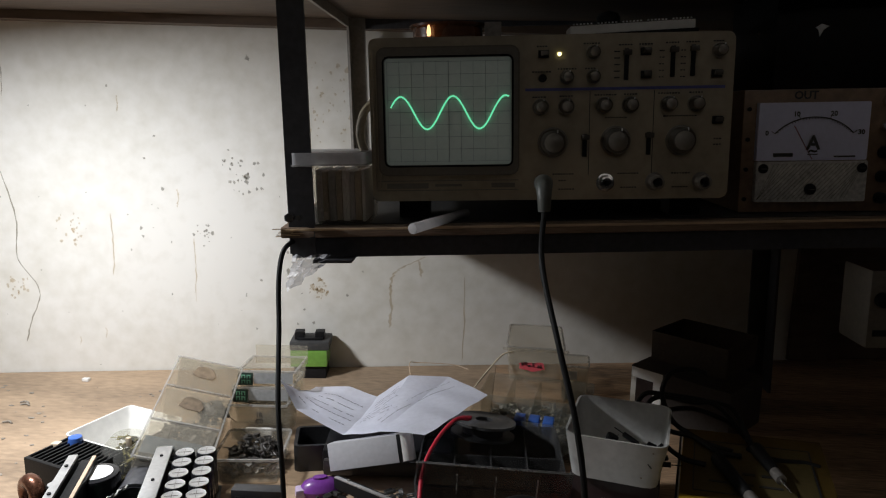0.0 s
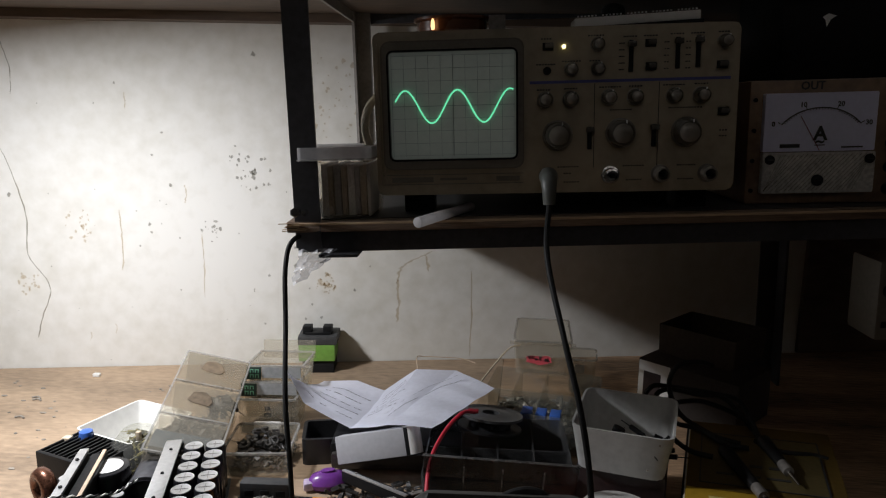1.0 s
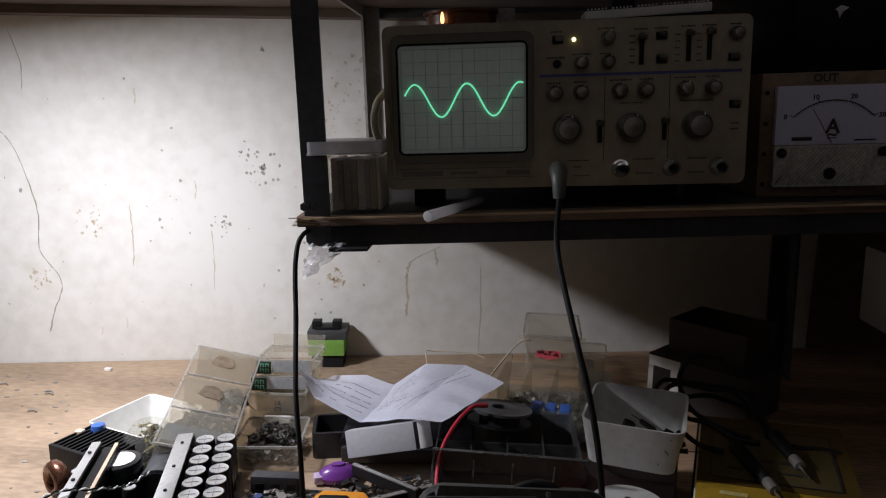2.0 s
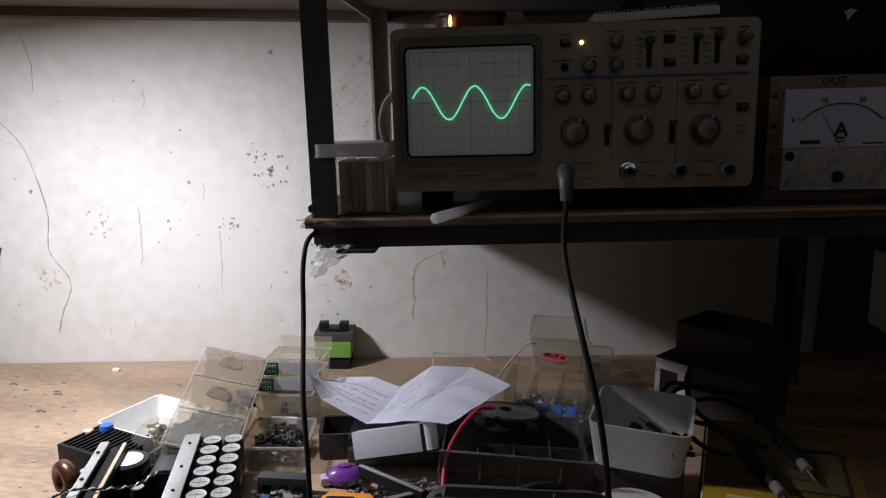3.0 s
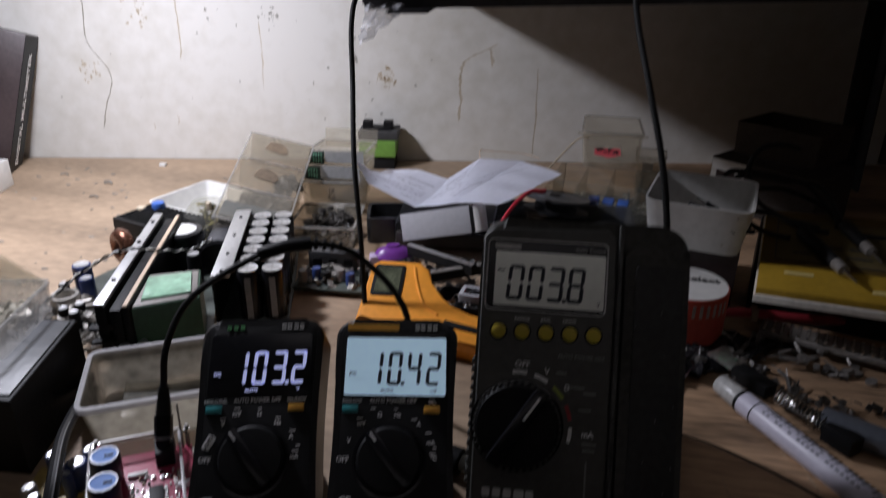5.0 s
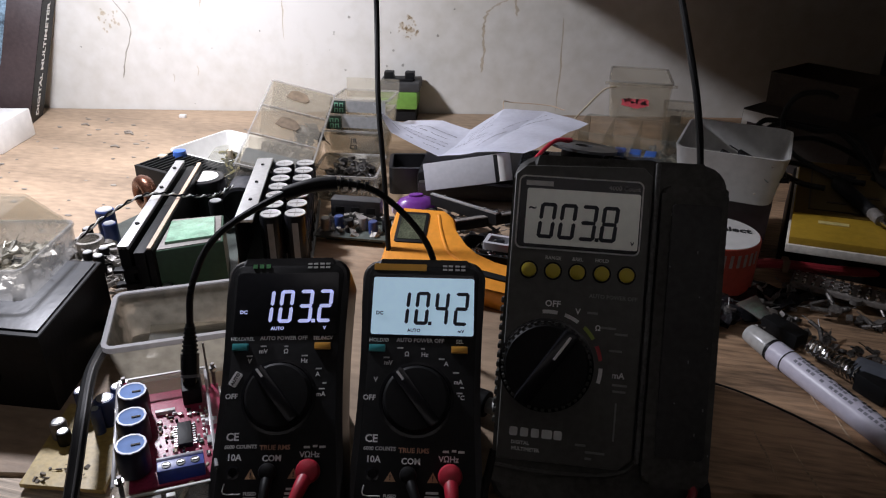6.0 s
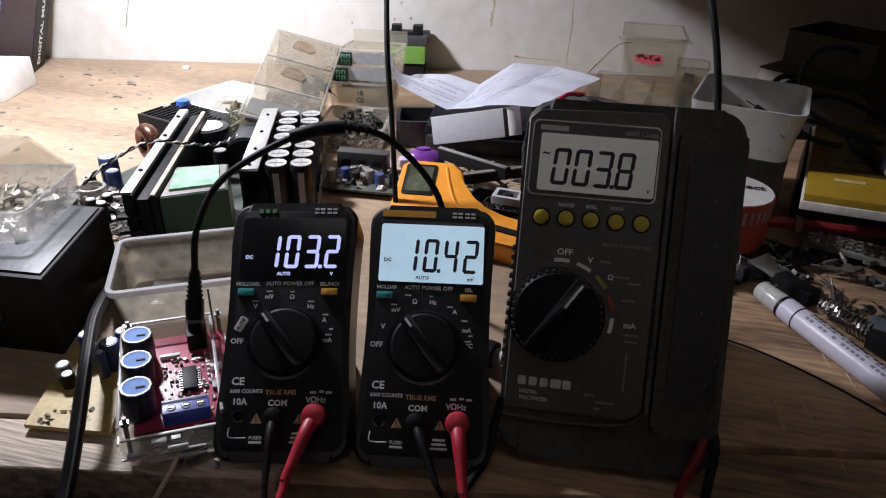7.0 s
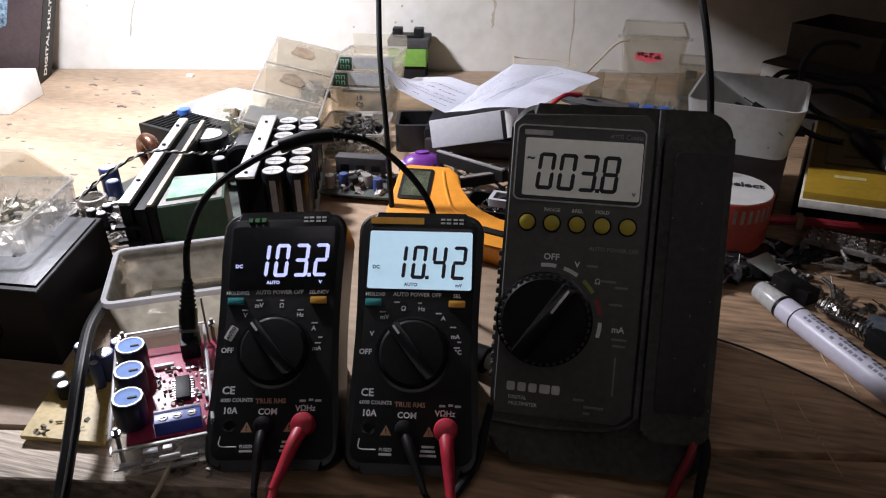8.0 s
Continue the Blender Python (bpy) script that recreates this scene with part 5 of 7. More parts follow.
def drawer_block():
    """Three-drawer clear block lying tilted on other things."""
    m = Matrix.Translation((-0.2403, 0.7043, 0.0462)) @ Matrix(((0.942, -0.155, 0.295, 0), (0.231, 0.943, -0.237, 0), (-0.244, 0.295, 0.912, 0), (0, 0, 0, 1)))
    q = m.to_3x3().to_quaternion().to_matrix().to_4x4()
    m = Matrix.Translation(m.translation) @ q
    r = root("drawer_block", m, "cloudy clear three-drawer parts block leaning on its back", "parts drawers")
    w, d, h = 0.066, 0.146, 0.042
    part("shell", ring(B(), w, d, h, 0.0014, Matrix.Translation((0, 0, -0.026)), 0.004), HAZE, r)
    part("back", bx(B(), (0, 0, -0.0253), (w - 0.003, d - 0.003, 0.0012)), HAZE, r)
    for k in range(3):
        y = -d / 2 + d * (k + 0.5) / 3
        f = part("drawer_front", bx(B(), (0, y, 0.0172), (w - 0.004, d / 3 - 0.002, 0.0016), 0.0006), HAZE, r)
        if k:
            part("finger_hole", slab(B(), [(-0.013, y - 0.001), (-0.010, y + 0.011), (-0.002, y + 0.0135), (0.006, y + 0.010), (0.0105, y + 0.001), (0.008, y - 0.005), (-0.006, y - 0.004)], 0.018, 0.0187), M("brown_hole", (0.15, 0.11, 0.07), 0.7, var=0.4), f)
        part("divider", bx(B(), (0, y + d / 6 - 0.001, -0.004), (w - 0.003, 0.0012, 0.038)), HAZE, r)
        # milky bars here and along the sides paint the plastic's edge highlights
        part("front_edge_highlight", bx(B(), (0, y - d / 6 + 0.001, 0.0175), (w - 0.002, 0.0018, 0.0022), 0.0004), MILKY, f)
    for x in (-w / 2, w / 2):
        part("side_edge_highlight", bx(B(), (x, 0, 0.0165), (0.0018, d, 0.0022), 0.0004), MILKY, r)
    part("end_edge_highlight", bx(B(), (0, d / 2, 0.0165), (w, 0.0018, 0.0022), 0.0004), MILKY, r)

    darkbits = M("grey_brown_parts", (0.075, 0.068, 0.06), 0.5, var=0.7, scale=140)
    part("filling", heap(B(), 150, 0.048, 0.034, 0.020, 0.006, 6, Matrix.Translation((0.006, -0.022, -0.006))), darkbits, r)
    part("filling", heap(B(), 70, 0.022, 0.022, 0.018, 0.006, 7, Matrix.Translation((0.020, 0.016, -0.004))), darkbits, r)
    part("navy_block", bx(B(), (-0.004, -0.054, 0.0105), (0.052, 0.022, 0.0115), 0.002), M("dull_navy_card", (0.012, 0.035, 0.062), 0.6), r)
    return r
drawer_block()

def bin_stack():
    r = root("bin_stack", pose(-0.1905, 0.748, 0, 0, 0, 5), "stack of cloudy clear nesting bins with green labels", "parts bins")
    pale = M("pale_green_print", (0.16, 0.36, 0.24), 0.6)
    for k in range(3):
        q = pose(0.0005 * k, 0.031 + 0.0180 * k, 0.004 + 0.0118 * k, -4, 0, 0)
        s = clear_tray("bin", 0.064, 0.062, 0.040, 0.0014, 0.0035, q, HAZE, r, "", 0.004)
        if k:
            part("card", bx(B(), (0.008, -0.0316, 0.0325), (0.043, 0.0005, 0.012), 0, q), M("dull_grey_card", (0.24, 0.24, 0.235), 0.7), s)
            part("label", bx(B(), (-0.0225, -0.0318, 0.0315), (0.0165, 0.0006, 0.0140), 0, q), M("black_green_label", (0.012, 0.028, 0.02), 0.6), s)
            bm = B()
            for x in (-0.0262, -0.0205):
                for z in (0.0285, 0.0342):
                    bx(bm, (x, -0.0323, z), (0.0010, 0.0004, 0.0042), 0, q)
                    bx(bm, (x + 0.0022, -0.0323, z + 0.0015), (0.0030, 0.0004, 0.0009), 0, q)
                    bx(bm, (x + 0.0032, -0.0323, z - 0.0004), (0.0009, 0.0004, 0.0030), 0, q)
            part("label_print", bm, pale, s)
    part("back_flap", bx(B(), (0.002, 0.098, 0.074), (0.062, 0.0014, 0.022), 0.0005, pose(0, 0, 0, -4, 0, 0)), HAZE, r)
    letters("1R\nC0", 0.0068, INK, r, pose(0.004, -0.0012, 0.0335, 86))
    part("scoop", bx(B(), (0.004, -0.0030, 0.0185), (0.029, 0.005, 0.0105), 0.002), WHITE, r)
bin_stack()
fb = root("parts_bin", pose(-0.1755, 0.704, 0, 0, 0, 8), "open clear bin full of dark leaded components", "parts bins")
clear_tray("bin", 0.064, 0.066, 0.027, 0.0014, 0.004, None, HAZE, fb)
part("filling", heap(B(), 210, 0.050, 0.052, 0.030, 0.0052, 9, Matrix.Translation((0, 0.006, 0.003))), M("dark_diodes", (0.06, 0.055, 0.05), 0.4, var=0.6, scale=150), fb)
part("front_lip", bx(B(), (0, -0.036, 0.010), (0.05, 0.012, 0.002), 0.0005, pose(0, 0, 0, 25, 0, 0)), HAZE, fb)

# capacitor bank
cb = root("capacitor_bank", pose(-0.197, 0.586, 0, 0, 0, 19), "bank of black capacitors with silver tops and an aluminium strip", "capacitor bank")
part("board", bx(B(), (0.004, 0, 0.005), (0.054, 0.136, 0.003), 0.0005), GREENPCB, cb)
for i in range(7):
    for j in range(2):
        x, y = 0.002 + 0.0185 * j, -0.056 + 0.0187 * i
        c = part("capacitor", spin(B(), [(0.0088, 0.0065), (0.0088, 0.046), (0.0082, 0.0475)], 18, Matrix.Translation((x, y, 0))), BLACKGLOSS, cb)
        part("top", spin(B(), [(0.0078, 0.0474), (0.0078, 0.0482), (0.0070, 0.0480)], 18, Matrix.Translation((x, y, 0))), ALU, c, "silver vented top")
        bm = B()
        bx(bm, (x, y, 0.0482), (0.011, 0.0003, 0.0003), 0, None)
        bx(bm, (x, y, 0.0482), (0.0003, 0.011, 0.0003), 0, None)
        part("vent", bm, GREYSTEEL, c)
        if i == 0:
            part("stripe", bx(B(), (x, y - 0.0088, 0.026), (0.0045, 0.0006, 0.034)), M("grey_stripe", (0.22, 0.22, 0.23), 0.5), c)
part("strip", bx(B(), (-0.0165, 0, 0.048), (0.014, 0.138, 0.0022), 0.0004), ALU, cb, "flat aluminium strip")
part("strip_web", bx(B(), (-0.0225, 0, 0.025), (0.002, 0.138, 0.046), 0.0004), BLACK, cb)
for y in (-0.062, -0.03, 0.008, 0.05):
    part("rivet", spin(B(), [(0.0016, 0.049), (0.0012, 0.0502)], 10, Matrix.Translation((-0.0165, y, 0))), BLACK, cb)
ly = root("large_capacitor", pose(-0.247, 0.632, 0.0192, 0, 0, 14), "large black capacitor lying on its side", "capacitor")
bm = cyl(B(), (0, -0.034, 0), (0, 0.034, 0), 0.019, n=28, bev=0.0015)
part("can", bm, M("dusty_black_sleeve", (0.045, 0.045, 0.05), 0.5, var=0.4, scale=40), ly)
part("end_ring", cyl(B(), (0, -0.0345, 0), (0, -0.0355, 0), 0.016, n=28), BLACKGLOSS, ly)

# amplifier board with bars, capacitor, green transformer, toroid and small parts
ab = root("amplifier_board", pose(0, 0, 0), "amplifier circuit board with black bar heat sinks and green transformer", "circuit board")
part("board", slab(B(), [(-0.330, 0.615), (-0.355, 0.50), (-0.20, 0.452), (-0.188, 0.49), (-0.255, 0.625)], 0.004, 0.0065), GREENPCB, ab)
d = Vector((0.056, -0.162, 0)).normalized()
ang = math.degrees(math.atan2(d.y, d.x)) + 90
for i, (off, mt, w, h) in enumerate(((0.0, ALU, 0.0075, 0.051), (0.0095, BLACK, 0.008, 0.046), (0.0165, BLACK, 0.0050, 0.048))):
    q = pose(-0.274 + off * 0.945, 0.533 + off * 0.33, 0, 0, 0, ang)
    f = part("heat_sink_bar", bx(B(), (0, 0, h / 2 + 0.003), (w * 0.92, 0.172, h - 0.006), 0.0006, q), BLACK if i == 0 else mt, ab)
    if i == 2:
        part("tan_edge", bx(B(), (0, 0, h + 0.0006), (w * 0.62, 0.172, 0.0014), 0.0003, q), TANSTRIP, f, "tan insulating edge")
    if i == 0:
        part("bright_edge", bx(B(), (0, 0, h - 0.0008), (w, 0.172, 0.003), 0.0005, q), ALU, f, "bright aluminium top edge")
        for y in (-0.05, 0.02, 0.065):
            part("screw", cyl(B(), q @ Vector((0, y, h)), q @ Vector((0, y, h + 0.0018)), 0.0016, n=10), BLACK, f)
        for k in range(3):
            part("fin", bx(B(), (0, -0.0875, 0.012 + 0.011 * k), (0.016, 0.006, 0.0025), 0.0003, q), BLACK, f)
gt = part("transformer", slab(B(), [(-0.247, 0.512), (-0.214, 0.529), (-0.192, 0.488), (-0.229, 0.462)], 0.0066, 0.0445, 0.001), DARKGREEN, ab, "dark green transformer")
part("core_plate", slab(B(), [(-0.2462, 0.511), (-0.2145, 0.527), (-0.194, 0.488), (-0.229, 0.4635)], 0.0446, 0.0452, 0.0002), GREYSTEEL, gt)
part("tape", slab(B(), [(-0.2435, 0.505), (-0.2165, 0.521), (-0.200, 0.491), (-0.228, 0.472)], 0.0453, 0.0470, 0.0008), GREENTAPE, gt, "glossy green tape")
big = part("capacitor", spin(B(), [(0.0185, 0.006), (0.0185, 0.04), (0.0175, 0.0425), (0.0165, 0.0428)], 28, Matrix.Translation((-0.274, 0.603, 0))), BLACKGLOSS, ab)
part("top", spin(B(), [(0.0128, 0.0428), (0.0128, 0.0434), (0.0115, 0.0434)], 28, Matrix.Translation((-0.274, 0.603, 0))), WHITE, big, "pale capacitor top")
tor = B()
rings = []
for k in range(30):
    a = 6.28318 * k / 30
    rings.append([tor.verts.new(Vector((-0.327, 0.592, 0.026)) + pose(0, 0, 0, 0, 0, -30).to_3x3() @ Vector(((0.0108 + (0.0058 + 0.0006 * (k % 2)) * math.cos(b)) * math.cos(a), 1.1 * 0.0062 * math.sin(b), (0.0108 + (0.0058 + 0.0006 * (k % 2)) * math.cos(b)) * math.sin(a)))) for b in [6.28318 * j / 12 for j in range(12)]])
for k in range(30):
    for j in range(12):
        tor.faces.new((rings[k][j], rings[k][(j + 1) % 12], rings[(k + 1) % 30][(j + 1) % 12], rings[(k + 1) % 30][j]))
part("toroid", tor, COPPER, ab, "copper wound toroid coil", angle=80)
for i, (x, y, rr, h, mt) in enumerate(((-0.325, 0.535, 0.0075, 0.028, NAVY), (-0.314, 0.524, 0.0055, 0.022, NAVY), (-0.334, 0.522, 0.004, 0.016, BLACK), (-0.302, 0.498, 0.004, 0.014, BLACK), (-0.312, 0.492, 0.004, 0.012, BLACK),
                                     (-0.232, 0.452, 0.0045, 0.013, BLACK), (-0.296, 0.484, 0.004, 0.015, BLACK), (-0.224, 0.461, 0.004, 0.012, BLACK), (-0.305, 0.59, 0.006, 0.03, BLACK), (-0.250, 0.578, 0.006, 0.026, BLACK))):
    c = part("small_capacitor", spin(B(), [(rr, 0.006), (rr, 0.006 + h), (rr * 0.92, 0.0068 + h)], 14, Matrix.Translation((x, y, 0))), mt, ab)
    part("top", spin(B(), [(rr * 0.8, 0.0067 + h), (rr * 0.8, 0.0073 + h), (rr * 0.7, 0.0072 + h)], 14, Matrix.Translation((x, y, 0))), ALU, c)
part("ring_socket", spin(B(), [(0.0105, 0.006), (0.0115, 0.02), (0.0105, 0.022), (0.0082, 0.022), (0.0078, 0.016)], 22, Matrix.Translation((-0.322, 0.507, 0))), SCRAP, ab)
part("filling", heap(B(), 110, 0.07, 0.05, 0.014, 0.006, 12, Matrix.Translation((-0.306, 0.503, 0.006))), SCRAP, ab)
part("filling", heap(B(), 60, 0.05, 0.03, 0.010, 0.005, 13, Matrix.Translation((-0.268, 0.475, 0.006))), SCRAP, ab)
tw = root("twisted_wire", pose(0, 0, 0), "twisted pair of black and white wires over the amplifier board", "wire")
base = curve_points([(-0.345, 0.455, 0.012), (-0.315, 0.478, 0.030), (-0.298, 0.505, 0.046), (-0.276, 0.527, 0.0565), (-0.255, 0.545, 0.050), (-0.240, 0.560, 0.046), (-0.232, 0.578, 0.048)], 24)
for nm, ph, mt in (("black_strand", 0, BLACK), ("white_strand", math.pi, WHITE)):
    part(nm, tube(B(), [p + Vector((0.0009 * math.cos(0.55 * i + ph), 0.0005 * math.cos(0.55 * i + ph), 0.0009 * math.sin(0.55 * i + ph))) for i, p in enumerate(base)], 0.00075, 6, smooth=False), mt, tw)
tw2 = root("twisted_wire", pose(0, 0, 0), "short pale twisted wire beside the amplifier board", "wire")
part("strand", tube(B(), [(-0.350, 0.462, 0.008), (-0.330, 0.476, 0.013), (-0.316, 0.490, 0.012), (-0.306, 0.50, 0.016)], 0.0012, 6), BONE, tw2)

# black box with a clear box of parts on it
kb = root("project_box", pose(0, 0, 0), "black plastic project box standing on the bench", "box")
part("housing", slab(B(), [(-0.224, 0.347), (-0.2475, 0.432), (-0.42, 0.412), (-0.40, 0.330)], 0.0, 0.050, 0.0015), BLACK, kb)
# satin lid; part of its sheen is put into the lighter colour
part("top_sheen", slab(B(), [(-0.2275, 0.351), (-0.249, 0.428), (-0.415, 0.408), (-0.395, 0.334)], 0.0502, 0.0512, 0.0004), M("satin_lid_sheen_tone", (0.032, 0.034, 0.038), 0.34, var=0.2, scale=30), kb, "satin black lid, colour lightened for its sheen")
part("round_mark", spin(B(), [(0.008, 0), (0.008, 0.0008), (0.007, 0.001)], 20, Matrix.Translation((-0.262, 0.3433, 0.022)) @ pose(0, 0, 0, 0, 0, 5.5) @ UP), BLACKGLOSS, kb)
cl = root("clear_parts_box", pose(-0.318, 0.396, 0.0514, 0, 0, 14), "cloudy clear box of small metal parts on the black box", "parts box")
clear_tray("base", 0.115, 0.070, 0.020, 0.0013, 0.001, None, MILKY, cl)
part("lid", tray(B(), 0.114, 0.068, 0.025, 0.0013, 0.014, Matrix.Translation((0, 0, 0.0455)) @ pose(0, 0, 0, 180, 0, 0)), CLEAR, cl)
part("filling", heap(B(), 230, 0.10, 0.058, 0.013, 0.0055, 15, Matrix.Translation((0, 0, 0.003))), M("pale_metal_parts", (0.46, 0.43, 0.37), 0.4, metal=0.3, var=0.6, scale=150), cl)
for ob in cl.children:
    ob.visible_shadow = ob.name.startswith("filling")
part("pin", cyl(B(), (0.02, 0.02, 0.045), (0.0202, 0.02, 0.056), 0.0011, n=6), CRACK, cl)

# clear open box and the acrylic cased generator board
cbx = root("clear_box", pose(-0.1865, 0.416, 0, 0, 0, 29), "cloudy clear open plastic box beside the generator board", "box")
part("box_body", tray(B(), 0.078, 0.064, 0.030, 0.0016, 0.004, None, 0.006), GLOSSBOX, cbx)
part("rim", ring(B(), 0.0815, 0.0675, 0.0035, 0.003, Matrix.Translation((0, 0, 0.0275)), 0.007), FROST, cbx)
part("inner_sheet", bx(B(), (0.006, 0.008, 0.0035), (0.056, 0.036, 0.001), 0.0003, pose(0, 0, 0, 4, 6, 0)), CLEAR, cbx)

def generator():
    m = pose(-0.139, 0.3305, 0.007, 0, 0, 33.6) @ pose(0, 0, 0, 1.4, 2.4, 0)
    r = root("signal_generator_board", m, "red generator circuit board in a clear acrylic case with blue knobs", "circuit board")
    W, D = 0.0262, 0.0405
    part("case_bottom", bx(B(), (0, 0, 0.001), (2 * W, 2 * D, 0.002), 0.0003), ACRYL, r)
    part("board", bx(B(), (0.002, 0.002, 0.0058), (0.046, 0.072, 0.0016), 0.0003), REDPCB, r, "red printed circuit board")
    # pale bars along the acrylic edges paint the lamp's reflections
    for y in (-D, D):
        hh = 0.014 if y > 0 else 0.007
        part("case_side", bx(B(), (-0.0036, y, 0.0025 + hh / 2), (2 * W - 0.007, 0.0022, hh), 0.0003), ACRYL, r)
        part("case_edge_glint", bx(B(), (-0.0036, y, 0.003 + hh), (2 * W - 0.007, 0.0014, 0.0009), 0.0003), WHITE, r)
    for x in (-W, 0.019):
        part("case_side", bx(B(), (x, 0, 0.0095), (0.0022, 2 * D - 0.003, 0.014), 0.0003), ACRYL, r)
        part("case_edge_glint", bx(B(), (x, 0, 0.0168), (0.0014, 2 * D - 0.003, 0.0008), 0.0003), FROST, r)
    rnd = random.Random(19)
    # broken white and frosted bars: painted glints on the front layers
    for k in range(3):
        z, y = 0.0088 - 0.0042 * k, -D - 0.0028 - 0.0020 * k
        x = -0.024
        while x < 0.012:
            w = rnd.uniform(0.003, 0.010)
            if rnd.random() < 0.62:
                part("painted_front_glint", bx(B(), (x + w / 2, y, z), (w, 0.0026, 0.0012), 0.0002), rnd.choice((WHITE, WHITE, FROST)), r)
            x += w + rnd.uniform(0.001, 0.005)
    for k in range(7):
        part("painted_side_glint", bx(B(), (-W - 0.0014, -0.036 + 0.0115 * k, 0.006 + 0.006 * (k % 2)), (0.0008, rnd.uniform(0.003, 0.007), 0.0012), 0.0002), rnd.choice((CHROME, FROST)), r)
    # front strips, each with a white bar as its painted reflection
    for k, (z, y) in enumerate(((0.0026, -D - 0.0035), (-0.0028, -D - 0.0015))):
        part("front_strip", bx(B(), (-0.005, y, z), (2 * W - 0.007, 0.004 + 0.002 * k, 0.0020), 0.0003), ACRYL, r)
        part("strip_edge_glint", bx(B(), (-0.008 + 0.006 * k, y - 0.0022 - 0.001 * k, z + 0.0010), (2 * W - 0.016 - 0.01 * k, 0.0010, 0.0008)), WHITE, r)
    for x in (-W + 0.003, W - 0.003):
        for y in (-D + 0.003, D - 0.003):
            if x > 0 > y:
                continue
            s = part("standoff", cyl(B(), (x, y, -0.0062), (x, y, 0.021), 0.0011, n=8), GREYSTEEL, r)
            part("nut", cyl(B(), (x, y, 0.0165), (x, y, 0.0185), 0.0021, n=6), CHROME, s)
    for y in (0.0205, 0.0, -0.0205):
        kq = part("knob", spin(B(), [(0.0076, 0.008), (0.0078, 0.018), (0.0075, 0.0225), (0.0069, 0.0236)], 24, Matrix.Translation((-0.0179, y, 0))), M("navy_black_knob", (0.016, 0.018, 0.034), 0.35), r)
        part("knob_cap", spin(B(), [(0.0066, 0.0235), (0.0063, 0.0242), (0.0058, 0.0240), (0.003, 0.0240)], 24, Matrix.Translation((-0.0179, y, 0))), PALEBLUE, kq, "pale blue knob cap")
        part("cap_ring", ring(B(), 0.0142, 0.0142, 0.0008, 0.0010, Matrix.Translation((-0.0179, y, 0.0234)), 0.0070), M("pale_ring", (0.50, 0.56, 0.70), 0.4), kq)
        part("pointer", bx(B(), (-0.0158, y - 0.001, 0.0242), (0.0042, 0.0010, 0.0006), 0, pose(0, 0, 0)), BLACK, kq)
    dip = part("switch_block", bx(B(), (0.003, -0.0285, 0.0105), (0.0215, 0.0085, 0.008), 0.0005), M("deep_blue_terminal", (0.025, 0.05, 0.30), 0.35), r, "deep blue terminal block")
    part("top_edge", bx(B(), (0.003, -0.0248, 0.0148), (0.0215, 0.0014, 0.001), 0.0002), FROST, dip)
    for k in range(3):
        part("screw_well", cyl(B(), (-0.0035 + 0.0066 * k, -0.0292, 0.0143), (-0.0035 + 0.0066 * k, -0.0292, 0.0149), 0.0022, n=12), BLACKGLOSS, dip)
        part("screw", bx(B(), (-0.0035 + 0.0066 * k, -0.0292, 0.0151), (0.0028, 0.0007, 0.0004)), CHROME, dip)
    part("power_jack", bx(B(), (0.0108, 0.0290, 0.0115), (0.010, 0.013, 0.010), 0.0008), BLACK, r)
    part("chip", bx(B(), (0.0055, -0.003, 0.0085), (0.007, 0.017, 0.0032), 0.0004), BLACK, r)
    part("header", bx(B(), (-0.0035, 0.019, 0.0078), (0.010, 0.0022, 0.0024), 0.0003), WHITE, r)
    part("crystal", bx(B(), (0.019, 0.004, 0.0085), (0.006, 0.0032, 0.003), 0.0006), FROST, r)
    part("chip", bx(B(), (0.0185, -0.010, 0.0078), (0.005, 0.006, 0.0022), 0.0003), GREENPCB, r)
    rnd = random.Random(77)
    cols = (WHITE, WHITE, DIMPRINT, TANSTRIP, BLACK, DARKGREEN, CHROME)
    for k in range(80):
        x, y = rnd.uniform(-0.007, 0.0175), rnd.uniform(-0.021, 0.020)
        q = pose(x, y, 0.0072, 0, 0, rnd.choice((0, 90)))
        part("small_chip_part", bx(B(), (0, 0, 0), (rnd.uniform(0.0010, 0.0026), rnd.uniform(0.0007, 0.0014), rnd.uniform(0.0008, 0.0020)), 0.0001, q), rnd.choice(cols), r)
    for k in range(9):
        part("chip_leg", bx(B(), (0.0012, -0.0105 + 0.0019 * k, 0.0078), (0.0022, 0.0006, 0.0012)), CHROME, r)
        part("chip_leg", bx(B(), (0.0098, -0.0105 + 0.0019 * k, 0.0078), (0.0022, 0.0006, 0.0012)), CHROME, r)
    for x in (0.016, 0.0205):
        part("pin", cyl(B(), (x, 0.036, 0.006), (x - 0.001, 0.040, 0.034), 0.0006, n=6), GREYSTEEL, r)
    return m
MG = generator()
dc = root("power_lead", pose(0, 0, 0), "black power lead arching from the generator jack to the rear", "cable")
PLUG = [Vector((-0.1450, 0.3590, 0.0200)), Vector((-0.1475, 0.3670, 0.035)), Vector((-0.1500, 0.3760, 0.052)), Vector((-0.1465, 0.3800, 0.0765))]
part("plug", tube(B(), [PLUG[0], PLUG[0].lerp(PLUG[1], 0.5), PLUG[1], PLUG[1].lerp(PLUG[2], 0.15)], lambda t: 0.0040 if t < 0.3 else 0.0050, 14), BLACKGLOSS, dc)
part("plug_band", tube(B(), [PLUG[0].lerp(PLUG[1], 0.42), PLUG[0].lerp(PLUG[1], 0.52)], 0.0051, 14, 2), M("grey_band", (0.16, 0.16, 0.16), 0.4), dc)
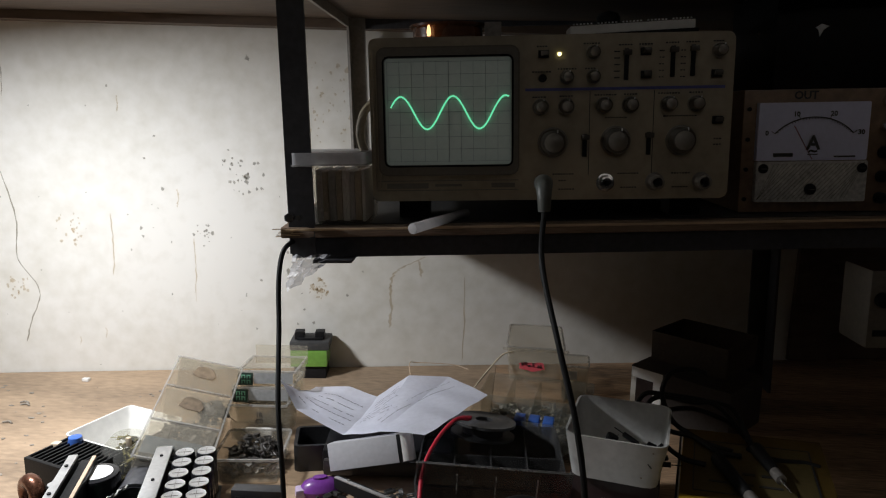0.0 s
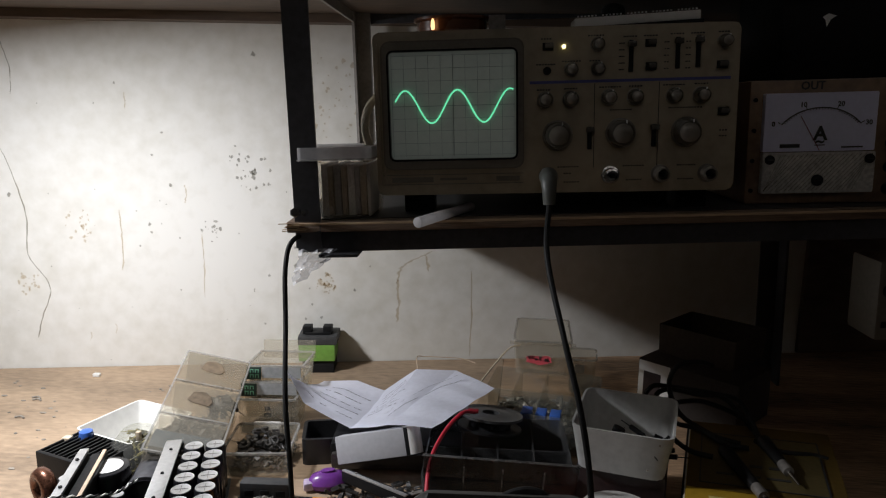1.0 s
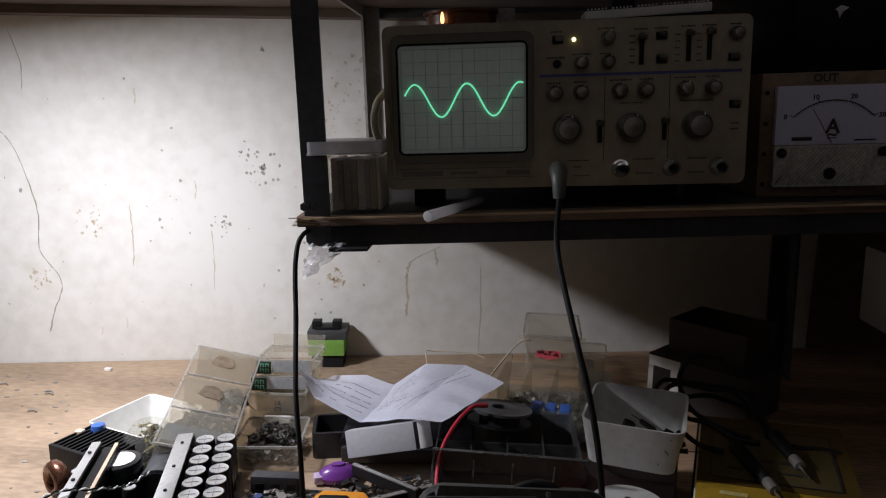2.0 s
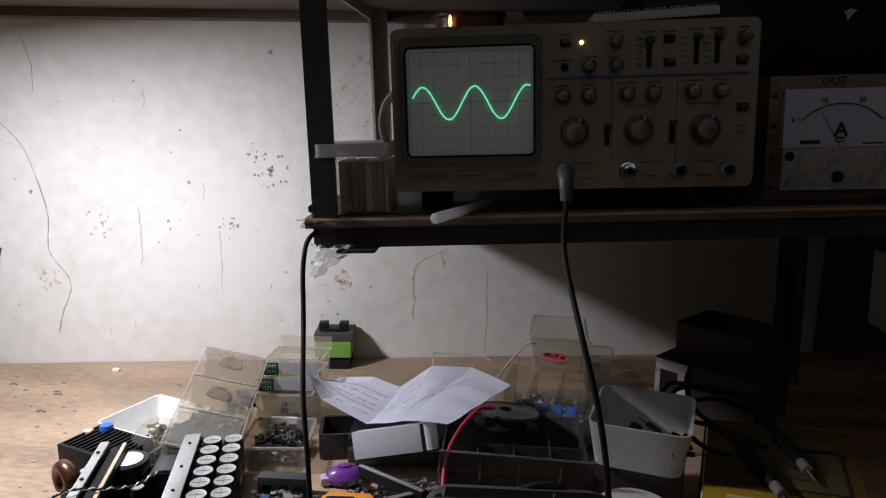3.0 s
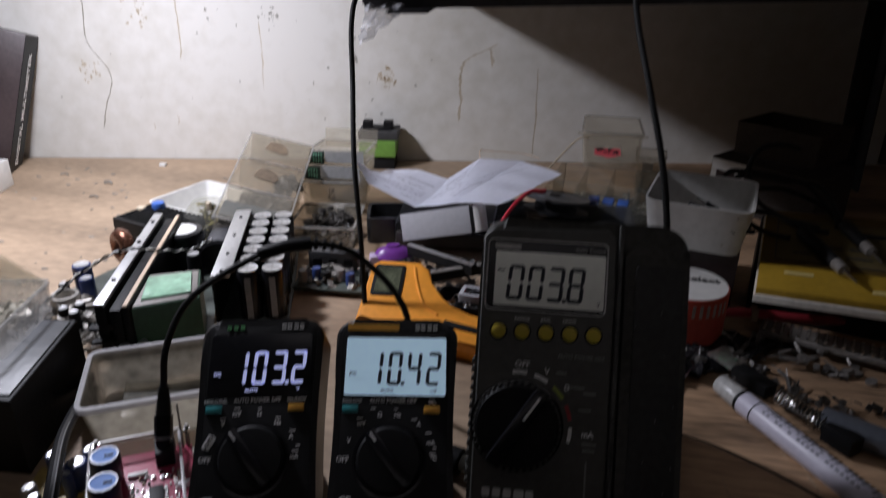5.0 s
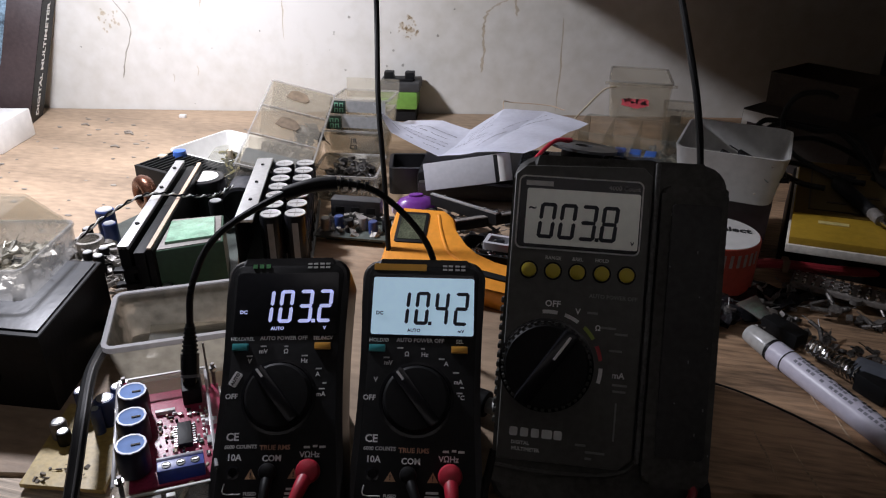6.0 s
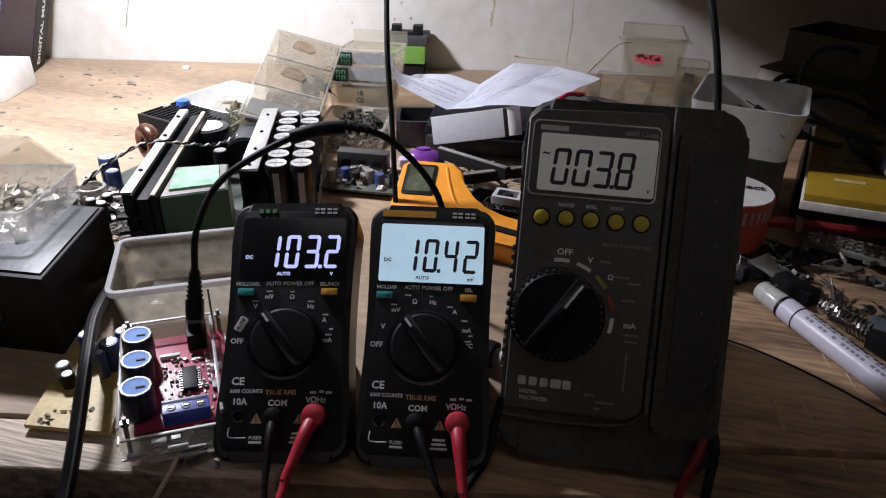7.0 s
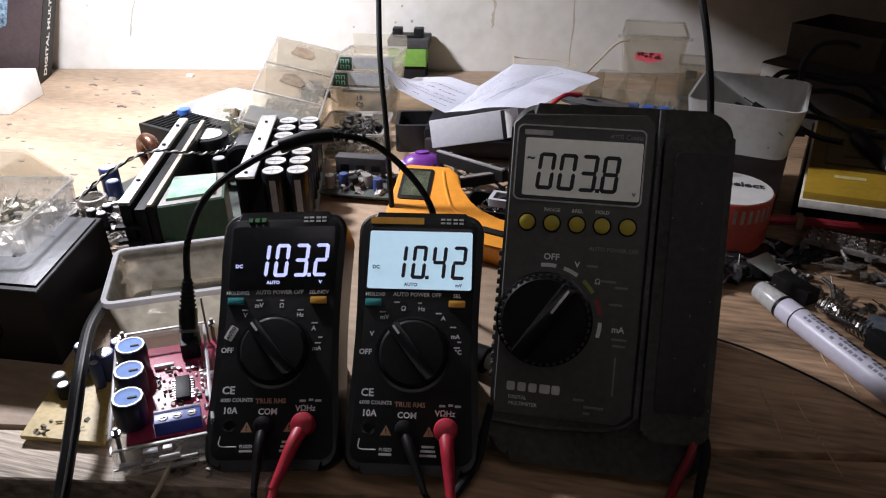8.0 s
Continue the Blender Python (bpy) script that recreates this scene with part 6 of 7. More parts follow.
part("strain_relief", tube(B(), [PLUG[1].lerp(PLUG[2], 0.1), PLUG[1].lerp(PLUG[2], 0.6), PLUG[2]], lambda t: 0.0040 - 0.0016 * t, 12), RUBBER, dc)
for k in range(6):
    a = PLUG[1].lerp(PLUG[2], 0.22 + 0.125 * k)
    part("rib", tube(B(), [a, a + (PLUG[2] - PLUG[1]) * 0.055], 0.0045 - 0.00025 * k, 12, 2), RUBBER, dc)
lead = [PLUG[2] - Vector((0, 0.001, 0.003)), PLUG[3], (-0.137, 0.398, 0.099), (-0.102, 0.420, 0.119), (-0.076, 0.430, 0.122), (-0.054, 0.440, 0.111), (-0.030, 0.445, 0.079), (-0.024, 0.450, 0.03), (-0.02, 0.455, 0.006)]
part("lead", tube(B(), lead, 0.0019, 10), RUBBER, dc)
part("inline_joint", tube(B(), [(-0.106, 0.418, 0.1175), (-0.092, 0.424, 0.1213), (-0.079, 0.429, 0.1222)], 0.0040, 12), BLACK, dc)
for k in range(4):
    part("rib", tube(B(), [(-0.0775 + 0.0042 * k, 0.4295 + 0.0017 * k, 0.1222 - 0.0009 * k), (-0.0758 + 0.0042 * k, 0.4302 + 0.0017 * k, 0.1219 - 0.0009 * k)], 0.0034 - 0.0002 * k, 10, 2), RUBBER, dc)

# small brown board at the bench's front, cable over the edge
sb = root("bare_circuit_board", pose(0, 0, 0), "yellow-brown bare circuit board with a few parts", "circuit board")
part("board", slab(B(), [(-0.2015, 0.2915), (-0.158, 0.2975), (-0.180, 0.358), (-0.219, 0.350)], 0.001, 0.0035), PHENOLIC, sb)
for x, y, rr, h, mt in ((-0.205, 0.326, 0.0042, 0.009, GREYSTEEL), (-0.199, 0.322, 0.0036, 0.007, BLACK), (-0.2035, 0.345, 0.0042, 0.0155, NAVY), (-0.187, 0.342, 0.0056, 0.0155, NAVY), (-0.1865, 0.353, 0.0040, 0.0155, NAVY), (-0.1865, 0.3335, 0.0030, 0.0150, NAVY)):
    c = part("capacitor", spin(B(), [(rr, 0.0035), (rr, 0.0035 + h), (rr * 0.85, 0.0045 + h)], 14, Matrix.Translation((x, y, 0))), mt, sb)
    part("top", spin(B(), [(rr * 0.70, 0.0044 + h), (rr * 0.66, 0.0049 + h)], 14, Matrix.Translation((x, y, 0))), ALU, c)
part("pads", heap(B(), 16, 0.026, 0.012, 0.0010, 0.0022, 31, Matrix.Translation((-0.184, 0.302, 0.0036)) @ pose(0, 0, 0, 0, 0, 8)), CRACK, sb)
fc = root("front_cable", pose(0, 0, 0), "thick flat black cable running over the bench's front edge", "cable")
run = [(-0.248, 0.432, 0.006), (-0.228, 0.402, 0.014), (-0.209, 0.369, 0.025), (-0.194, 0.343, 0.031), (-0.174, 0.311, 0.031), (-0.164, 0.288, 0.018), (-0.157, 0.268, 0.004), (-0.151, 0.245, -0.014), (-0.149, 0.235, -0.06)]
part("cable", tube(B(), run, 0.0035, 10), M("black_flat_cable", (0.011, 0.011, 0.012), 0.4, var=0.2, spec=0.35), fc)
part("groove", tube(B(), [(x + 0.0026, y - 0.001, z + 0.0030) for x, y, z in run[1:8]], 0.0006, 6), M("grey_ridge", (0.10, 0.10, 0.10), 0.4), fc)
pw = root("pale_wire", pose(0, 0, 0), "thin pale wire hanging over the bench's front edge", "wire")
part("wire", tube(B(), [(-0.112, 0.318, 0.012), (-0.115, 0.302, 0.010), (-0.116, 0.285, 0.003), (-0.119, 0.26, -0.012), (-0.12, 0.24, -0.05)], 0.0012, 6), BONE, pw)
fl = root("solder_crumbs", pose(0, 0, 0), "dark solder crumbs on the front plank", "debris", kind="stuff")
part("crumbs", heap(B(), 26, 0.03, 0.012, 0.004, 0.003, 44, Matrix.Translation((-0.103, 0.298, 0.0))), SCRAP, fl)

# ---- middle: tester, tools, paper, reel ----
def clamp_tester():
    m = pose(-0.067, 0.563, 0.0096, 0, 0, 6) @ pose(0, 0, 0, 18, 0, 0)
    r = root("orange_tester", m, "orange hand tester with a small dark window propped on the bench", "tester")
    out = [(-0.025, -0.034), (0.024, -0.040), (0.070, -0.058), (0.088, -0.052), (0.088, -0.030), (0.060, -0.024), (0.044, -0.020), (0.034, -0.010), (0.029, 0.006), (0.026, 0.022), (0.017, 0.031), (-0.016, 0.032), (-0.022, 0.026)]
    part("housing", slab(B(), out, 0.003, 0.024, 0.004), ORANGE, r)
    w = part("window_frame", slab(B(), rounded(0.024, 0.034, 0.002, -0.006, 0.008), 0.0235, 0.0248, 0.0004), BLACK, r)
    part("window", slab(B(), rounded(0.019, 0.028, 0.001, -0.006, 0.008), 0.0248, 0.0252), M("dull_green_lcd", (0.10, 0.11, 0.07), 0.2, var=0.5, scale=120), w)
    part("black_grip", slab(B(), [(0.040, -0.036), (0.078, -0.046), (0.080, -0.041), (0.042, -0.031)], 0.0238, 0.0252, 0.0006), BLACK, r)
    part("moulded_rib", tube(B(), [(0.013, 0.024, 0.0238), (0.017, 0.006, 0.0242), (0.024, -0.014, 0.0242), (0.036, -0.026, 0.024)], 0.0012, 6), ORANGE, r)
clamp_tester()
ms = root("purple_peg", pose(-0.098, 0.668, 0, 0, 0, 20) @ Matrix.Scale(0.82, 4), "purple plastic clip lying on the bench", "clip")
bm = B()
spin(bm, [(0.004, 0), (0.017, 0.003), (0.019, 0.009), (0.015, 0.016), (0.007, 0.020), (0.001, 0.021)], 24, Matrix.Diagonal((1.25, 0.8, 1, 1)))
part("shell", bm, PURPLE, ms)
part("pale_tip", bx(B(), (-0.022, -0.002, 0.007), (0.012, 0.014, 0.010), 0.003), M("pale_lilac", (0.55, 0.45, 0.62), 0.4), ms)
part("button", spin(B(), [(0.006, 0.0195), (0.0055, 0.0222), (0.002, 0.0226)], 16, Matrix.Diagonal((1.4, 0.8, 1, 1))), PURPLE, ms)
cp = root("component_board", pose(-0.135, 0.612, 0, 0, 0, 4), "dark circuit board with sockets and capacitors", "circuit board")
part("board", bx(B(), (0, 0, 0.006), (0.066, 0.05, 0.002), 0.0004), GREENPCB, cp)
part("socket_block", bx(B(), (-0.006, 0.018, 0.016), (0.045, 0.012, 0.018), 0.001), M("grey_socket", (0.045, 0.045, 0.047), 0.45), cp)
for k in range(3):
    part("contact", bx(B(), (-0.020 + 0.014 * k, 0.0118, 0.016), (0.008, 0.001, 0.006), 0.0003), BLACK, cp)
for k in range(6):
    q = part("capacitor", spin(B(), [(0.0042, 0.007), (0.0042, 0.017), (0.0036, 0.018)], 12, Matrix.Translation((-0.026 + 0.0105 * k, -0.012 + 0.006 * (k % 2), 0))), (GREYSTEEL, NAVY, BLACK)[k % 3], cp)
part("filling", heap(B(), 70, 0.06, 0.04, 0.008, 0.005, 51, Matrix.Translation((0, 0, 0.007))), SCRAP, cp)
part("standoff", bx(B(), (0, 0, 0.0025), (0.05, 0.035, 0.005)), BLACK, cp)

def bar_tool(name, p0, p1, w, h, label, cat, edge):
    """A straight square bar with a bright edge."""
    p0, p1 = Vector(p0), Vector(p1)
    d = p1 - p0
    r = root(name, Matrix.Translation((p0 + p1) / 2) @ d.to_track_quat("X", "Z").to_matrix().to_4x4(), label, cat)
    part("bar", bx(B(), (0, 0, 0), (d.length, w, h), 0.0008), BLACK, r)
    part("edge", bx(B(), (0, -w * 0.2, h / 2 + 0.0004), (d.length * 0.99, w * 0.5, 0.0014), 0.0003), edge, r, "bright steel edge")
    for x in (-0.3, 0.3):
        part("rivet", cyl(B(), (x * d.length, 0, h / 2), (x * d.length, 0, h / 2 + 0.0018), 0.0012, n=8), GREYSTEEL, r)
bar_tool("steel_edge_bar", (-0.080, 0.660, 0.0185), (-0.012, 0.612, 0.0265), 0.007, 0.010, "dark bar with a bright steel edge lying among the tools", "bar", ALU)
bar_tool("black_tool_arm", (-0.056, 0.598, 0.0215), (0.000, 0.634, 0.0215), 0.009, 0.008, "black tool arm with a grey edge on the bench", "tool", GREYSTEEL)
tg = root("tool_scraps", pose(0, 0, 0), "small dark screws, chips and wire ends between the tools", "scrap", kind="stuff")
bm = B()
heap(bm, 90, 0.11, 0.07, 0.012, 0.006, 141, Matrix.Translation((-0.045, 0.645, 0)))
heap(bm, 50, 0.07, 0.03, 0.012, 0.006, 142, Matrix.Translation((-0.03, 0.575, 0)))
part("bits", bm, M("dark_tool_scrap", (0.07, 0.068, 0.066), 0.35, metal=0.4, var=0.8, scale=130), tg)
sk = root("black_socket_unit", pose(-0.012, 0.575, 0, 0, 0, -6), "black open-frame relay unit with bright terminals", "relay")
part("frame", tray(B(), 0.05, 0.034, 0.020, 0.002, 0.0), BLACK, sk)
part("terminals", heap(B(), 36, 0.04, 0.024, 0.016, 0.006, 61, Matrix.Translation((0, 0, 0.006))), CHROME, sk)
part("screw_block", ring(B(), 0.022, 0.017, 0.006, 0.003, Matrix.Translation((0.006, 0.0, 0.0205)), 0.001), GREYCARD, sk, "pale socket frame")
part("socket", spin(B(), [(0.0045, 0.018), (0.0045, 0.0255), (0.003, 0.026)], 14, Matrix.Translation((0.006, 0.0, 0))), BLACKGLOSS, sk)
bb = root("black_spool_box", pose(-0.1215, 0.731, 0, 0, 0, 14), "small black open box with thick walls", "box")
part("box_body", tray(B(), 0.040, 0.046, 0.027, 0.0035, 0.0), M("grey_black_plastic", (0.014, 0.014, 0.015), 0.4), bb)

# grey labelled canister and the black case that carries the paper
gc = root("black_case", pose(-0.045, 0.738, 0, 0, 0, 6), "black plastic case lying under the paper", "case")
part("housing", bx(B(), (0, 0.012, 0.014), (0.13, 0.085, 0.028), 0.006), BLACK, gc)
part("ridge", bx(B(), (0, -0.034, 0.012), (0.125, 0.008, 0.016), 0.003), M("brown_black_trim", (0.035, 0.03, 0.027), 0.4), gc)
lb = root("grey_box", pose(-0.0605, 0.681, 0.0375, 0, 0, -4) @ pose(0, 0, 0, -18, -14, 0), "pale grey box with a rounded white end", "box")
part("carton", bx(B(), (0, 0.008, 0.0), (0.069, 0.018, 0.0255), 0.001), GREYCARD, lb)
part("rounded_end", cyl(B(), (0.036, 0.009, -0.0125), (0.036, 0.009, 0.0125), 0.0098, n=18, bev=0.001), BLACK, lb)
part("white_band", cyl(B(), (0.0385, 0.0085, -0.0120), (0.0385, 0.0085, 0.0130), 0.0090, n=18), WHITE, lb)

def paper_sheet():
    r = root("paper_sheet", pose(0, 0, 0), "creased white printed sheet draped over the clutter", "paper")
    U = (0.0, 0.2, 0.4, 0.55, 0.7, 1.0)
    near = [Vector(p) for p in ((-0.1650, 0.7520, 0.0760), (-0.1380, 0.7220, 0.0570), (-0.0840, 0.6970, 0.0450), (-0.0650, 0.6925, 0.0495), (-0.0460, 0.6880, 0.0560), (-0.0010, 0.6680, 0.0655))]
    far = [Vector(p) for p in ((-0.1490, 0.8250, 0.0390), (-0.1090, 0.8250, 0.0410), (-0.0740, 0.8080, 0.0390), (-0.0400, 0.8200, 0.0605), (0.0040, 0.8280, 0.0595), (0.0507, 0.7570, 0.0695))]
    def P(u, v):
        k = min(4, sum(u >= q for q in U[1:]))
        t = (u - U[k]) / (U[k + 1] - U[k])
        p = near[k].lerp(near[k + 1], t).lerp(far[k].lerp(far[k + 1], t), v)
        sag = math.sin(math.pi * v)
        p.z += -0.008 * sag * max(0, 1 - u / 0.42) - 0.003 * sag * max(0, 1 - abs(u - 0.42) / 0.3) + 0.0022 * sag * math.sin(math.pi * t) * (1 if k > 2 else -0.5)
        p.z += 0.0011 * abs(((v * 3) % 1) - 0.5) * 2 + 0.0005 * math.sin(17 * u + 5 * v)
        return p
    bm = B()
    n, m = 60, 30
    g = [[bm.verts.new(P(i / n, j / m)) for j in range(m + 1)] for i in range(n + 1)]
    for i in range(n):
        for j in range(m):
            bm.faces.new((g[i][j], g[i + 1][j], g[i + 1][j + 1], g[i][j + 1]))
    bmesh.ops.solidify(bm, geom=bm.faces[:], thickness=0.0003)
    part("sheet", bm, PAPER, r, angle=14)
    bm = B()
    rnd = random.Random(12)
    def line(u0, v0, u1, v1, w):
        """A printed line of short word bars."""
        t = 0.0
        while t < 1:
            ln = rnd.uniform(0.03, 0.09)
            if rnd.random() < 0.8:
                for q in range(3):
                    a, b = t + ln * q / 3, min(1, t + ln * (q + 1) / 3)
                    q4 = [P(u0 + (u1 - u0) * s_, v0 + (v1 - v0) * s_ + w * e) + Vector((0, -0.0003, 0.0006)) for s_, e in ((a, 0), (b, 0), (b, 1), (a, 1))]
                    bm.faces.new([bm.verts.new(p) for p in q4])
            t += ln + 0.02
    for k in range(7):
        line(0.44, 0.30 + 0.075 * k, 0.60 - 0.012 * k, 0.36 + 0.085 * k, 0.014)
    line(0.585, 0.20, 0.74, 0.93, 0.012)
    line(0.62, 0.16, 0.79, 0.86, 0.022)
    for k in range(5):
        line(0.10 + 0.004 * k, 0.22 + 0.13 * k, 0.37, 0.20 + 0.125 * k, 0.013)
    part("print_lines", bm, M("grey_print", (0.20, 0.20, 0.23), 0.8), r)
paper_sheet()

rl = root("cable_reel", pose(0.048, 0.722, 0.0445, 0, 0, 0) @ pose(0, 0, 0, -10, 4, 0), "black plastic reel lying on the parts organiser", "reel")
part("flange", spin(B(), [(0.031, 0.012), (0.031, 0.0145), (0.026, 0.0135), (0.018, 0.0142), (0.0085, 0.0150), (0.008, 0.010)], 40), M("grey_black_reel", (0.045, 0.045, 0.046), 0.35, var=0.2), rl)
part("core", spin(B(), [(0.020, 0.002), (0.020, 0.0118)], 32), BLACK, rl)
part("lower_flange", spin(B(), [(0.031, 0.0), (0.031, 0.002)], 40), BLACK, rl)
part("hub", spin(B(), [(0.0075, 0.003), (0.0075, 0.0125)], 20), BLACK, rl)

def organiser(name, m, w, d, h, mat, cols, rows_, label, seed, fillmat):
    r = root(name, m, label, "organiser", "parts organisers")
    part("tray", tray(B(), w, d, h, 0.0015, 0.003), mat, r)
    for i in range(1, cols):
        part("divider", bx(B(), (-w / 2 + w * i / cols, 0, h / 2), (0.0012, d - 0.004, h - 0.004)), mat, r)
    for j in range(1, rows_):
        part("divider", bx(B(), (0, -d / 2 + d * j / rows_, h / 2), (w - 0.004, 0.0012, h - 0.004)), mat, r)
    part("filling", heap(B(), 150, w * 0.9, d * 0.85, h * 0.5, 0.007, seed, Matrix.Translation((0, 0, 0.003))), fillmat, r)
    return r
organiser("parts_organiser", pose(0.058, 0.684, 0, 0, 0, 3), 0.13, 0.125, 0.044, SMOKE, 4, 2, "smoky clear divided parts organiser with dark parts", 71, BLACK)
o2 = organiser("parts_organiser", pose(0.100, 0.825, 0, 0, 0, -8), 0.125, 0.13, 0.042, CLEAR, 4, 2, "cloudy clear divided organiser with blue and grey parts", 72, SCRAP)
for x, y in ((-0.01, -0.045), (0.005, -0.045), (0.02, -0.045)):
    part("blue_part", bx(B(), (x, y, 0.030), (0.011, 0.018, 0.018), 0.001), BLUE, o2, "blue boxed part")
ofl = root("organiser_lid", pose(0.060, 0.640, 0.0, 0, 0, 3), "smoky clear organiser lid propped upright", "lid")
part("pane", bx(B(), (0, 0, 0.036), (0.128, 0.0018, 0.072), 0.0008, pose(0, 0, 0, 20, 2, 0)), SMOKE, ofl)
for x in (-0.03, 0.002, 0.036):
    part("rib", bx(B(), (x, -0.002, 0.032), (0.0012, 0.003, 0.06), 0.0003, pose(0, 0, 0, 20, 2, 0)), MILKY, ofl)
part("edge", bx(B(), (0, 0, 0.0715), (0.128, 0.0018, 0.0007), 0.0, pose(0, 0, 0, 20, 2, 0)), MILKY, ofl)

rbn = root("labelled_bin", pose(0.1005, 0.905, 0.0475, 0, 0, -1) @ pose(0, 0, 0, -4.5, 0, 0), "cloudy clear bin with a red scrawled label", "parts bins")
clear_tray("bin", 0.066, 0.120, 0.040, 0.0016, 0.0035, None, HAZE, rbn)
part("front_lip", bx(B(), (0, -0.0625, 0.038), (0.074, 0.004, 0.003), 0.001), HAZE, rbn)
rnd = random.Random(66)
bm = B()
out = [(0.0155 * math.cos(a) * rnd.uniform(0.8, 1.1), 0.0052 * math.copysign(abs(math.sin(a)) ** 0.6, math.sin(a)) * rnd.uniform(0.75, 1.15)) for a in [6.28318 * k / 22 for k in range(22)]]
slab(bm, out, 0, 0.0004, 0, Matrix.Translation((-0.003, -0.0596, 0.0185)) @ pose(0, 0, 0, 86, 0, 0))
part("red_label", bm, REDLABEL, rbn, "smeared red marker patch")
bm = B()
for x in (-0.0145, -0.0105, -0.0065, -0.002, 0.0025, 0.0065):
    tube(bm, [(x + rnd.uniform(-0.0018, 0.0018), -0.0606, 0.0205 + rnd.uniform(-0.0035, 0.0035)) for k in range(5)], 0.00042, 4, 4)
part("handwriting", bm, INK, rbn)
sbn = root("small_clear_bin", pose(0.152, 0.945, 0, 0, 0, -4), "small cloudy clear bin standing by the wall", "parts bins")
clear_tray("bin", 0.036, 0.044, 0.046, 0.0014, 0.003, None, HAZE, sbn)
part("card", bx(B(), (-0.003, -0.0226, 0.034), (0.012, 0.0008, 0.011)), M("grey_brown_card", (0.20, 0.18, 0.15), 0.7), sbn)

ww = root("bone_wire", pose(0, 0, 0), "thin cream wires curling behind the paper", "wire")
part("wire", tube(B(), [(0.034, 0.80, 0.060), (0.045, 0.825, 0.068), (0.062, 0.845, 0.083), (0.075, 0.85, 0.086)], 0.0010, 6), BONE, ww)
part("wire", tube(B(), [(-0.045, 0.86, 0.045), (-0.05, 0.885, 0.052), (-0.042, 0.90, 0.048), (0.0, 0.905, 0.046), (0.02, 0.90, 0.043)], 0.0006, 6), TANSTRIP, ww)
rw = root("red_lead_loop", pose(0, 0, 0), "red test lead arching over the organiser", "test lead")
part("lead", tube(B(), [(0.02, 0.52, 0.012), (0.008, 0.575, 0.030), (0.003, 0.625, 0.052), (0.010, 0.662, 0.064), (0.024, 0.688, 0.073), (0.036, 0.697, 0.071)], 0.0018, 10), RED, rw)
part("end_lug", bx(B(), (0.034, 0.696, 0.0725), (0.010, 0.005, 0.003), 0.0008), DARKRED, rw)

# ---- right group ----
cr = root("card_box", pose(0.170, 0.672, 0, 0, 0, -13), "low dark cardboard box under the white tub", "box")
part("carton", bx(B(), (0, 0, 0.0278), (0.072, 0.080, 0.0556), 0.0015), DARKCARD, cr)
tub = root("white_tub", pose(0.1680, 0.664, 0.0560, 0, 0, -13), "white plastic tub holding dark parts", "tub")
# greyer copy of the white plastic; the tub's shade is in this colour
part("tub_body", tray(B(), 0.082, 0.088, 0.039, 0.0018, 0.006, None, 0.010), M("shaded_white_plastic", (0.56, 0.56, 0.54), 0.45, var=0.12, scale=25), tub)
part("filling", heap(B(), 26, 0.060, 0.03, 0.012, 0.007, 81, Matrix.Translation((0.008, -0.022, 0.020))), BLACK, tub)
for x, z in ((0.022, 0.010), (0.030, 0.034)):
    part("scuff", spin(B(), [(0.0009, 0), (0.0006, 0.0003)], 8, Matrix.Translation((x, -0.0405 - 0.0012 * z / 0.01, z)) @ UP), CRACK, tub)
rx = root("instrument_carton", pose(0.290, 0.902, 0, 0, 0, -40), "dark carton with a white side panel and open brown top box", "carton")
part("carton", bx(B(), (0, 0, 0.029), (0.122, 0.084, 0.058), 0.001), M("dark_grey_brown_carton", (0.045, 0.038, 0.034), 0.7, var=0.15, spec=0.2), rx)
part("white_panel", bx(B(), (-0.040, -0.0424, 0.030), (0.040, 0.0008, 0.052)), WHITE, rx, "white side panel")
part("dark_panel", bx(B(), (-0.042, -0.0430, 0.029), (0.022, 0.0008, 0.030)), DARKCARD, rx)
part("open_box", tray(B(), 0.096, 0.080, 0.036, 0.0016, 0.001, Matrix.Translation((-0.008, 0.030, 0.0586)), 0.0015), M("dim_brown_card", (0.055, 0.042, 0.032), 0.8, var=0.2, spec=0.2), rx, "open brown card box on top")
ub = root("black_flat_box", pose(0.282, 0.688, 0, 0, 0, -14), "black cardboard box under the yellow carton", "box")
part("carton", bx(B(), (0, 0, 0.0195), (0.112, 0.140, 0.039), 0.001), BLACK, ub)
yb = root("yellow_carton", pose(0.198, 0.577, 0.0398, 0, 0, -14) @ pose(0, 0, 0, 0.8, -3.5, 0) @ pose(0.060, 0.087, 0), "yellow printed carton with white edges lying flat", "carton")
part("carton", bx(B(), (0, 0, 0.0030), (0.118, 0.172, 0.006), 0.0006), M("white_card_edge", (0.70, 0.67, 0.60), 0.7), yb)
part("top_print", bx(B(), (0.001, 0.001, 0.0088), (0.117, 0.171, 0.0054), 0.0006), YELLOW, yb, "yellow printed top")
# the shelf's shade on the carton is put into this darker print
part("shaded_top_print", bx(B(), (0.001, 0.0245, 0.0119), (0.116, 0.122, 0.0004)), M("shaded_yellow_print", (0.095, 0.057, 0.008), 0.6), yb, "main panel of the yellow top with the shelf's shade in its colour")
bm = B()
for c, q in (((0, 0.062), (0.094, 0.0013)), ((0, -0.030), (0.094, 0.0013)), ((-0.047, 0.016), (0.0013, 0.092)), ((0.047, 0.016), (0.0013, 0.092))):
    bx(bm, (*c, 0.0129), (*q, 0.0004))
part("frame_print", bm, INK, yb)
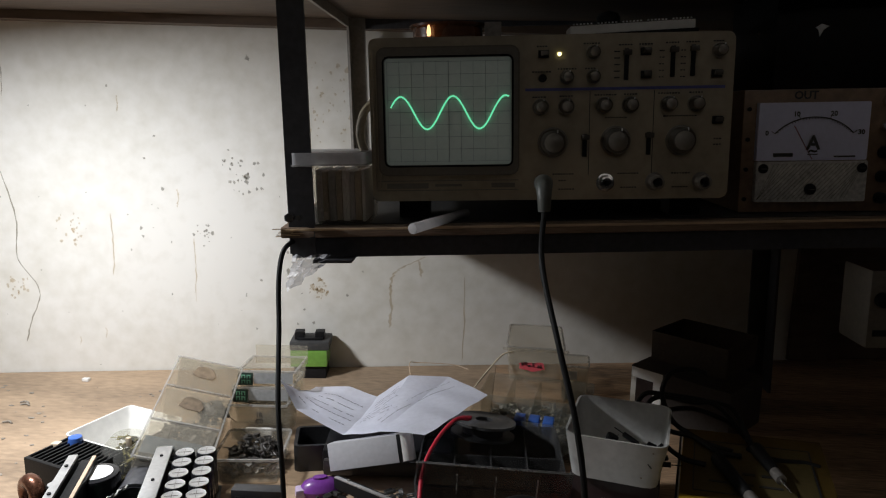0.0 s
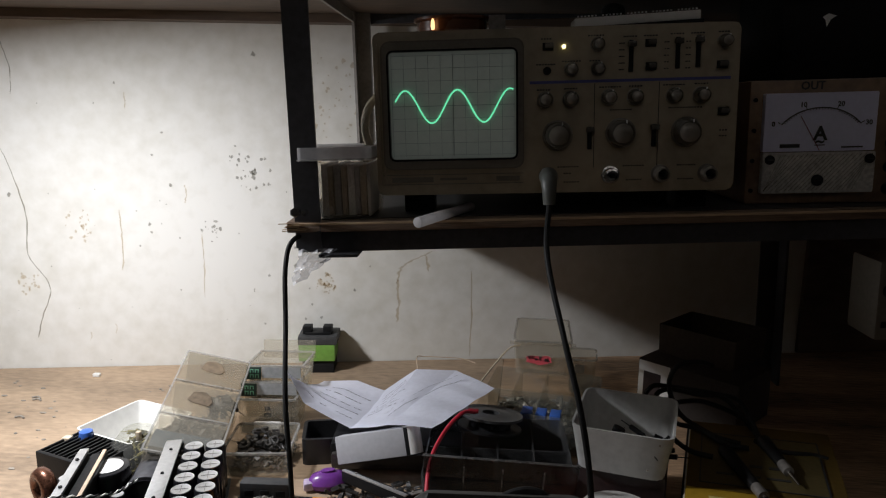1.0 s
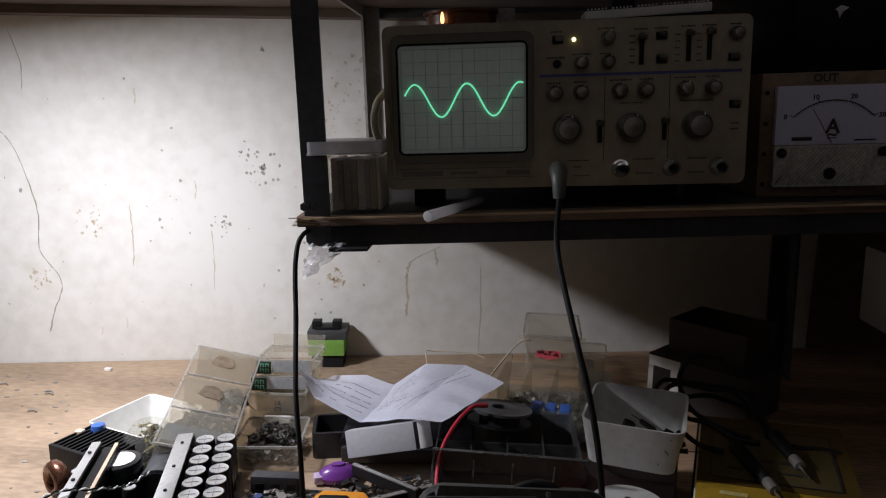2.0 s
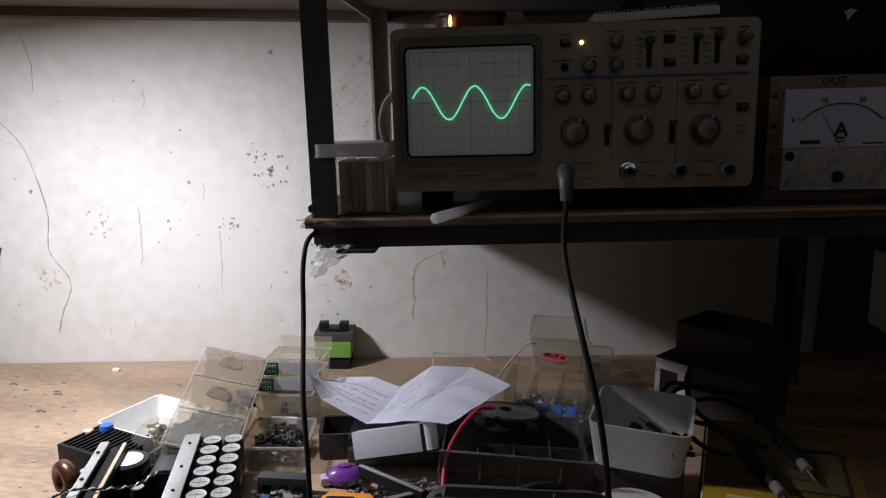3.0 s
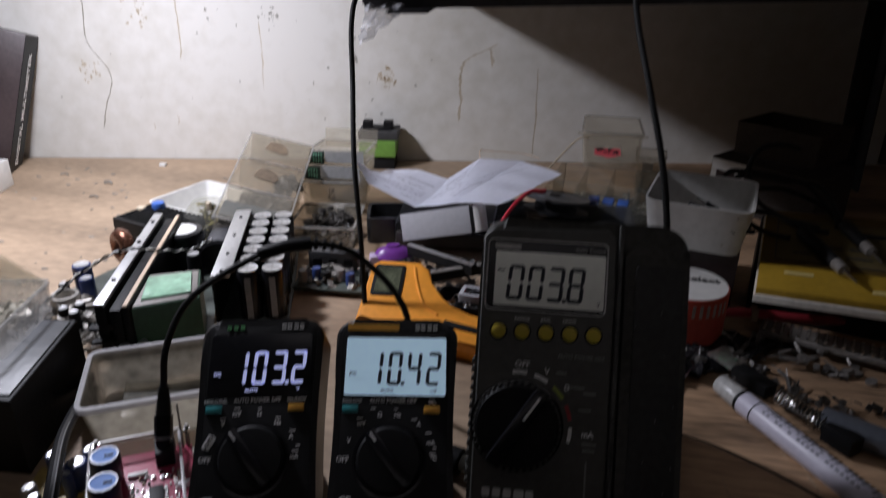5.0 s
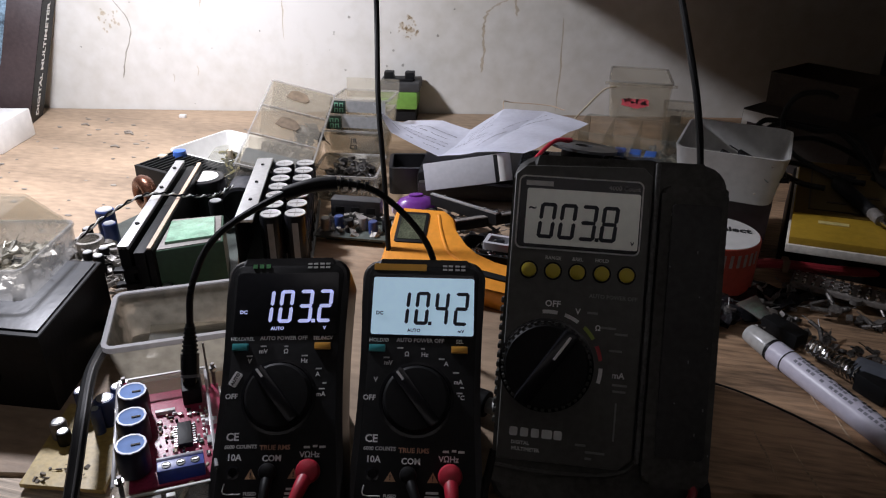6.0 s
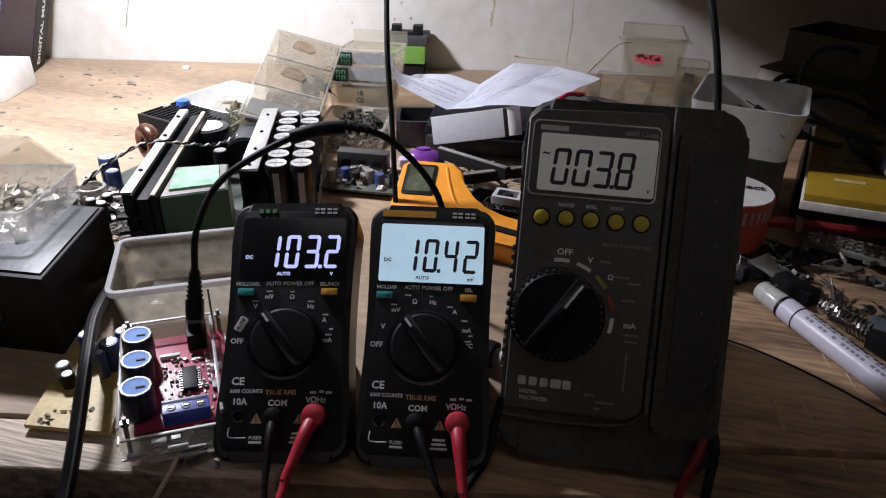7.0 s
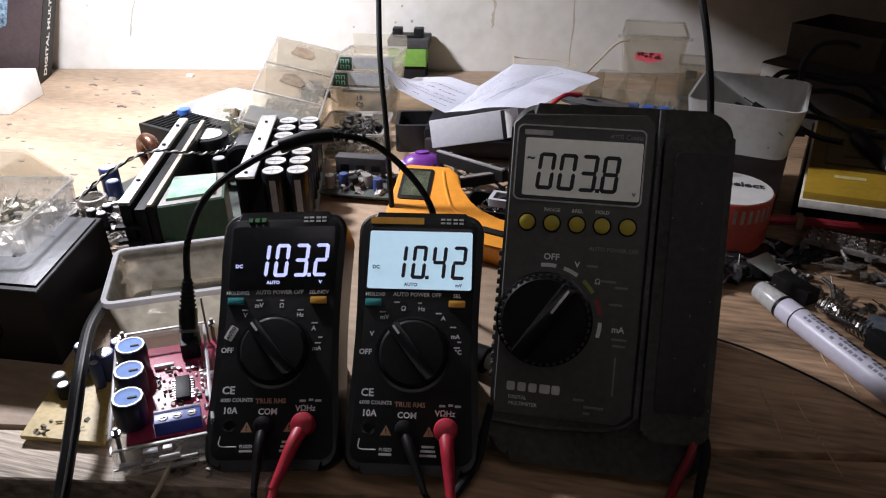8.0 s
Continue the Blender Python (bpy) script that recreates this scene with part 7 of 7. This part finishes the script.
# printed panel, darkened with the same shade
part("panel_print", bx(B(), (0, 0.016, 0.0124), (0.092, 0.090, 0.0004)), M("shaded_panel_ochre", (0.09, 0.066, 0.021), 0.6), yb)
# crease, drawn dark as the edge of the shelf's shadow too
part("fold_line", bx(B(), (0, -0.0375, 0.0121), (0.114, 0.0011, 0.0004)), M("fold_and_shade_edge", (0.12, 0.075, 0.01), 0.6), yb)
for x, y, w, h in ((-0.028, -0.012, 0.014, 0.006), (-0.006, -0.012, 0.010, 0.006), (0.012, -0.012, 0.018, 0.006), (-0.004, 0.006, 0.010, 0.008), (0.010, 0.006, 0.008, 0.008)):
    part("title_bar", bx(B(), (x, y, 0.0129), (w, h * 0.5, 0.0004)), INK, yb)
for x, y, w in ((-0.030, -0.052, 0.020), (0.030, -0.068, 0.026)):
    part("pale_label", bx(B(), (x, y, 0.0119), (w, 0.005, 0.0004)), M("pale_yellow_print", (0.66, 0.55, 0.22), 0.6), yb)
pcb = root("probe_coil", pose(0, 0, 0), "coiled black oscilloscope probe cables with metal connectors", "probe cables")
LOOPS = [[(0.2910, 0.6980, 0.0600), (0.2820, 0.7350, 0.0800), (0.2560, 0.7350, 0.0870), (0.2340, 0.7350, 0.0900), (0.2120, 0.7350, 0.0920), (0.2010, 0.7350, 0.0910), (0.1950, 0.7350, 0.0810), (0.2010, 0.7350, 0.0670), (0.2110, 0.7040, 0.0600), (0.2230, 0.6710, 0.0600), (0.2410, 0.6610, 0.0600)],
         [(0.2910, 0.7170, 0.0600), (0.2660, 0.7300, 0.0850), (0.2440, 0.7300, 0.0870), (0.2190, 0.7300, 0.0910), (0.2070, 0.7300, 0.0880), (0.2040, 0.7300, 0.0810), (0.2100, 0.7300, 0.0690), (0.2230, 0.7240, 0.0600), (0.2430, 0.7140, 0.0600), (0.2570, 0.6870, 0.0600), (0.2760, 0.6810, 0.0600)],
         [(0.2520, 0.7250, 0.1180), (0.2410, 0.7250, 0.1210), (0.2250, 0.7250, 0.1190), (0.2170, 0.7250, 0.1110), (0.2140, 0.7250, 0.0980), (0.2180, 0.7250, 0.0830), (0.2280, 0.7250, 0.0670), (0.2430, 0.7160, 0.0600), (0.2550, 0.6990, 0.0600), (0.2710, 0.6890, 0.0600)],
         [(0.2230, 0.7360, 0.0600), (0.2200, 0.7380, 0.0680), (0.2240, 0.7380, 0.0740), (0.2360, 0.7380, 0.0770), (0.2500, 0.7380, 0.0770), (0.2720, 0.7380, 0.0700), (0.2890, 0.7380, 0.0610), (0.2910, 0.7100, 0.0600)],
         [(0.2860, 0.6970, 0.0600), (0.2960, 0.6820, 0.0600), (0.3090, 0.6770, 0.0600), (0.3260, 0.6760, 0.0600), (0.3370, 0.6700, 0.0600)]]
for pts in LOOPS:
    part("loop", tube(B(), pts, 0.0023, 8, 5), RUBBER, pcb)
for p0, p1 in (((0.253, 0.671, 0.062), (0.261, 0.612, 0.062)), ((0.292, 0.694, 0.062), (0.294, 0.653, 0.062))):
    p0, p1 = Vector(p0), Vector(p1)
    e = (p1 - p0).normalized()
    part("probe_body", cyl(B(), p0, p1, 0.0060, 0.0046, 14, 0.0008), BLACK, pcb)
    part("connector", cyl(B(), p1, p1 + e * 0.014, 0.0044, n=14, bev=0.0006), GREYSTEEL, pcb)
    part("tip", cyl(B(), p1 + e * 0.014, p1 + e * 0.034, 0.0022, 0.0008, 10), CHROME, pcb)

tp = root("tape_roll", pose(0.156, 0.597, 0, 0, 0, 0), "red tape roll with a white round label lying flat", "tape")
part("tape", spin(B(), [(0.0310, 0.0), (0.0310, 0.0400), (0.0304, 0.0410), (0.0292, 0.0411)], 44), TERRACOTTA, tp)
part("disc_label", spin(B(), [(0.0296, 0.0400), (0.0296, 0.0416), (0.0040, 0.0417)], 44), WHITE, tp, "white round card label on top")
letters("Select", 0.0110, INK, tp, pose(0.011, 0.006, 0.0420, 0, 0, -4))
for k in range(7):
    part("letter_bar", bx(B(), (0, -0.0311, 0.032), (0.0022, 0.0006, 0.010), 0, pose(0, 0, 0, 0, 0, -6 + 10 * k)), M("worn_grey_letter", (0.34, 0.30, 0.27), 0.6), tp)
rc = root("red_cable", pose(0, 0, 0), "dark red cable running along the bench", "cable")
part("cable", tube(B(), [(0.11, 0.588, 0.010), (0.16, 0.602, 0.012), (0.205, 0.612, 0.013), (0.25, 0.613, 0.012), (0.30, 0.625, 0.010), (0.36, 0.64, 0.009)], 0.0038, 10), M("faded_red_cable", (0.34, 0.03, 0.04), 0.45), rc)
part("clip", bx(B(), (0.212, 0.612, 0.013), (0.005, 0.010, 0.010), 0.001), CARDBOARD, rc)

mk = root("marker_pen", pose(0, 0, 0), "white marker pen with printed barrel lying on the bench", "pen")
p0, p1 = Vector((0.1725, 0.5135, 0.0078)), Vector((0.250, 0.389, 0.0078))
ax = (p1 - p0).normalized()
part("barrel", cyl(B(), p0 + ax * 0.021, p1, 0.0076, n=24, bev=0.0006), M("pale_lilac_barrel", (0.62, 0.60, 0.70), 0.35, var=0.06), mk)
part("cap", cyl(B(), p0, p0 + ax * 0.020, 0.0064, 0.0074, 24, 0.0008), M("frosted_cap", (0.60, 0.60, 0.58), 0.25, clear=0.25), mk, "frosted clear cap")
part("ring", cyl(B(), p0 + ax * 0.0205, p0 + ax * 0.0225, 0.0078, n=24), BLACK, mk)
part("ring", cyl(B(), p0 + ax * 0.034, p0 + ax * 0.0348, 0.0078, n=24), BLACK, mk)
side = ax.cross(Vector((0, 0, 1))).normalized()
for k in range(3):
    bm = B()
    rnd = random.Random(90 + k)
    a = 70 + 24 * k
    nn = side * -math.cos(radians(a)) + Vector((0, 0, 1)) * math.sin(radians(a))
    for i in range(26):
        c = p0 + ax * (0.042 + 0.0034 * i) + nn * 0.0077
        w = rnd.uniform(0.0009, 0.0014)
        t = nn.cross(ax)
        h = 0.0019 if k == 0 else 0.0009
        if rnd.random() < 0.85:
            bm.faces.new([bm.verts.new(c + ax * sx * w + t * sy * h) for sx, sy in ((-1, -1), (1, -1), (1, 1), (-1, 1))])
    part("print_strip", bm, INK if k == 0 else M("grey_bars", (0.22, 0.22, 0.26), 0.6), mk)

kf = root("utility_blade", pose(0.183, 0.541, 0.010, 0, 0, -50), "bright folded metal blade holder", "blade")
part("blade", slab(B(), [(-0.016, -0.006), (0.006, -0.007), (0.012, 0.0), (-0.010, 0.008)], 0, 0.002, 0.0004, pose(0, 0, 0, 30, 0, 0)), CHROME, kf)
part("holder", bx(B(), (0.022, -0.002, -0.003), (0.028, 0.012, 0.010), 0.001), BLACK, kf)
sp = root("spring_contact", pose(0.219, 0.492, 0.008, 0, 0, -52), "bright coiled metal spring on the bench", "spring")
part("coil", tube(B(), [(0.0007 * k - 0.018, 0.0055 * math.cos(1.6 * k), 0.0055 * math.sin(1.6 * k)) for k in range(52)], 0.0009, 5, 3), CHROME, sp)
part("holder", bx(B(), (0.028, 0.0, -0.001), (0.020, 0.012, 0.012), 0.0015), BLACK, sp)
kn2 = root("grey_knife", pose(0.250, 0.475, 0.006, 0, 0, -28), "grey plastic knife handle on the bench", "knife")
part("handle", bx(B(), (0.01, 0, 0.002), (0.07, 0.016, 0.012), 0.003), M("slate_plastic", (0.10, 0.11, 0.13), 0.35), kn2)
part("tip", slab(B(), [(-0.044, -0.004), (-0.025, -0.008), (-0.025, 0.006)], 0.0, 0.004, 0.0005), CHROME, kn2)
fb2 = root("perforated_strip", pose(0.258, 0.585, 0.006, 0, 0, -20), "perforated metal strip with studs", "metal strip")
part("strip", bx(B(), (0, 0, 0.002), (0.09, 0.022, 0.004), 0.0008), GREYSTEEL, fb2)
for i in range(15):
    for jx in range(3):
        part("stud", spin(B(), [(0.0019, 0.004), (0.0016, 0.0062), (0.0006, 0.0068)], 8, Matrix.Translation((-0.042 + 0.006 * i, -0.007 + 0.007 * jx, 0))), CHROME, fb2)
bg = root("black_plastic_sheet", pose(0, 0, 0), "crumpled black plastic sheet lying under the scrap", "plastic sheet")
bm = B()
rnd = random.Random(120)
n = 12
A, Bq, C, Dq = Vector((0.128, 0.497, 0)), Vector((0.168, 0.532, 0)), Vector((0.118, 0.612, 0)), Vector((0.238, 0.585, 0))
g = [[bm.verts.new(A.lerp(Bq, i / n).lerp(C.lerp(Dq, i / n), k / n) + Vector((rnd.uniform(-0.003, 0.003), rnd.uniform(-0.003, 0.003), 0.0012 + rnd.random() ** 2 * 0.008))) for k in range(n + 1)] for i in range(n + 1)]
for i in range(n):
    for k in range(n):
        bm.faces.new((g[i][k], g[i + 1][k], g[i + 1][k + 1], g[i][k + 1]))
part("sheet", bm, BLACKGLOSS, bg, angle=12)
sc1 = root("metal_scrap", pose(0, 0, 0), "heap of small metal clips, screws and wire ends on the bench", "scrap", kind="stuff")
bm = B()
heap(bm, 90, 0.13, 0.05, 0.010, 0.006, 101, Matrix.Translation((0.215, 0.572, 0)))
heap(bm, 26, 0.05, 0.04, 0.009, 0.005, 102, Matrix.Translation((0.205, 0.53, 0)))
heap(bm, 26, 0.07, 0.025, 0.010, 0.005, 103, Matrix.Translation((0.245, 0.505, 0)))
part("bits", bm, M("dull_scrap", (0.14, 0.13, 0.12), 0.4, metal=0.5, var=0.8, scale=130), sc1)
tw3 = root("thin_wire", pose(0, 0, 0), "thin dark wire lying curved on the bench", "wire")
part("wire", tube(B(), [(0.13, 0.465, 0.0015), (0.165, 0.452, 0.0015), (0.20, 0.43, 0.0015), (0.235, 0.40, 0.0015), (0.26, 0.375, 0.0015)], 0.0007, 6), BLACK, tw3)
bn = root("banana_plug", pose(0.004, 0.402, 0.0, 0, 0, 70), "black plug with a white end between the multimeters", "plug")
part("body", cyl(B(), (0, -0.012, 0.0095), (0, 0.018, 0.0095), 0.0078, 0.0062, 16, 0.001), BLACK, bn)
part("end", cyl(B(), (0, -0.012, 0.0095), (0, -0.020, 0.0095), 0.0046, n=14, bev=0.0006), WHITE, bn)
